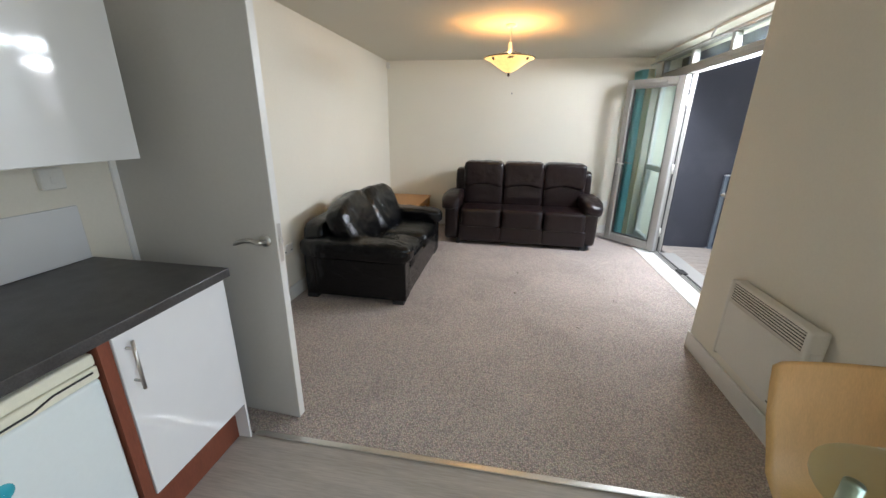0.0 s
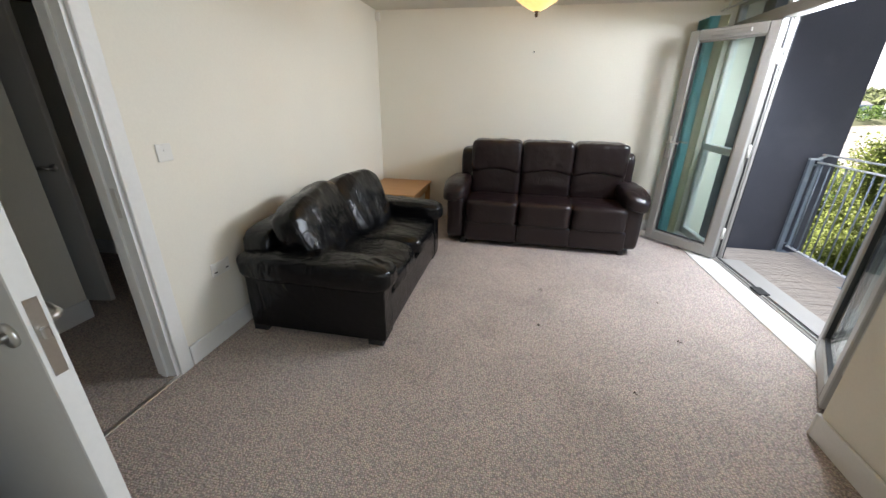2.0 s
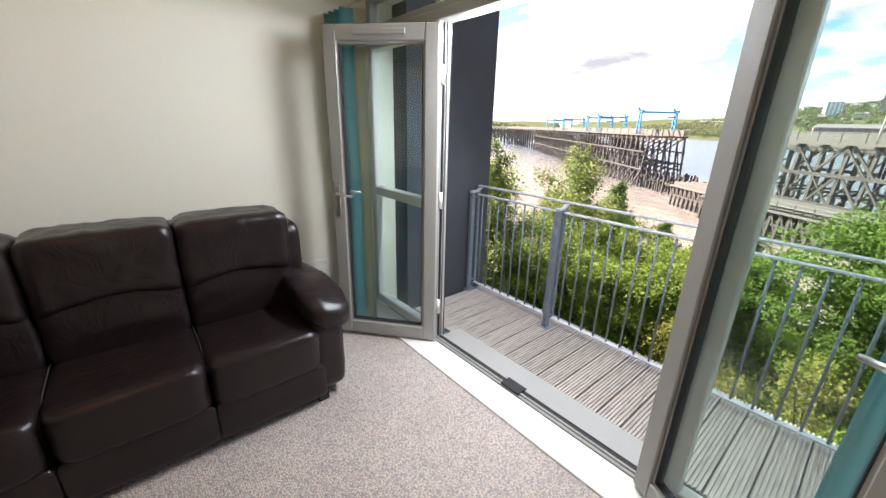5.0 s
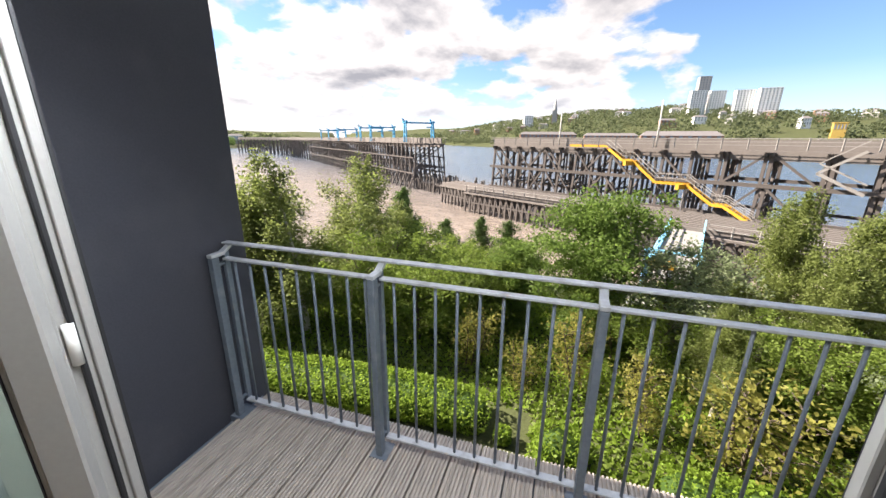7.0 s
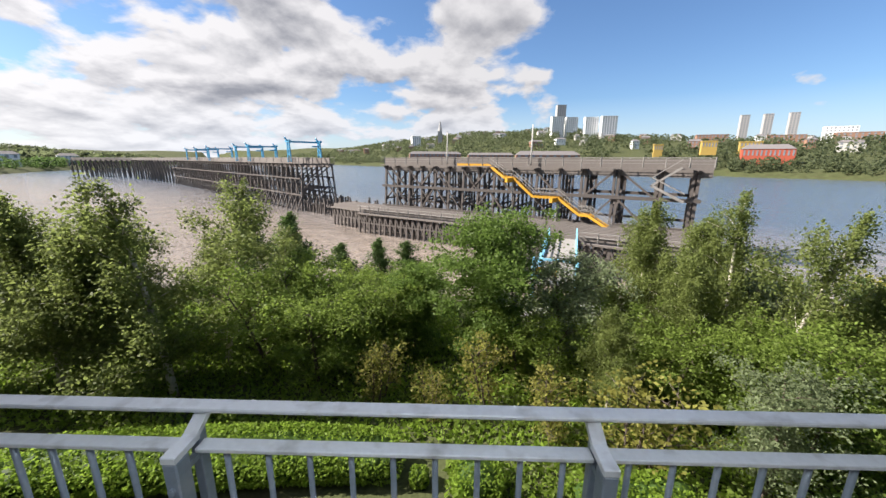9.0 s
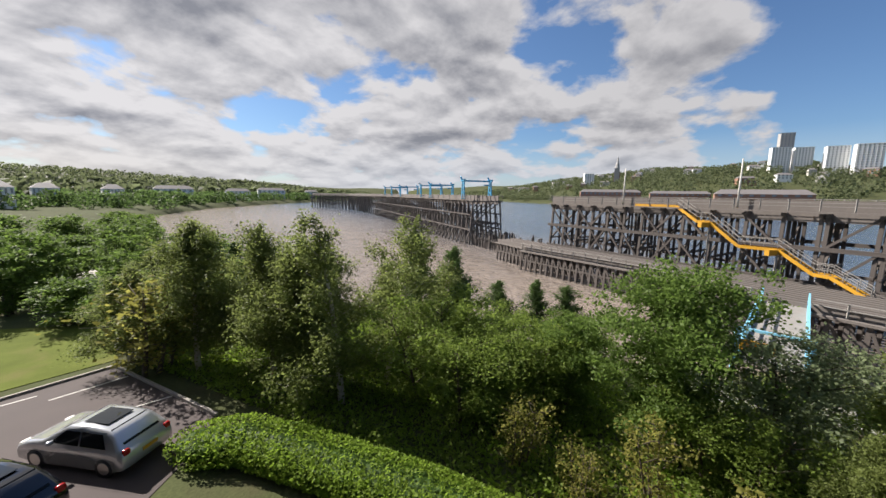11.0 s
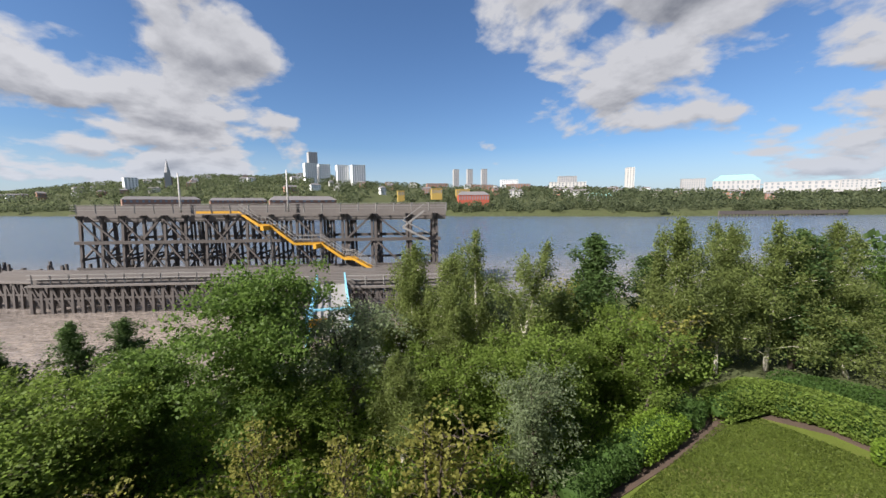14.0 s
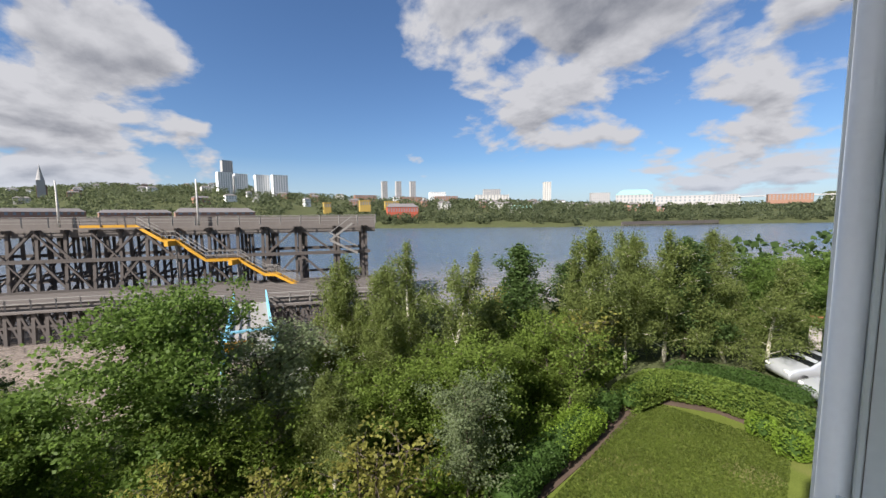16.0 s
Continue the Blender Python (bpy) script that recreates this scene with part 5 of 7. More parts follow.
solo("kerb", beam(beam(bmesh.new(), (10.93, 17.85, GZ + 0.05), (11.09, 26.3, GZ + 0.05), 0.12, 0.14), (11.0, 26.35, GZ + 0.05), (2.4, 27.3, GZ + 0.05), 0.12, 0.14), M_KERB, "pale concrete kerb round the parking court", "kerb")
flat("lawn_far_left", [(6, 28), (11.5, 27.2), (14, 34), (9, 40), (3, 40)], GZ, 0.03, M_LAWN, "mown grass beyond the parking court", "lawn")
flat("pavement_steps_path", [(11.2, 28.2), (17.0, 30.6), (18.5, 40), (22, 60), (20, 60), (16.2, 40), (15.3, 32.2), (10.6, 30.0)], GZ, 0.025, M_PAVE, "pale paved riverside path", "path")
flat("road_riverside", [(22.5, -18), (25.5, -18), (26.5, -2), (26.5, 2), (23.0, 3), (21.5, -2)], GZ - 1.15, 0.05, M_PAVE, "pale paved riverside promenade", "path")


# ---- plants ----
def leaf_quads(centres, size, rnd, droop=0.0, aspect=1.6):
    """One bent leaf or small spray at every centre."""
    n = len(centres)
    d = rnd.normal(size=(n, 3))
    d[:, 2] = d[:, 2] * 0.55 - droop
    d /= np.linalg.norm(d, axis=1)[:, None]
    e = rnd.normal(size=(n, 3))
    e -= (e * d).sum(1)[:, None] * d
    e /= np.linalg.norm(e, axis=1)[:, None]
    s = size * (0.55 + 0.9 * rnd.random(n))[:, None]
    nrm = np.cross(d, e)
    a = centres - d * s * 0.5 * aspect
    b = centres + e * s * 0.5 + nrm * s * 0.15
    c = centres + d * s * 0.5 * aspect
    f = centres - e * s * 0.5 + nrm * s * 0.15
    v = np.stack([a, b, c, f], 1).reshape(-1, 3)
    i = np.arange(n)[:, None] * 4
    return v, np.concatenate([i, i + 1, i + 2, i + 3], 1)


def leaf_mesh(name, centres, size, material, seed, droop=0.0, aspect=1.6):
    v, q = leaf_quads(np.asarray(centres), size, np.random.default_rng(seed), droop, aspect)
    me = bpy.data.meshes.new(name)
    me.vertices.add(len(v))
    me.vertices.foreach_set("co", v.ravel())
    me.loops.add(len(q) * 4)
    me.loops.foreach_set("vertex_index", q.ravel().astype(np.int32))
    me.polygons.add(len(q))
    me.polygons.foreach_set("loop_start", np.arange(len(q), dtype=np.int32) * 4)
    me.materials.append(material)
    me.update(calc_edges=True)
    return me


def tree(kind, height, spread, leaves, size, seed, bark=M_BARK, base=0.22, lean=0.0, droop=0.2, multi=1):
    """A tapered trunk with limbs and a ragged crown, standing at its own origin."""
    rnd = np.random.default_rng(seed)
    label = {"birch": "slender birch tree with pale bark and fine drooping foliage", "maple": "dense broad green sycamore tree", "alder": "narrow dark green alder tree", "bush": "bright green leafy shrub", "grey": "grey-green whitebeam tree with silvery leaves", "yellow": "thin shrub with yellowing autumn leaves"}[kind]
    t = thing("shrub" if kind in ("bush", "yellow") else "tree", label, "shrub" if kind in ("bush", "yellow") else "tree", group=kind + " planting")
    wood, pts = bmesh.new(), []
    for k in range(multi):
        ox, oy = (rnd.normal(size=2) * 0.35 * (multi > 1))
        top = np.array([ox + lean * height + rnd.normal() * 0.15 + (ox * 1.2), oy + rnd.normal() * 0.2 + oy * 1.2, height * (0.93 + 0.05 * rnd.random())])
        line = [np.array([ox, oy, -0.15]) * (1 - u) + top * u + np.array([math.sin(u * 5 + k) * 0.08, math.cos(u * 4 + k) * 0.08, 0]) * height / 7 for u in np.linspace(0, 1, 9)]
        r0 = 0.013 * height + 0.02
        tube(wood, line, [max(r0 * (1 - u) ** 0.8 + 0.008, 0.01) for u in np.linspace(0, 1, 9)], 7)
        nl = int((26 if kind != "maple" else 34) / multi ** 0.6)
        for i in range(nl):
            u = base + (0.985 - base) * ((i + rnd.random()) / nl)
            p = line[0] + (line[-1] - line[0]) * u
            a = i * 2.4 + rnd.normal() * 0.5
            w = (u - base) / (1 - base)
            if kind in ("birch", "alder"):
                reach = spread * (0.30 + 0.95 * math.sin(math.pi * min(1, 0.22 + 0.78 * w)) ** 0.8) * (1 - 0.55 * w) * (0.65 + 0.6 * rnd.random())
            else:
                reach = spread * (0.35 + 0.75 * math.sin(math.pi * (0.12 + 0.80 * w))) * (0.7 + 0.5 * rnd.random())
            up = (0.55 if kind != "maple" else 0.4) * reach * (0.5 + w)
            q = p + np.array([math.cos(a) * reach, math.sin(a) * reach, up])
            q[2] = min(q[2], height * 1.02)
            mid = (p + q) / 2 + np.array([0, 0, 0.12 * reach])
            tube(wood, [p, mid, q], [0.018 + 0.006 * height / 7, 0.012, 0.004], 5)
            # side twigs, each ending in a spray of leaves
            fine = kind in ("birch", "alder")
            for g in range(max(5, int(reach * (9.0 if fine else 5.5)))):
                v = 0.15 + 0.85 * rnd.random()
                c = p * (1 - v) ** 2 + 2 * mid * v * (1 - v) + q * v * v
                side = rnd.normal(size=3) * ((0.06 + 0.10 * reach) if fine else (0.10 + 0.17 * reach))
                side[2] = abs(side[2]) * 0.7
                e = c + side
                if rnd.random() < 0.25:
                    tube(wood, [c, e], [0.007, 0.003], 4)
                pts.append((e, (0.12 + 0.08 * reach * rnd.random()) if fine else (0.13 + 0.06 * reach * rnd.random()), v))
        if kind in ("birch", "alder"):
            # the leading shoot
            for u in np.linspace(0.72, 1.04, 22):
                pts.append((line[0] + (line[-1] - line[0]) * u + rnd.normal(size=3) * 0.05, 0.07 + 0.28 * (1.04 - u), 1.0))
    wts = np.array([s for _, s, _ in pts])
    wts = wts / wts.sum()
    leaves = int(leaves * (2.3 if kind == "birch" else 1.6 if kind == "alder" else 1.35))
    pick = rnd.choice(len(pts), size=leaves, p=wts)
    C = np.array([pts[i][0] for i in pick])
    S = np.array([pts[i][1] for i in pick])
    off = rnd.normal(size=(leaves, 3)) * S[:, None] * np.array({"birch": [0.85, 0.85, 1.5], "alder": [0.9, 0.9, 1.2], "maple": [1.25, 1.25, 0.75]}.get(kind, [1.0, 1.0, 0.9]))
    off[:, 2] -= np.abs(rnd.normal(size=leaves)) * droop * S * 1.6
    C = C + off
    C = C[C[:, 2] > 0.15]
    part("trunk", wood, bark, t, "", True)
    cr = new("crown", leaf_mesh("crown", C, size * 0.82, M_LEAF[kind], seed, droop))
    cr.parent = t
    return t


def put_trees():
    protos = {
        "birch": [tree("birch", 7.4, 1.75, 14000, 0.075, 11, M_BIRCHBARK, 0.16, 0.03, 0.55), tree("birch", 7.4, 1.55, 13000, 0.072, 12, M_BIRCHBARK, 0.22, -0.04, 0.6), tree("birch", 7.4, 1.9, 14000, 0.075, 13, M_BIRCHBARK, 0.12, 0.06, 0.55, 2)],
        "maple": [tree("maple", 6.2, 2.0, 22000, 0.092, 21, base=0.14), tree("maple", 6.2, 1.8, 19000, 0.088, 22, base=0.10)],
        "alder": [tree("alder", 6.0, 1.15, 8500, 0.085, 31, base=0.08, droop=0.1)],
        "bush": [tree("bush", 4.2, 1.7, 12000, 0.08, 41, base=0.06, droop=0.1, multi=3), tree("bush", 4.2, 1.5, 11000, 0.08, 42, base=0.05, droop=0.1, multi=3)],
        "grey": [tree("grey", 5.4, 1.6, 10000, 0.085, 51, base=0.15, multi=2)],
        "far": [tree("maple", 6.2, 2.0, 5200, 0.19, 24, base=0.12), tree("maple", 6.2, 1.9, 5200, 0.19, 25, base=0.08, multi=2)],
        "yellow": [tree("yellow", 3.0, 0.9, 1100, 0.10, 61, base=0.12, multi=3)],
    }
    ref = {"birch": 7.4, "maple": 6.2, "alder": 6.0, "bush": 4.2, "far": 6.2, "grey": 5.4, "yellow": 3.0}
    used = set()
    rnd = random.Random(8)
    # kind, x, y, top level, widening
    spots = [
        ("birch", 13.0, 22.4, 0.5, 1.15), ("birch", 14.2, 18.6, 0.4, 1.1), ("birch", 14.7, 13.8, 0.9, 1.1), ("birch", 17.8, 18.9, -0.7, 1.1), ("birch", 13.6, 16.2, -0.4, 1.0),
        ("yellow", 11.6, 24.2, -2.6, 1.5), ("birch", 11.8, 26.5, -2.0, 1.2), ("alder", 17.0, 24.0, -1.6, 1.3), ("alder", 25.4, 16.9, -1.2, 1.0), ("alder", 26.6, 14.6, -2.0, 1.1),
        ("alder", 28.9, 12.0, -4.6, 1.2), ("alder", 29.4, 9.3, -4.3, 1.0), ("alder", 28.7, 7.4, -4.4, 1.1), ("alder", 22.6, 12.8, -3.4, 1.2), ("birch", 19.6, 14.2, -2.0, 1.0),
        ("bush", 16.3, 10.8, -2.9, 1.2), ("bush", 15.4, 9.0, -3.6, 1.15), ("bush", 19.0, 9.2, -4.0, 1.2), ("bush", 17.4, 7.0, -3.8, 1.1), ("bush", 21.5, 6.0, -4.8, 1.2),
        ("maple", 16.5, 2.6, -0.8, 0.97), ("maple", 18.0, 5.6, -3.0, 0.9), ("grey", 16.7, -0.9, -2.4, 1.1), ("grey", 19.5, -3.4, -4.4, 1.0),
        ("yellow", 13.8, 6.6, -4.8, 0.75), ("yellow", 13.6, 2.5, -4.5, 0.8), ("yellow", 12.8, 4.6, -5.4, 0.7), ("yellow", 12.0, 0.6, -4.7, 0.8),
        ("birch", 18.0, -4.4, -0.1, 0.85), ("birch", 16.0, -7.3, 0.3, 0.85), ("birch", 19.2, -7.8, -0.8, 0.9), ("birch", 15.2, -5.0, -1.6, 0.8),
        ("alder", 14.4, -12.7, 0.05, 1.35), ("birch", 11.5, -15.1, 1.1, 0.8), ("birch", 10.3, -17.8, 0.65, 0.75), ("birch", 9.4, -20.8, 0.7, 0.95), ("birch", 7.4, -24.5, 0.7, 0.85), ("alder", 8.3, -21.6, 0.2, 1.3), ("birch", 5.2, -22.8, -0.8, 0.95),
        ("yellow", 16.3, -12.6, -2.8, 1.5), ("bush", 11.5, -6.3, -3.3, 0.95), ("grey", 10.2, -4.3, -3.5, 0.8), ("yellow", 11.3, -1.4, -4.2, 1.1), ("bush", 11.0, -11.5, -3.2, 1.0), ("bush", 12.7, -11.0, -3.9, 1.1),
        ("yellow", 11.6, -13.2, -3.4, 1.2), ("alder", 13.4, -17.5, -1.2, 1.3), ("bush", 13.0, -8.6, -4.2, 1.1), ("bush", 20.5, -11.5, -4.2, 1.2), ("bush", 17.0, -16.5, -3.5, 1.2), ("bush", 21.0, -2.0, -5.6, 1.1), ("bush", 14.2, -3.4, -4.0, 1.1), ("birch", 13.2, -1.4, -2.9, 0.7), ("bush", 15.6, 1.0, -4.2, 1.1), ("bush", 13.2, -5.8, -4.0, 1.0), ("birch", 13.6, -9.4, -2.2, 0.8), ("grey", 17.8, -9.6, -3.4, 1.1), ("bush", 20.6, 1.4, -5.4, 1.0),
        ("maple", 2.8, -27.5, -1.2, 1.0), ("maple", 6.0, -28.5, -1.4, 1.0), ("bush", 3.6, -43, -3.0, 1.3), ("bush", 12.0, -30, -3.6, 1.5),
        ("maple", 13.5, 30.5, -3.4, 1.0), ("birch", 16.5, 33.5, -2.4, 1.2), ("bush", 14.5, 28.0, -4.4, 1.2), ("maple", 20.5, 35.5, -3.2, 1.1), ("bush", 23.0, 33.0, -4.4, 1.3), ("maple", 11.5, 42.0, -2.6, 1.2), ("maple", 19.5, 45.0, -2.6, 1.2), ("bush", 26.0, 45.0, -4.2, 1.5), ("maple", 27.0, 58.0, -2.8, 1.3), ("maple", 14.0, 62.0, -2.2, 1.5), ("bush", 22.0, 62.0, -3.8, 1.8), ("maple", 8.0, 47.0, -2.2, 1.2), ("maple", 25.0, 74.0, -2.2, 1.6), ("maple", 34.0, 76.0, -2.4, 1.6), ("bush", 31.0, 57.0, -4.4, 1.6), ("maple", 38.0, 88.0, -2.4, 1.7),
        ("alder", 20.0, 30.0, -2.0, 1.4), ("maple", 24.0, 40.0, -2.6, 1.1), ("maple", 17.0, 38.0, -3.0, 1.0), ("bush", 12.5, 36.0, -4.2, 1.2), ("maple", 14.0, 46.0, -2.0, 1.2), ("maple", 23.0, 54.0, -2.2, 1.3), ("alder", 29.0, 48.0, -3.0, 1.4), ("bush", 18.0, 52, -4.0, 1.5), ("maple", 10.0, 56.0, -1.6, 1.3), ("maple", 30.0, 66.0, -2.5, 1.4), ("maple", 18.0, 70.0, -1.8, 1.5),
    ]
    for i, (k, x, y, top, wide) in enumerate(spots):
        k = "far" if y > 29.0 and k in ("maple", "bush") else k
        g = float(land_height(np.array([[x, y]]))[0])
        z = (top - g) / ref[k]
        p = protos[k][i % len(protos[k])]
        m = Matrix.Translation((x, y, g)) @ Matrix.Rotation(rnd.uniform(0, 6.28), 4, "Z")
        wide *= 1.12 if k in ("birch", "alder") else 1.0
        sc = Vector((wide * (0.5 + 0.5 * z), wide * (0.5 + 0.5 * z), z))
        if p.name not in used:
            used.add(p.name)
            p.matrix_basis = m
            p.scale = sc
        else:
            copy_thing(p, m).scale = sc
    for k in protos:
        for p in protos[k]:
            if p.name not in used:
                p.matrix_basis = Matrix.Translation((40 + len(k), 90, -7.0))


put_trees()


def hedge_body(name, label, outline, h, kind, seed, size=0.055, density=620):
    """A clipped hedge: a dark core for the shade inside and a skin of small leaves."""
    rnd = np.random.default_rng(seed)
    t = thing(name, label, "hedge")
    bm, C = bmesh.new(), []
    for (x0, y0, w0), (x1, y1, w1) in zip(outline, outline[1:]):
        n = max(3, int(math.hypot(x1 - x0, y1 - y0) / 0.3))
        for i in range(n):
            u = (i + 0.5) / n
            x, y, w = x0 + (x1 - x0) * u, y0 + (y1 - y0) * u, w0 + (w1 - w0) * u
            hh = h * (1 + 0.10 * noise.noise((x * 0.9, y * 0.9, seed)))
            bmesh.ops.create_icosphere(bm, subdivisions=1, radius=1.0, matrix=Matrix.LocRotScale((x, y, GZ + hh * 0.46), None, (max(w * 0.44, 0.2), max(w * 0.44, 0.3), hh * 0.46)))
            k = int(density * w * (0.3 + hh * 0.5))
            d = rnd.normal(size=(k, 3))
            d /= np.linalg.norm(d, axis=1)[:, None]
            d = np.sign(d) * np.abs(d) ** 0.7
            s = 0.93 + 0.1 * rnd.random(k)
            C.append(np.stack([x + d[:, 0] * w * 0.5 * s, y + d[:, 1] * w * 0.5 * s, GZ + hh * 0.5 + d[:, 2] * hh * 0.5 * s], 1))
    C = np.concatenate(C)
    # the hedge's inner shade is the dark colour of this solid core
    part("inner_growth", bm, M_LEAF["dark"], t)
    o = new("foliage", leaf_mesh("foliage", C[C[:, 2] > GZ + 0.02], size, M_LEAF[kind], seed, 0.0, 1.5))
    o.parent = t


def put_hedges():
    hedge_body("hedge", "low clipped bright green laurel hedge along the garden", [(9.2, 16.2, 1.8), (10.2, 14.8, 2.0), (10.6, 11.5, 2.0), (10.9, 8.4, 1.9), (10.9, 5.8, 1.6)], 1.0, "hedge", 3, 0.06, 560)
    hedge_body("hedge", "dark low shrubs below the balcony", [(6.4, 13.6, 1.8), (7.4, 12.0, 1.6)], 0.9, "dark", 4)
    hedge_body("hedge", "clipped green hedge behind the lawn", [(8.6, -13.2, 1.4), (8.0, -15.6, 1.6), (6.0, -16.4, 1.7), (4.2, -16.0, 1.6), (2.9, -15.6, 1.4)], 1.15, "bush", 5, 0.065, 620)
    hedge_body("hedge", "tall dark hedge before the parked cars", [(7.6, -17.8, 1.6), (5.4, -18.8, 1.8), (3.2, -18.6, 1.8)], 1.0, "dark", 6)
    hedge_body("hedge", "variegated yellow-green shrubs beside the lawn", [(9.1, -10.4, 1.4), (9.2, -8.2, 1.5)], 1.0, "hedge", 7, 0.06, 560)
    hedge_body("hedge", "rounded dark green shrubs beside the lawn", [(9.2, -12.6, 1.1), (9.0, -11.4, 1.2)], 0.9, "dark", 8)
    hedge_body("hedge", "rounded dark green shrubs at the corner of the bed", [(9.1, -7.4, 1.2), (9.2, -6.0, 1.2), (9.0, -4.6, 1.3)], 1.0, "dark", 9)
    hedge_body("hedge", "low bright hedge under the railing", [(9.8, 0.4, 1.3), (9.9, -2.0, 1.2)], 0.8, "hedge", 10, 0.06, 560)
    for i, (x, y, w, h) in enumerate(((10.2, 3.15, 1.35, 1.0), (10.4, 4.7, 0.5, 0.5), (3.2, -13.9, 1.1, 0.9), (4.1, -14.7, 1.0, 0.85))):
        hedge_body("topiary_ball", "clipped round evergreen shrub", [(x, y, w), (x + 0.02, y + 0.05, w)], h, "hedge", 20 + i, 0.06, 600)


put_hedges()


def undergrowth():
    """Grass tufts, brambles and low weeds under the trees."""
    rnd = np.random.default_rng(91)
    for nm, label, n, kind, size, hgt in (("tall_grass", "rough yellow-green grass under the trees", 90000, "hedge", 0.085, 0.30), ("brambles", "low leafy brambles and weeds under the trees", 70000, "bush", 0.09, 0.85)):
        x, y = rnd.uniform(9.8, 25, n), rnd.uniform(-20, 26, n)
        keep = (x > 11.9) | (y < 4)
        keep &= ~((y > 15.0) & (x < 12.0)) & ~((y < -9) & (x < 10.2)) & ~((x > 21.2) & (y < 3.5))
        if kind == "bush":
            patch = np.array([noise.noise((u * 0.55, v * 0.55, 3.0)) for u, v in zip(x, y)])
            keep &= patch > 0.02
        x, y = x[keep], y[keep]
        z = land_height(np.c_[x, y]) + rnd.random(len(x)) ** 1.4 * hgt * (0.5 + rnd.random(len(x)) * 0.7)
        tagged(new(nm, leaf_mesh(nm, np.c_[x, y, z], size, M_LEAF[kind], 92, -0.8 if kind == "hedge" else 0.0, 2.6 if kind == "hedge" else 1.6)), label, "undergrowth", "", "stuff")


undergrowth()


def lawn_blades():
    """Short mown grass standing on the lawn."""
    rnd = np.random.default_rng(93)
    n = 70000
    x, y = rnd.uniform(3.2, 8.3, n), rnd.uniform(-14.6, -4.0, n)
    z = GZ + 0.035 + 0.03 * rnd.random(n)
    tagged(new("lawn_grass", leaf_mesh("lawn_grass", np.c_[x, y, z], 0.035, M_LEAF["lawn"], 94, -1.2, 2.2)), "short mown grass of the garden lawn", "grass", "", "stuff")


lawn_blades()


# ---- parked cars ----
def car(label, paint, m, seed=0):
    """A five-door hatchback with its long axis along x, nose to +x."""
    c = thing("car", label, "car", m, group="parked cars")
    L, W = 4.05, 1.72
    side = [(-2.0, 0.35), (-2.02, 0.62), (-1.98, 0.86), (-1.80, 0.96), (-1.55, 1.30), (-1.30, 1.42), (-0.5, 1.47), (0.15, 1.43), (0.55, 1.22), (0.95, 0.98), (1.55, 0.88), (1.92, 0.74), (2.02, 0.55), (2.0, 0.32), (1.5, 0.22), (-1.6, 0.22)]
    bm = bmesh.new()
    rows = []
    for k, w in ((-1.0, 0.80), (-0.97, 0.93), (-0.80, 1.0), (0, 1.02), (0.80, 1.0), (0.97, 0.93), (1.0, 0.80)):
        rows.append([bm.verts.new((x * (1 if abs(k) < 0.9 else (0.985 if abs(k) < 0.99 else 0.97)), k * W / 2 * (1.0 if z < 0.95 else 1.0 - 0.24 * (z - 0.95) / 0.5), 0.2 + (z - 0.2) * (1 if abs(k) < 0.9 else w + 0.06))) for x, z in side])
    n = len(side)
    for a, b in zip(rows, rows[1:]):
        for i in range(n):
            bm.faces.new((a[i], a[(i + 1) % n], b[(i + 1) % n], b[i]))
    bm.faces.new(rows[0][::-1])
    bm.faces.new(rows[-1])
    bmesh.ops.recalc_face_normals(bm, faces=bm.faces[:])
    part("body", bm, paint, c, "", True)
    for nm, pts in (("windscreen", [(0.16, 1.425), (0.93, 0.99)]), ("rear_window", [(-1.79, 0.99), (-1.33, 1.405)])):
        bm = bmesh.new()
        (xa, za), (xb, zb) = pts
        q = [bm.verts.new(v) for v in ((xa, -0.60, za + 0.012), (xb, -0.72 if nm == "windscreen" else -0.58, zb + 0.012), (xb, 0.72 if nm == "windscreen" else 0.58, zb + 0.012), (xa, 0.60, za + 0.012))]
        bm.faces.new(q)
        bmesh.ops.solidify(bm, geom=bm.faces[:], thickness=0.012)
        part(nm, bm, M_CARGLASS, c, "dark glass")
    part("sunroof", B(-1.05, -0.15, -0.42, 0.42, 1.475, 1.492, 0.006), M_CARGLASS, c, "dark roof glass")
    for s in (-1, 1):
        for x0, x1 in ((-1.42, -0.48), (-0.42, 0.62)):
            bm = bmesh.new()
            y = s * W / 2
            q = [bm.verts.new(v) for v in ((x0, y * 1.005, 0.97), (x1, y * 1.005, 0.97), (min(x1, 0.10), y * 0.845, 1.36), (max(x0, -1.22), y * 0.845, 1.36))]
            bm.faces.new(q if s < 0 else q[::-1])
            bmesh.ops.solidify(bm, geom=bm.faces[:], thickness=0.015)
            part("side_window", bm, M_CARGLASS, c, "dark glass")
        part("mirror", pad(0.52, s * (W / 2 + 0.07), 1.0, 0.12, 0.18, 0.12, 4, 3), paint, c, "", True)
        part("headlight", pad(1.86, s * 0.62, 0.68, 0.26, 0.34, 0.14, 4, 4), M_PLASTIC, c, "clear headlight", True)
        part("tail_light", pad(-1.95, s * 0.70, 0.86, 0.12, 0.22, 0.20, 4, 4), M_REDLIGHT, c, "red tail light", True)
        for x in (-1.25, 1.28):
            w = part("wheel", rod(bmesh.new(), (x, s * 0.66, 0.31), (x, s * 0.865, 0.31), 0.31, seg=20), M_RUBBER, c, "black tyre", True)
            part("rim", rod(bmesh.new(), (x, s * 0.866, 0.31), (x, s * 0.875, 0.31), 0.20, seg=14), M_STEEL, w, "alloy rim")
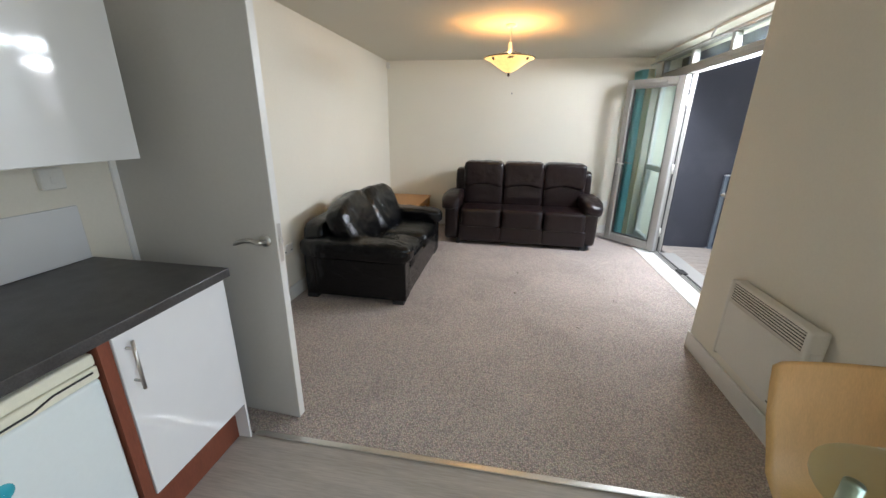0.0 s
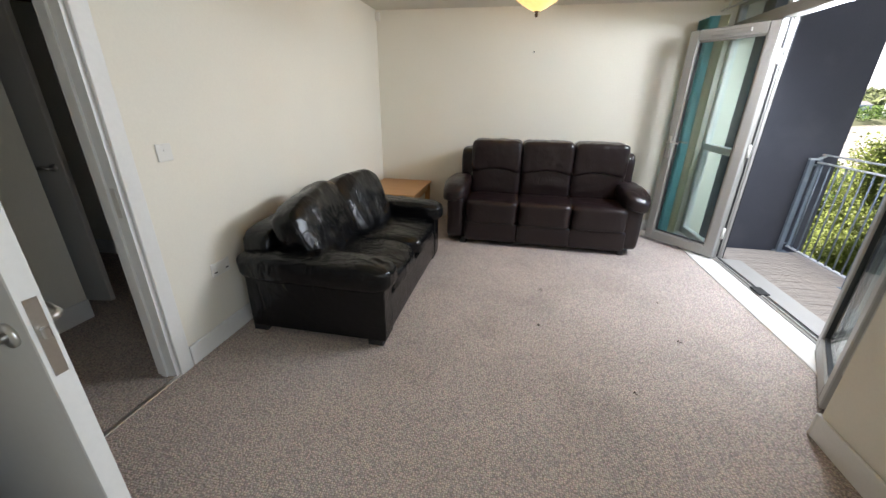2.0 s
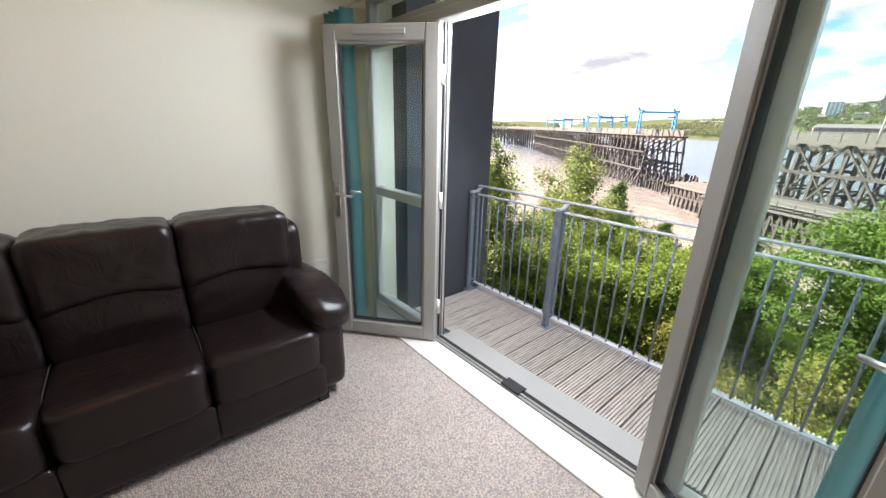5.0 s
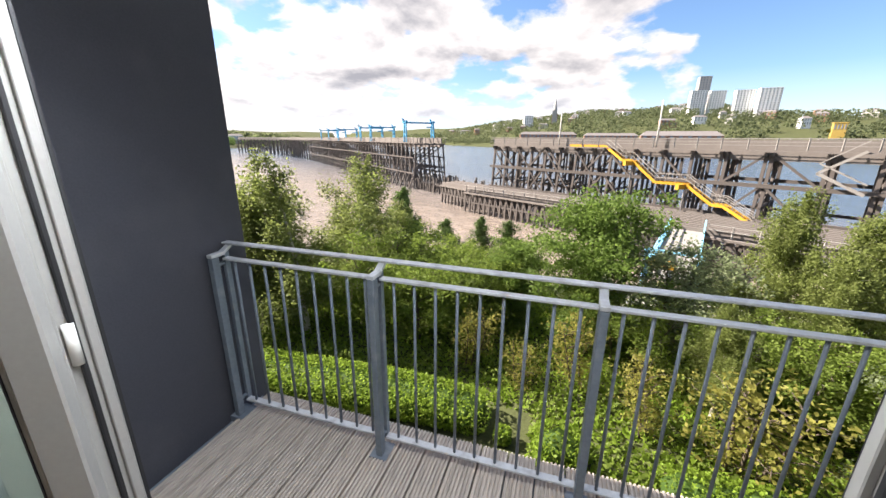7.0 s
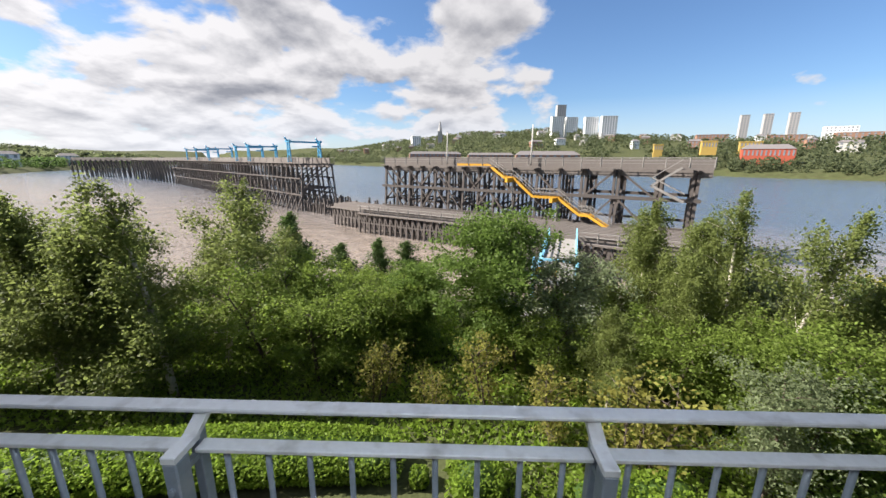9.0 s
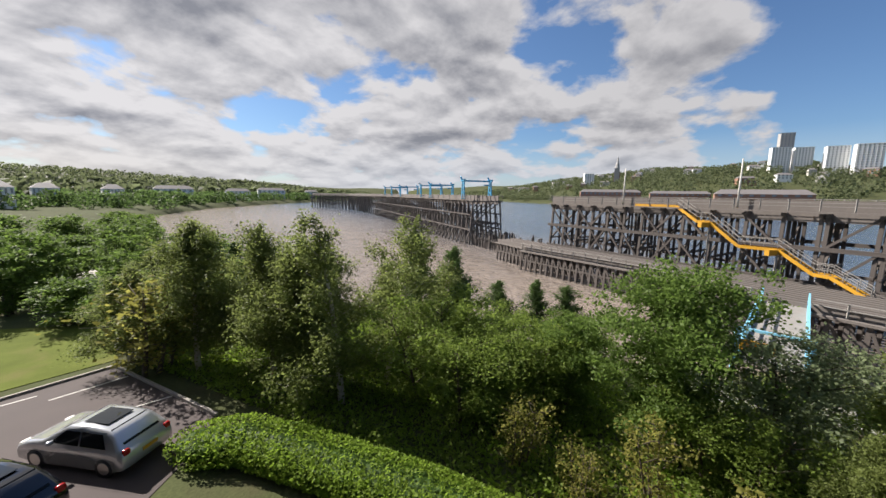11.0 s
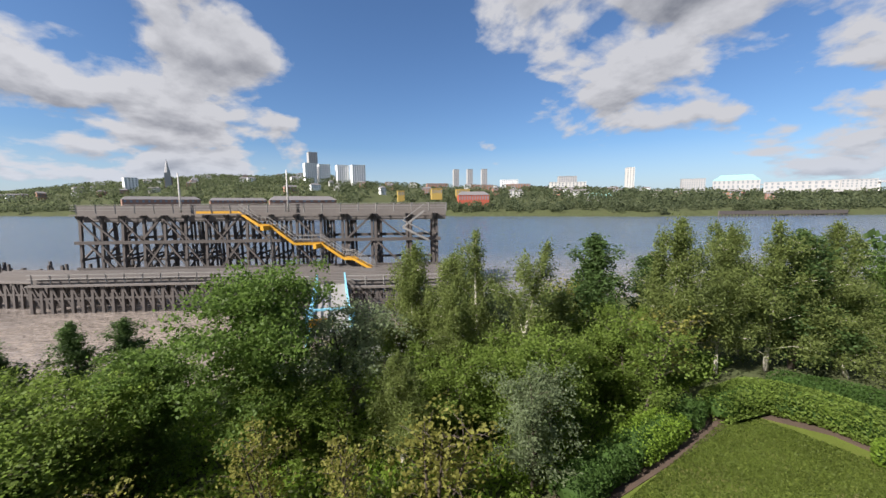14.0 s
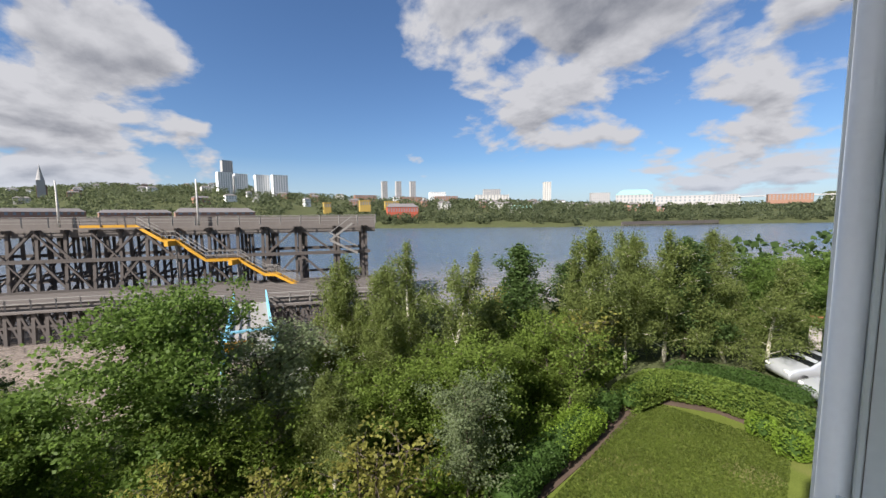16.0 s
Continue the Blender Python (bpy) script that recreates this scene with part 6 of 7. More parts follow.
    part("number_plate", B(-2.055, -2.035, -0.26, 0.26, 0.60, 0.71, 0.003), M_YELLOW, c, "yellow rear plate")
    return c


M_CARBLACK = mat("black_car_paint", (0.012, 0.013, 0.017), 0.12, 0.0, vary=0.1, scale=2, fine=30, bump=0.0, coat=1.0)
M_CARSILVER = mat("silver_car_paint", (0.60, 0.62, 0.64), 0.2, 0.5, vary=0.05, scale=2, fine=30, bump=0.0, coat=1.0)
M_CARGLASS = mat("dark_car_glass", (0.015, 0.018, 0.020), 0.04, vary=0.05, bump=0.0)
M_REDLIGHT = mat("red_lens", (0.35, 0.01, 0.01), 0.2, vary=0.1, bump=0.0)
car("silver hatchback parked on the tarmac court", M_CARSILVER, pose(7.75, 19.1, GZ + 0.02, 0, 0, 108))
car("black car parked beside the hatchback", M_CARBLACK, pose(5.0, 18.6, GZ + 0.02, 0, 0, 105))
car("silver car parked behind the hedge", M_CARSILVER, pose(2.6, -22.9, GZ, 0, 0, 40))
car("silver-grey car parked behind the hedge", M_CARSILVER, pose(1.2, -20.6, GZ, 0, 0, 35))
_pot = thing("plant_pot", "terracotta pot with a small green plant", "plant pot", pose(2.72, -26.4, -4.9))
M_TERRA = mat("terracotta", (0.42, 0.14, 0.07), 0.8, vary=0.1, bump=0.1)
part("pot", lathe(bmesh.new(), [(0.001, 0), (0.16, 0), (0.24, 0.5), (0.30, 0.5), (0.30, 0.62), (0.24, 0.62), (0.22, 0.5)], 18), M_TERRA, _pot, "", True)
_o = new("plant", leaf_mesh("plant", np.random.default_rng(3).normal(size=(180, 3)) * 0.14 + np.array([0, 0, 0.75]), 0.12, M_LEAF["bush"], 3))
_o.parent = _pot
solo("gate_pier", B(2.45, 3.0, -26.7, -26.1, GZ, -4.901, 0.02), M_TAUPE, "rendered pier carrying a plant pot", "pier", kind="")


# ---- the timber staiths ----
def course(s):
    """Plan point and heading along the jetty, s metres from its near end."""
    legs = [((46.5, -25.0), 48.0, (0.5, 0.866)), ((70.5, 16.57), 28.0, (0.63, 0.777)), ((88.1, 38.3), 135.0, (0.684, 0.729)), ((180.4, 136.7), 80.0, (0.60, 0.80)), ((228.4, 200.7), 90.0, (0.30, 0.954)), ((255.4, 286.6), 60.0, (-0.25, 0.968))]
    for (x, y), n, (dx, dy) in legs:
        if s <= n:
            break
        s -= n
    k = math.hypot(dx, dy)
    dx, dy = dx / k, dy / k
    return Vector((x + dx * s, y + dy * s, 0)), Vector((dx, dy, 0)), Vector((-dy, dx, 0))   # point, along, towards the land


DECKZ = 0.75


def bent(bm, s, foot, width=7.5, fans=True, dense=True):
    """One trestle frame across the jetty with raking piles and braces."""
    p, a, l = course(s)
    f, b = p, p - l * width
    up = Vector((0, 0, 1))
    for q, rake in ((f, 0.9), (b, -0.9), (f - l * width * 0.5, 0.0)):
        beam(bm, q + l * rake + up * foot, q + up * (DECKZ - 0.45), 0.32, 0.32)
    if dense:
        for q in (f - l * width * 0.25, f - l * width * 0.75):
            beam(bm, q + up * foot, q + up * (DECKZ - 0.45), 0.28, 0.28)
    beam(bm, f + l * 0.6 + up * (DECKZ - 0.5), b - l * 0.6 + up * (DECKZ - 0.5), 0.34, 0.34)
    mid = (foot + DECKZ) / 2
    beam(bm, f + l * 0.7 + up * mid, b - l * 0.7 + up * mid, 0.26, 0.26)
    beam(bm, f + l * 0.8 + up * (foot + 0.6), b - l * 0.2 + up * mid, 0.22, 0.22)
    beam(bm, f + l * 0.3 + up * mid, b + up * (DECKZ - 0.6), 0.22, 0.22)


def face_brace(bm, s0, s1, z0, z1, off=0.35, w=0.24):
    p, _, l = course(s0)
    q, _, l2 = course(s1)
    beam(bm, p + l * off + Vector((0, 0, z0)), q + l2 * off + Vector((0, 0, z1)), w, w)


def deck_run(parent, s0, s1, step, width=7.5, single=False):
    """Deck planking strips, edge beams and the timber guard rail between two points."""
    bm, rl = (Timbers("deck_plank", M_DECKGREY, parent), Timbers("guard_rail", M_RAILGREY, parent)) if single else (bmesh.new(), bmesh.new())
    s = s0
    while s < s1 - 0.01:
        e = min(s + step, s1)
        p, a, l = course(s)
        q, a2, l2 = course(e)
        for k in range(4):
            o0 = 0.7 - (width + 1.4) * (k + 0.5) / 4
            beam(bm, p + l * o0 + Vector((0, 0, DECKZ - 0.11)), q + l2 * o0 + Vector((0, 0, DECKZ - 0.11)), 0.2, (width + 1.4) / 4 - 0.04)
        for o in (0.75, -width - 0.75):
            beam(bm, p + l * o + Vector((0, 0, DECKZ - 0.2)), q + l2 * o + Vector((0, 0, DECKZ - 0.2)), 0.35, 0.12)
            for z in (DECKZ + 0.40, DECKZ + 0.75, DECKZ + 1.1) if o > 0 else (DECKZ + 1.1,):
                beam(rl, p + l * o + Vector((0, 0, z)), q + l2 * o + Vector((0, 0, z)), 0.05, 0.05)
            beam(rl, p + l * o + Vector((0, 0, DECKZ - 0.05)), p + l * o + Vector((0, 0, DECKZ + 1.15)), 0.11, 0.11)
        s = e
    if not single:
        tagged(part("deck", bm, M_DECKGREY, parent, "bleached grey deck planking"), kind="stuff")
        tagged(part("guard_rail", rl, M_RAILGREY, parent, "bleached timber guard rail"), kind="stuff")


def near_jetty():
    j = thing("jetty", "tall weathered timber trestle jetty standing over the river", "jetty")
    PF = -7.05
    # widely spaced heavy bents at the near end, close-set ones further on
    bm = Timbers("timber_post", M_TIMBER, j)
    for s in (0.5, 4.2, 9.0, 13.0, 16.4, 19.6, 23.0):
        bent(bm, s, WZ - 1.0, dense=s > 15)
        if s < 15:
            bent(bm, s + 0.5, WZ - 1.0, dense=False)
    for i in range(9):
        bent(bm, 26.2 + i * 2.65, WZ - 1.0)
    bm = Timbers("brace", M_TIMBER, j)
    for s0, s1 in ((4.6, 9.0), (13.2, 9.4), (16.6, 20.0), (23.2, 26.8), (30.2, 27.0), (33.4, 36.4), (40.0, 37.0), (42.8, 46.4)):
        face_brace(bm, s0, s1, -3.2, DECKZ - 0.5, 0.3)
        face_brace(bm, s1, s0 + (s1 - s0) * 0.1, -3.2, PF + 0.1, 0.5)
    for i in range(8):
        s = 26.2 + i * 2.65
        face_brace(bm, s, s + 2.65, -3.1 if i % 2 else -6.8, DECKZ - 0.6 if i % 2 else -3.3, 0.55, 0.18)
        face_brace(bm, s + 2.65, s, -3.1 if i % 3 else -6.8, DECKZ - 0.6 if i % 3 else -3.3, -7.6, 0.18)
    bm = Timbers("wale", M_TIMBER, j)
    for o in (0.55, -8.05):
        for z, k in ((-3.1, 0.42), (-6.6, 0.34)):
            for s in np.arange(0, 48, 6.0):
                p, _, l = course(float(s))
                q, _, l2 = course(float(min(s + 6.0, 48)))
                beam(bm, p + l * o + Vector((0, 0, z)), q + l2 * o + Vector((0, 0, z)), 0.26, k)
    deck_run(j, -0.8, 48.0, 2.4, single=True)
    for s, h in ((20.6, 5.6), (34.5, 5.2)):
        p, _, l = course(s)
        part("lamp_mast", rod(bmesh.new(), p + l * 0.3 + Vector((0, 0, DECKZ)), p + l * 0.3 + Vector((0, 0, DECKZ + h)), 0.13, 0.07, 8), M_CONCRETE, j, "pale lamp mast", True)
    # grey timber end stair
    bm = Timbers("stair_stringer", M_RAILGREY, j)
    p, a, l = course(2.6)
    pts = [(2.3, DECKZ), (5.2, -1.4), (1.7, -3.2)]
    for (u0, z0), (u1, z1) in zip(pts, pts[1:]):
        q0, q1 = course(u0)[0] + l * 1.3, course(u1)[0] + l * 1.3
        for dz in (0.0, 0.95):
            beam(bm, q0 + Vector((0, 0, z0 + dz)), q1 + Vector((0, 0, z1 + dz)), 0.12, 0.22 if dz == 0 else 0.09)
            beam(bm, q0 + l * 0.9 + Vector((0, 0, z0 + dz)), q1 + l * 0.9 + Vector((0, 0, z1 + dz)), 0.12, 0.22 if dz == 0 else 0.09)


near_jetty()


def yellow_stair():
    """Steel stair in flights from the jetty deck down to the lower platform."""
    t = thing("steel_stair", "yellow steel stair in four flights with grey handrails", "stair")
    nodes = [(62.2, 3.4, DECKZ), (59.4, -1.3, DECKZ), (57.4, -3.4, -1.0), (56.7, -4.6, -1.05), (54.9, -7.2, -3.5), (53.2, -10.2, -3.5), (51.2, -12.6, -5.5), (50.3, -13.5, -5.5), (48.2, -15.6, -7.0)]
    n = Vector((0.866, -0.5, 0)) * 1.2
    st, tr, hr = Timbers("stringer", M_YELLOW, t), Timbers("tread", M_DECKGREY, t), Timbers("handrail", M_RAILGREY, t)
    for i, (p, q) in enumerate(zip(nodes, nodes[1:])):
        p, q = Vector(p), Vector(q)
        for o in (Vector((0, 0, 0)), n):
            beam(st, p + o, q + o, 0.12, 0.34)
        k = max(2, int(abs(p.z - q.z) / 0.2)) if abs(p.z - q.z) > 0.2 else 3
        for j in range(k):
            c = p + (q - p) * ((j + 0.5) / k)
            beam(tr, c + Vector((0, 0, 0.03)), c + n + Vector((0, 0, 0.03)), 0.28, 0.04)
        for o in (Vector((0, 0, 0)), n):
            for z in (0.6, 1.1):
                beam(hr, p + o + Vector((0, 0, z)), q + o + Vector((0, 0, z)), 0.06, 0.06)
            for j in range(4):
                c = p + (q - p) * (j / 3) + o
                beam(hr, c, c + Vector((0, 0, 1.1)), 0.06, 0.06)
    for p in (nodes[3], nodes[5]):
        bm = bmesh.new()
        beam(bm, Vector(p) + Vector((-0.9, 1.1, -0.25)), Vector(p) + Vector((1.3, -1.1, -0.25)), 0.45, 0.6)
        part("landing_bracket", bm, M_YELLOW, t, "yellow landing beam")
        bm = bmesh.new()
        for o in (Vector((0, 0, 0)), n):
            beam(bm, Vector((p[0], p[1], -7.0)) + o, Vector(p) + o, 0.16, 0.16)
        part("post", bm, M_RAILGREY, t)


yellow_stair()


def lower_platform():
    t = thing("lower_platform", "low grey timber landing platform on short piles", "platform")
    for s0, s1, w0, w1 in ((-1.0, 23.0, 0.8, 11.5), (23.0, 47.5, 0.8, 7.6), (47.5, 57.0, 0.5, 5.5)):
        bm, pl, rl = Timbers("deck_plank", M_DECKGREY, t), Timbers("timber_post", M_TIMBER, t), Timbers("guard_rail", M_RAILGREY, t)
        n = int((w1 - w0) / 0.9)
        p, _, l = course(s0)
        q, _, l2 = course(s1)
        for k in range(n):
            o = w0 + (w1 - w0) * (k + 0.5) / n
            beam(bm, p + l * o + Vector((0, 0, -7.12)), q + l2 * o + Vector((0, 0, -7.12)), 0.2, (w1 - w0) / n - 0.02)
        beam(bm, p + l * (w1 + 0.1) + Vector((0, 0, -7.3)), q + l2 * (w1 + 0.1) + Vector((0, 0, -7.3)), 0.5, 0.2)
        s = s0
        while s < s1:
            c, _, ll = course(s)
            for o in (w1 - 0.1, (w0 + w1) / 2, w0):
                beam(pl, c + ll * (o + 0.3) + Vector((0, 0, WZ - 1)), c + ll * o + Vector((0, 0, -7.2)), 0.3, 0.3)
            e, _, le = course(min(s + 1.1, s1))
            beam(pl, c + ll * w1 + Vector((0, 0, WZ + 0.2)), e + le * w1 + Vector((0, 0, -7.3)), 0.2, 0.2)
            beam(pl, c + ll * w1 + Vector((0, 0, -8.8)), e + le * w1 + Vector((0, 0, -8.8)), 0.22, 0.26)
            s += 1.1
        if s1 < 50:
            s = s0
            while s < s1 - 0.1:
                c, _, ll = course(s)
                e, _, le = course(min(s + 2.0, s1))
                bridge = s0 < 0 and 11.0 < s + 1.0 < 15.0
                if not bridge:
                    for z in (-6.5, -6.05):
                        beam(rl, c + ll * w1 + Vector((0, 0, z)), e + le * w1 + Vector((0, 0, z)), 0.12, 0.07)
                    beam(rl, c + ll * w1 + Vector((0, 0, -7.1)), c + ll * w1 + Vector((0, 0, -6.0)), 0.12, 0.12)
                s += 2.0


lower_platform()


def link_bridge():
    """Ramp with light blue sides from the bank to the platform."""
    t = thing("link_bridge", "light blue sided ramp bridge from the bank to the platform", "bridge")
    a, b = Vector((28.6, -3.7, -7.4)), Vector((43.2, -8.35, -6.98))
    d = (b - a).normalized()
    n = Vector((d.y, -d.x, 0)).normalized()
    part("deck", beam(bmesh.new(), a - Vector((0, 0, 0.12)), b - Vector((0, 0, 0.12)), 2.8, 0.2), M_RAILGREY, t, "pale worn walkway")
    for s in (-1.45, 1.45):
        for z in (0.15, 0.65, 1.15):
            part("side_rail", beam(bmesh.new(), a + n * s + Vector((0, 0, z)), b + n * s + Vector((0, 0, z)), 0.10, 0.10), M_LBLUE, t)
        part("side_girder", beam(bmesh.new(), a + n * s + Vector((0, 0, 0.0)), b + n * s, 0.1, 0.5), M_LBLUE, t)
        for k in range(6):
            c = a + (b - a) * (k / 5) + n * s
            part("post", beam(bmesh.new(), c, c + Vector((0, 0, 1.2)), 0.10, 0.10), M_LBLUE, t)
    for s in (-1.6, 1.6):
        c = a + n * s
        part("gate_post", beam(bmesh.new(), c + Vector((0, 0, -3)), c + Vector((0, 0, 1.9)), 0.22, 0.22), M_LBLUE, t)
    part("gate_beam", beam(bmesh.new(), a - n * 1.6 + Vector((0, 0, 1.8)), a + n * 1.6 + Vector((0, 0, 1.8)), 0.15, 0.15), M_LBLUE, t)
    part("warning_board", beam(bmesh.new(), a - n * 1.4 - d * 0.1 + Vector((0, 0, 0.9)), a + n * 0.2 - d * 0.1 + Vector((0, 0, 0.9)), 0.05, 0.6), M_YELLOW, t, "yellow warning board with dark bars")
    for z in (0.72, 0.9, 1.08):
        part("lettering", beam(bmesh.new(), a - n * 1.25 - d * 0.15 + Vector((0, 0, z)), a - n * 0.1 - d * 0.15 + Vector((0, 0, z)), 0.02, 0.07), M_DARK, t, "dark unreadable lettering bar")
    for k in (0.25, 0.75):
        c = a + (b - a) * k
        part("pier", beam(bmesh.new(), c + Vector((0, 0, -5)), c + Vector((0, 0, -0.2)), 0.5, 0.5), M_TIMBER, t)


link_bridge()


def burnt_stretch():
    """Charred pile stumps in the gap between the two lengths of jetty."""
    t = thing("pile_stumps", "charred broken pile stumps across the gap in the jetty", "piles", kind="stuff")
    rnd = random.Random(5)
    bm = bmesh.new()
    s = 46.0
    while s < 80:
        p, a, l = course(s)
        for k in range(5):
            o = -7.5 + k * 1.9 + rnd.uniform(-0.3, 0.3)
            z = -8.2 + rnd.uniform(-1.2, 1.4)
            q = p + l * o + a * rnd.uniform(-0.4, 0.4)
            beam(bm, q + Vector((0, 0, WZ - 1)), q + l * rnd.uniform(-0.3, 0.3) + Vector((0, 0, z)), 0.3, 0.3)
        if rnd.random() < 0.7:
            q, _, l2 = course(s + 2.5)
            beam(bm, p + l * rnd.uniform(-1, 1) + Vector((0, 0, -8.6 + rnd.uniform(-0.5, 0.6))), q + l2 * rnd.uniform(-1, 1) + Vector((0, 0, -8.7 + rnd.uniform(-0.7, 0.5))), 0.25, 0.25)
        s += 0.95
    part("stump", bm, M_TIMBER, t)


burnt_stretch()


def far_jetty():
    j = thing("jetty", "long far length of dark timber trestle jetty", "jetty")
    s = 77.0
    k = 0
    bm = bmesh.new()
    while s < 215:
        bent(bm, s, WZ - 1.0, dense=False)
        p, a, l = course(s)
        q, _, l2 = course(s + 2.8)
        for o in (0.6, -8.1):
            for z in (-3.0, -6.8):
                beam(bm, p + l * o + Vector((0, 0, z)), q + l2 * o + Vector((0, 0, z)), 0.28, 0.3)
            beam(bm, p + l * o + Vector((0, 0, WZ)), q + l2 * o + Vector((0, 0, -6.8 if k % 2 else -3.0)), 0.22, 0.22)
        if s < 160:
            beam(bm, p + l * 2.4 + Vector((0, 0, WZ - 0.5)), p + l * 0.5 + Vector((0, 0, -6.9)), 0.28, 0.28)
        s += 2.8
        k += 1
    tagged(part("trestle", bm, M_TIMBER, j), kind="stuff")
    deck_run(j, 77.0, 215.0, 4.8)
    g = thing("jetty", "distant curving length of pale timber jetty", "jetty")
    bm = bmesh.new()
    for i in range(28):
        s = 215 + i * 5.0
        p, a, l = course(s)
        q, _, l2 = course(s + 5.0)
        for o in (0.0, -7.0):
            beam(bm, p + l * o + Vector((0, 0, WZ - 1)), p + l * o + Vector((0, 0, DECKZ - 0.4)), 0.6, 0.6)
            beam(bm, p + l * o + Vector((0, 0, -9)), q + l2 * o + Vector((0, 0, DECKZ - 0.6)), 0.35, 0.35)
    tagged(part("trestle", bm, M_TIMBER, g), kind="stuff")
    deck_run(g, 215.0, 350.0, 15.0)


far_jetty()


def gantry(s, span, h, label):
    """Blue loading gantry: two braced legs and a cross beam over the deck."""
    p, a, l = course(s)
    t = thing("loading_gantry", label, "gantry", group="jetty gantries")
    for o in (0.4, -span):
        base = p + l * o + Vector((0, 0, DECKZ))
        bm = bmesh.new()
        for u in (-0.8, 0.8):
            beam(bm, base + a * u, base + a * u * 0.6 + Vector((0, 0, h)), 0.28, 0.28)
        for z in (0.25, 0.5, 0.75):
            beam(bm, base - a * 0.8 + Vector((0, 0, h * z)), base + a * 0.8 + Vector((0, 0, h * (z + 0.2))), 0.16, 0.16)
        beam(bm, base - a * 1.0 + Vector((0, 0, h)), base + a * 1.2 + Vector((0, 0, h)), 0.5, 0.5)
        beam(bm, base + Vector((0, 0, h)) + a * 0.4, base + Vector((0, 0, h + 0.8)) + l * 0.8, 0.25, 0.3)
        part("tower_leg", bm, M_BLUE, t)
    q = p + Vector((0, 0, DECKZ + h - 0.2))
    part("cross_beam", beam(bmesh.new(), q + l * 0.4, q - l * span, 0.3, 0.4), M_BLUE, t)
    part("hanging_frame", beam(bmesh.new(), q - l * span * 0.75 + Vector((0, 0, -1.0)), q - l * span + Vector((0, 0, -1.0)), 0.2, 0.3), M_BLUE, t)


for _s in (82.5, 110.0, 121.0, 152.0, 170.0, 186.0):
    gantry(_s, 7.4, 4.9 if _s < 90 else 4.4, "blue steel loading gantry on the jetty deck")


# ---- the far bank ----
def clump_wood(name, label, spots, size, leaf, seed, per=36):
    """Woodland read as ragged clumps of foliage; one body that nobody could count."""
    rnd = np.random.default_rng(seed)
    sp = np.array(spots)
    n = len(sp)
    z = land_height(sp[:, :2])
    C = []
    S = sp[:, 2]
    for i in range(n):
        d = rnd.normal(size=(per, 3))
        d /= np.linalg.norm(d, axis=1)[:, None]
        r = S[i] * (0.75 + 0.3 * rnd.random((per, 1)))
        C.append(np.array([sp[i, 0], sp[i, 1], z[i] + S[i] * 0.75]) + d * r * np.array([1, 1, 0.95]))
    C = np.concatenate(C)
    sc = np.repeat(S, per)
    v, q = leaf_quads(C, 1.0, np.random.default_rng(seed + 1), 0.0, 1.2)
    v = np.repeat(C, 4, axis=0) + (v - np.repeat(C, 4, axis=0)) * np.repeat(sc, 4)[:, None] * size
    me = bpy.data.meshes.new(name)
    me.vertices.add(len(v))
    me.vertices.foreach_set("co", v.ravel())
    me.loops.add(len(q) * 4)
    me.loops.foreach_set("vertex_index", q.ravel().astype(np.int32))
    me.polygons.add(len(q))
    me.polygons.foreach_set("loop_start", np.arange(len(q), dtype=np.int32) * 4)
    me.materials.append(leaf)
    me.update(calc_edges=True)
    return tagged(new(name, me), label, "woodland", "", "stuff")


def along(line, n, o0, o1, rnd, s0=0.0, s1=1.0):
    """Random plan points beside a polyline, offset to its right."""
    seg = np.hypot(*(line[1:] - line[:-1]).T)
    cum = np.concatenate([[0], np.cumsum(seg)]) / seg.sum()
    out = []
    for u in s0 + (s1 - s0) * rnd.random(n):
        i = min(np.searchsorted(cum, u, side="right") - 1, len(seg) - 1)
        w = (u - cum[i]) / (cum[i + 1] - cum[i])
        p = line[i] + (line[i + 1] - line[i]) * w
        d = (line[i + 1] - line[i]) / seg[i]
        o = o0 + (o1 - o0) * rnd.random()
        out.append((p[0] + d[1] * o, p[1] - d[0] * o))
    return np.array(out)


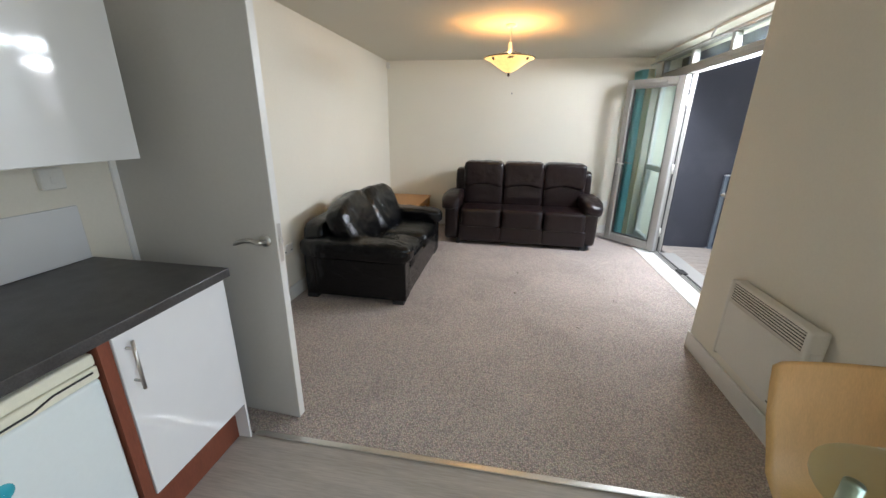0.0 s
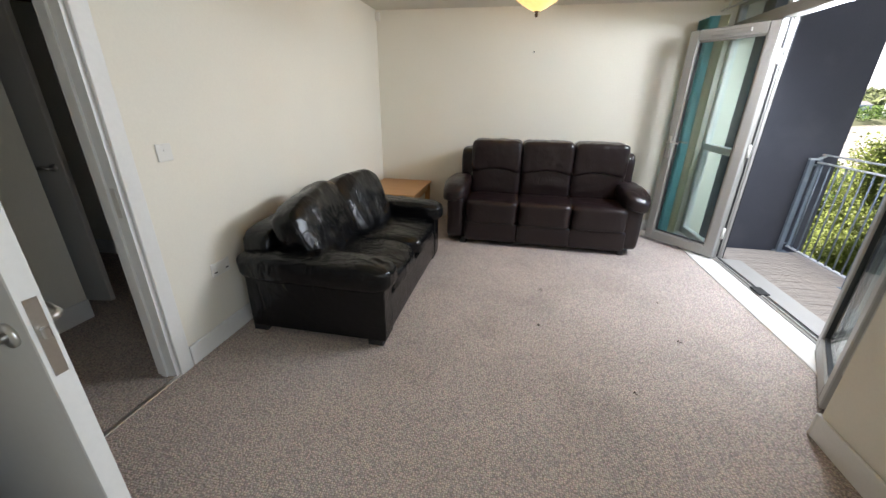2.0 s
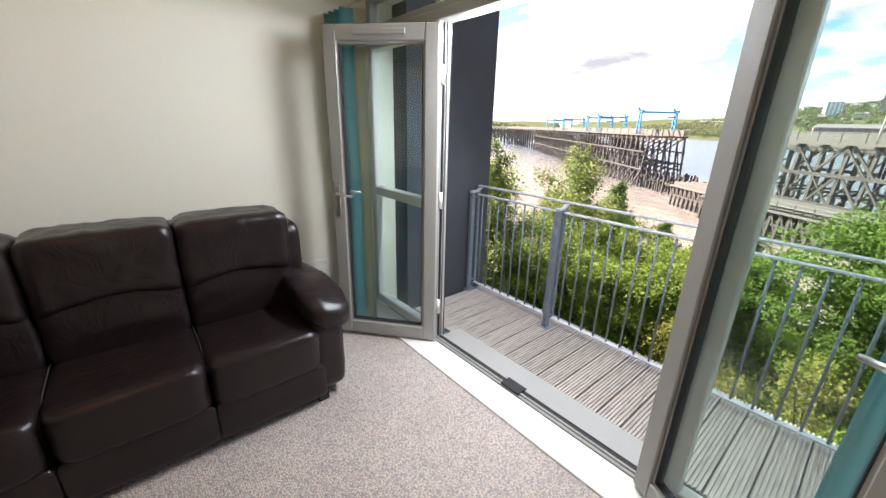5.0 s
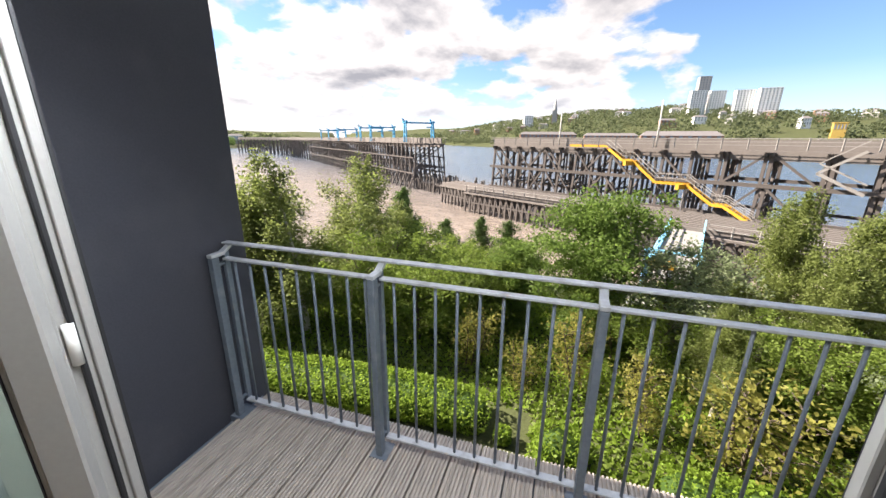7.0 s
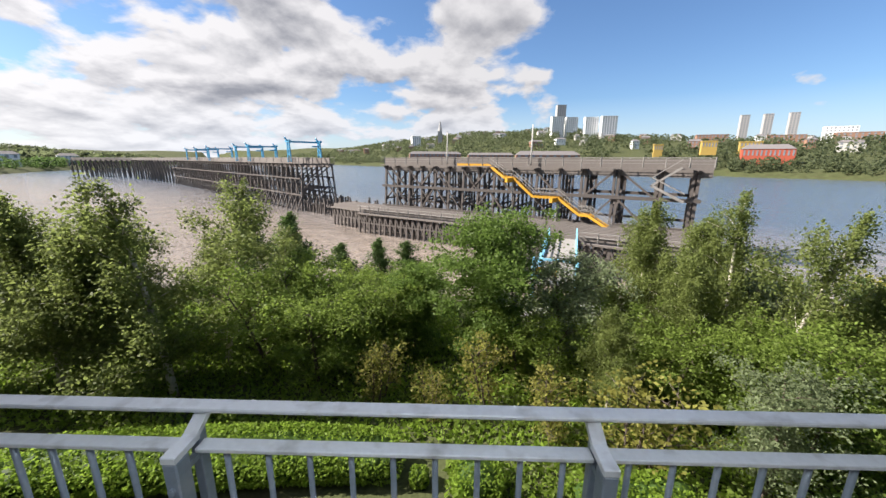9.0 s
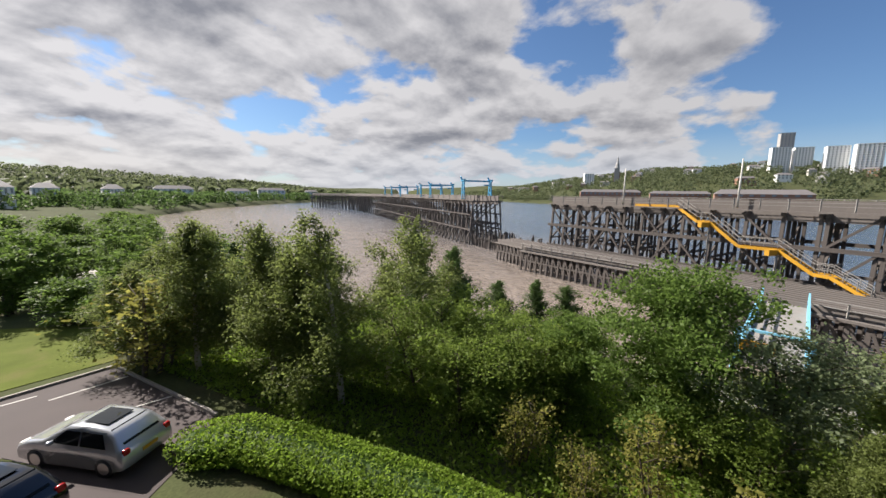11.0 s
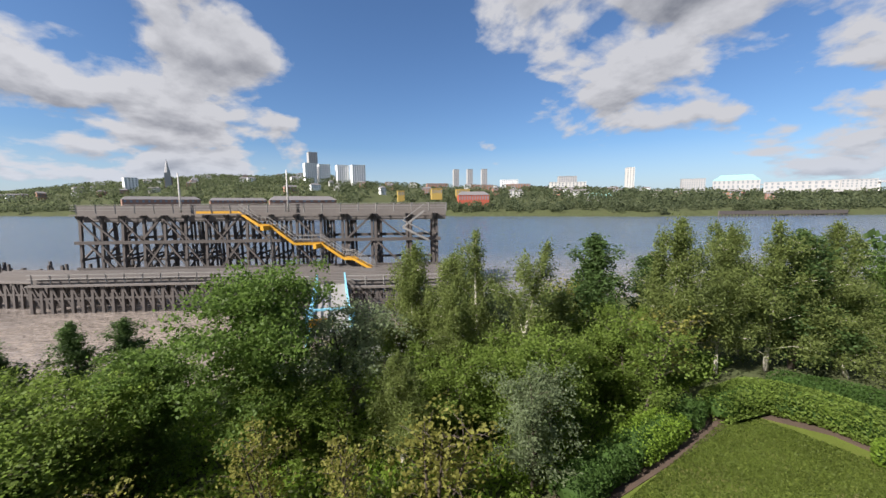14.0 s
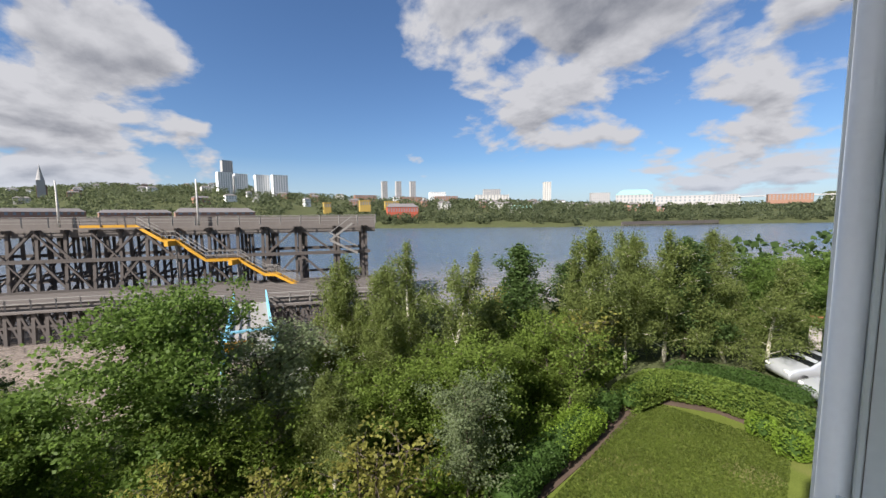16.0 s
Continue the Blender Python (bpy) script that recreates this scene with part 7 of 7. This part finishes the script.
def woods():
    rnd = np.random.default_rng(77)
    a = along(FS, 1100, 6, 60, rnd, 0.06, 0.75)
    s = np.c_[a, 2.4 + 2.8 * rnd.random(len(a))]
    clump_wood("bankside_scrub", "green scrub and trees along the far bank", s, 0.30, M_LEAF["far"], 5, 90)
    a = along(FS, 4300, 60, 760, rnd, 0.05, 0.85)
    keep = rnd.random(len(a)) < np.clip(0.5 + 0.6 * (np.sin(a[:, 0] * 0.012) * np.cos(a[:, 1] * 0.014) + 0.6), 0, 1)
    s = np.c_[a[keep], 4 + 5 * rnd.random(keep.sum())]
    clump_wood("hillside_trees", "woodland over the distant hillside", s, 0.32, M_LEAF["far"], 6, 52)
    a = along(NS, 520, -8, -75, rnd, 0.36, 0.66)
    a = a[(np.hypot(a[:, 0], a[:, 1]) > 75)]
    s = np.c_[a, 3.2 + 2.6 * rnd.random(len(a))]
    clump_wood("near_bank_trees", "dark trees along the near bank", s, 0.24, M_LEAF["alder"], 7, 170)
    a = along(NS, 420, -75, -420, rnd, 0.36, 0.72)
    a = a[(a[:, 1] > 90) & (np.hypot(a[:, 0], a[:, 1]) > 110)]
    s = np.c_[a, 5 + 4 * rnd.random(len(a))]
    clump_wood("near_bank_woods", "woodland beyond the near bank", s, 0.62, M_LEAF["far"], 8, 60)
    a = np.c_[rnd.uniform(-250, 1100, 2600), rnd.uniform(330, 1500, 2600)]
    a = a[signed(a, NS) < -110]
    s = np.c_[a, 4.5 + 4.5 * rnd.random(len(a))]
    clump_wood("upstream_hill_woods", "woodland over the hills upstream with haze in its colour", s, 0.45, M_LEAF["far"], 10, 30)
    a = along(NS, 160, -3, -40, rnd, 0.10, 0.29)
    a = a[(a[:, 1] < -62)]
    s = np.c_[a, 3 + 2 * rnd.random(len(a))]
    clump_wood("downstream_trees", "trees along the near bank downstream", s, 0.22, M_LEAF["alder"], 9, 170)


woods()


def block(name, label, x, y, w, d, h, rz, wall, floors, cols, base=None, roof=None, win=M_WINDOWDARK, category="building", group=""):
    """A plain building with a window on every storey and bay of its sides and a flat or pitched roof."""
    z = float(land_height(np.array([[x, y]]))[0]) if base is None else base
    rz = math.degrees(math.atan2(-x, y)) + rz          # rz: turn away from facing the river walk
    t = thing(name, label, category, pose(x, y, z, 0, 0, rz), group=group)
    part("wall", B(-w / 2, w / 2, -d / 2, d / 2, -6, h), wall, t)
    if roof:
        bm = bmesh.new()
        q = [bm.verts.new(v) for v in ((-w / 2 - 0.4, -d / 2 - 0.4, h), (w / 2 + 0.4, -d / 2 - 0.4, h), (w / 2 + 0.4, d / 2 + 0.4, h), (-w / 2 - 0.4, d / 2 + 0.4, h), (-w / 2 + d * 0.3, 0, h + d * 0.28), (w / 2 - d * 0.3, 0, h + d * 0.28))]
        for f in ((0, 1, 5, 4), (1, 2, 5), (2, 3, 4, 5), (3, 0, 4), (3, 2, 1, 0)):
            bm.faces.new([q[i] for i in f])
        part("roof", bm, roof, t)
    else:
        part("roof", B(-w / 2 - 0.3, w / 2 + 0.3, -d / 2 - 0.3, d / 2 + 0.3, h, h + 0.8), wall, t)
    fh, cw = h / floors, w / cols
    me = mesh_of(B(-cw * 0.20, cw * 0.20, -0.12, 0.12, -fh * 0.30, fh * 0.30), "window", win)
    for i in range(floors):
        for k in range(cols):
            o = new("window", me)
            o.parent = t
            o.location = (-w / 2 + cw * (k + 0.5), -d / 2 - 0.06, fh * (i + 0.55))
    return t


def city():
    # towers on the ridge; their long sides look towards the river
    for x, y, w, h in ((855, -218, 25, 50), (857, -249, 24, 49), (844, -287, 27, 48), (823, -316, 30, 48)):
        block("tower_block", "white clad residential tower block on the hill", x, y, w, 18, h + 6, 14, M_TOWERWHITE, 15, 6, base=34, category="tower block", group="white towers")
    block("tower_block", "tall grey concrete tower block behind the white towers", 911, -239, 20, 18, 85, 14, M_TOWERGREY, 20, 4, base=36, category="tower block")
    for x, y in ((747, -536), (727, -563), (705, -590)):
        block("tower_block", "grey-brown residential tower on the skyline", x, y, 13, 12, 50, 14, M_TOWERGREY, 13, 3, base=32, category="tower block", group="skyline towers")
    for nm, x, y, w, h, rz, wl, fl, co in (("office_building", 670, -640, 40, 26, 45, M_TOWERWHITE, 6, 8), ("office_building", 560, -716, 40, 30, 40, M_TOWERGREY, 7, 8), ("office_building", 452, -786, 16, 52, 30, M_CONCRETE, 12, 3), ("office_building", 350, -838, 40, 24, 24, M_TOWERGREY, 5, 10), ("office_building", 700, -450, 46, 14, 50, M_BRICK, 3, 9), ("office_building", 640, -520, 60, 10, 50, M_BRICK, 3, 10), ("office_building", 500, -640, 70, 12, 40, M_CONCRETE, 3, 10), ("office_building", 600, -600, 50, 12, 45, M_BRICK, 3, 8), ("office_building", 40, -905, 60, 10, 4, M_BRICK, 3, 12), ("office_building", 130, -880, 40, 12, 8, M_TOWERGREY, 3, 8), ("office_building", 905, 95, 20, 22, 90, M_TOWERWHITE, 7, 4)):
        block(nm, "distant city building on the skyline", x, y, w, 18, h, 10, wl, fl, co, base=(30 if rz > 35 else 22), category="building")
    block("arena", "pale green-roofed arena on the skyline", 285, -860, 70, 40, 16, 0, M_TOWERGREY, 2, 10, base=24, roof=M_GREENROOF, category="building")
    block("stadium", "long pale stadium roof on the skyline", 190, -880, 110, 40, 12, 0, M_TOWERGREY, 2, 14, base=22, category="building")
    # sheds and depots along the far bank
    block("warehouse", "long red-clad riverside warehouse", 330, -257, 34, 14, 7.0, 8, M_RED, 1, 12, base=3.5, roof=M_ROOF)
    block("warehouse", "yellow clad riverside depot building", 371, -235, 12, 10, 6.0, 8, M_OCHRE, 1, 5, base=12)
    block("warehouse", "yellow clad riverside depot building", 356, -262, 16, 8, 4.4, 8, M_OCHRE, 1, 6, base=12.6)
    block("warehouse", "yellow clad riverside depot building", 401, -204, 8, 8, 6, 8, M_OCHRE, 1, 4, base=10)
    block("clubhouse", "low white-gabled riverside building with a grey roof", 415, -95, 66, 15, 2.6, 8, M_BRICK, 1, 9, base=3.4, roof=M_ROOF)
    block("warehouse", "low grey riverside shed", 470, -40, 55, 10, 2.4, 8, M_BRICK, 1, 12, base=4.0, roof=M_ROOF)
    block("warehouse", "low brick riverside shed", 520, 30, 70, 12, 4, 8, M_BRICK, 1, 14, base=4, roof=M_ROOF)
    block("warehouse", "pale shed with a green roof", 280, -420, 30, 14, 7, 8, M_CONCRETE, 1, 6, base=2, roof=M_GREENROOF)
    rnd = random.Random(12)
    for i in range(80):
        u = rnd.uniform(0.16, 0.72)
        p = along(FS, 1, 150, 640, np.random.default_rng(100 + i), u, u)[0]
        block("house", "distant brick house among the trees", p[0], p[1], rnd.uniform(9, 22), 9, rnd.uniform(5, 9), rnd.uniform(-25, 25), (M_BRICK, M_CONCRETE, M_BRICK, M_TOWERWHITE)[i % 4], 2, 4, base=float(land_height(np.array([p]))[0]) + 3.5, roof=M_ROOF, category="house", group="hillside houses")
    c = thing("church", "distant church with a dark stone spire", "church", pose(905, 38, 42))
    part("tower", B(-5, 5, -5, 5, -6, 22), M_TOWERGREY, c)
    bm = bmesh.new()
    bmesh.ops.create_cone(bm, cap_ends=True, segments=8, radius1=5, radius2=0.1, depth=26, matrix=Matrix.Translation((0, 0, 35)))
    part("spire", bm, M_TOWERGREY, c)
    part("nave", B(5, 30, -6, 6, -6, 13), M_BRICK, c)
    for x, y, w, h in ((180, 345, 60, 8), (255, 372, 50, 7), (330, 415, 70, 9), (420, 440, 40, 8), (90, 300, 24, 7), (60, 250, 22, 7), (30, 215, 26, 8), (115, 285, 22, 7), (-10, 190, 24, 8)):
        block("riverside_housing", "white rendered riverside houses among trees", x, y, w * 0.45, 10, h, 6, M_TOWERWHITE, 2, 6, base=-4.5, roof=M_ROOF, category="house", group="upstream houses")
    b = thing("river_wharf", "low timber wharf along the far bank", "wharf")
    bm = bmesh.new()
    p, q = Vector((128, -350, 0)), Vector((72, -450, 0))
    beam(bm, p + Vector((0, 0, -7.6)), q + Vector((0, 0, -7.6)), 1.2, 3.0)
    for i in range(40):
        c = p + (q - p) * (i / 39)
        beam(bm, c + Vector((0, 0, -11.5)), c + Vector((0, 0, -7.5)), 0.8, 0.8)
    part("wharf", bm, M_TIMBER, b)
    v = thing("road_viaduct", "long pale road bridge crossing the valley far downstream", "bridge")
    bm = beam(bmesh.new(), (330, -900, 33), (-420, -940, 27), 10, 1.8)
    part("deck", bm, M_TOWERGREY, v)
    for i in range(12):
        c = Vector((330, -900, 36)).lerp(Vector((-420, -940, 30)), (i + 0.5) / 12)
        part("pier", beam(bmesh.new(), (c.x, c.y, -12), (c.x, c.y, c.z - 1.4), 4, 4), M_CONCRETE, v)


city()


# ---- decking boards ----
def decking():
    t = thing("floor_decking", "weathered grooved timber decking of the balcony", "decking", kind="structure")
    bm = bmesh.new()
    W, n, th = 0.138, 7, 0.034
    prof = [(-W / 2, -th)]
    for i in range(n):
        y = -W / 2 + W * i / n
        g = W / n
        prof += [(y + g * 0.06, 0.0), (y + g * 0.56, 0.0), (y + g * 0.62, -0.010), (y + g * 0.98, -0.010)]
    prof += [(W / 2, -0.001), (W / 2, -th)]
    a = [bm.verts.new((XO + 0.035, y, z)) for y, z in prof]
    b = [bm.verts.new((3.075, y, z)) for y, z in prof]
    for i in range(len(prof) - 1):
        bm.faces.new((a[i], a[i + 1], b[i + 1], b[i]))
    bm.faces.new(a)
    bm.faces.new(b[::-1])
    bmesh.ops.recalc_face_normals(bm, faces=bm.faces[:])
    me = mesh_of(bm, "board", M_DECK)
    y, rnd = 2.475, random.Random(2)
    while y < 5.45:
        o = new("board", me)
        o.parent = t
        o.location = (0, y, -0.066 + rnd.uniform(-0.0015, 0.0015))
        y += 0.1445


decking()
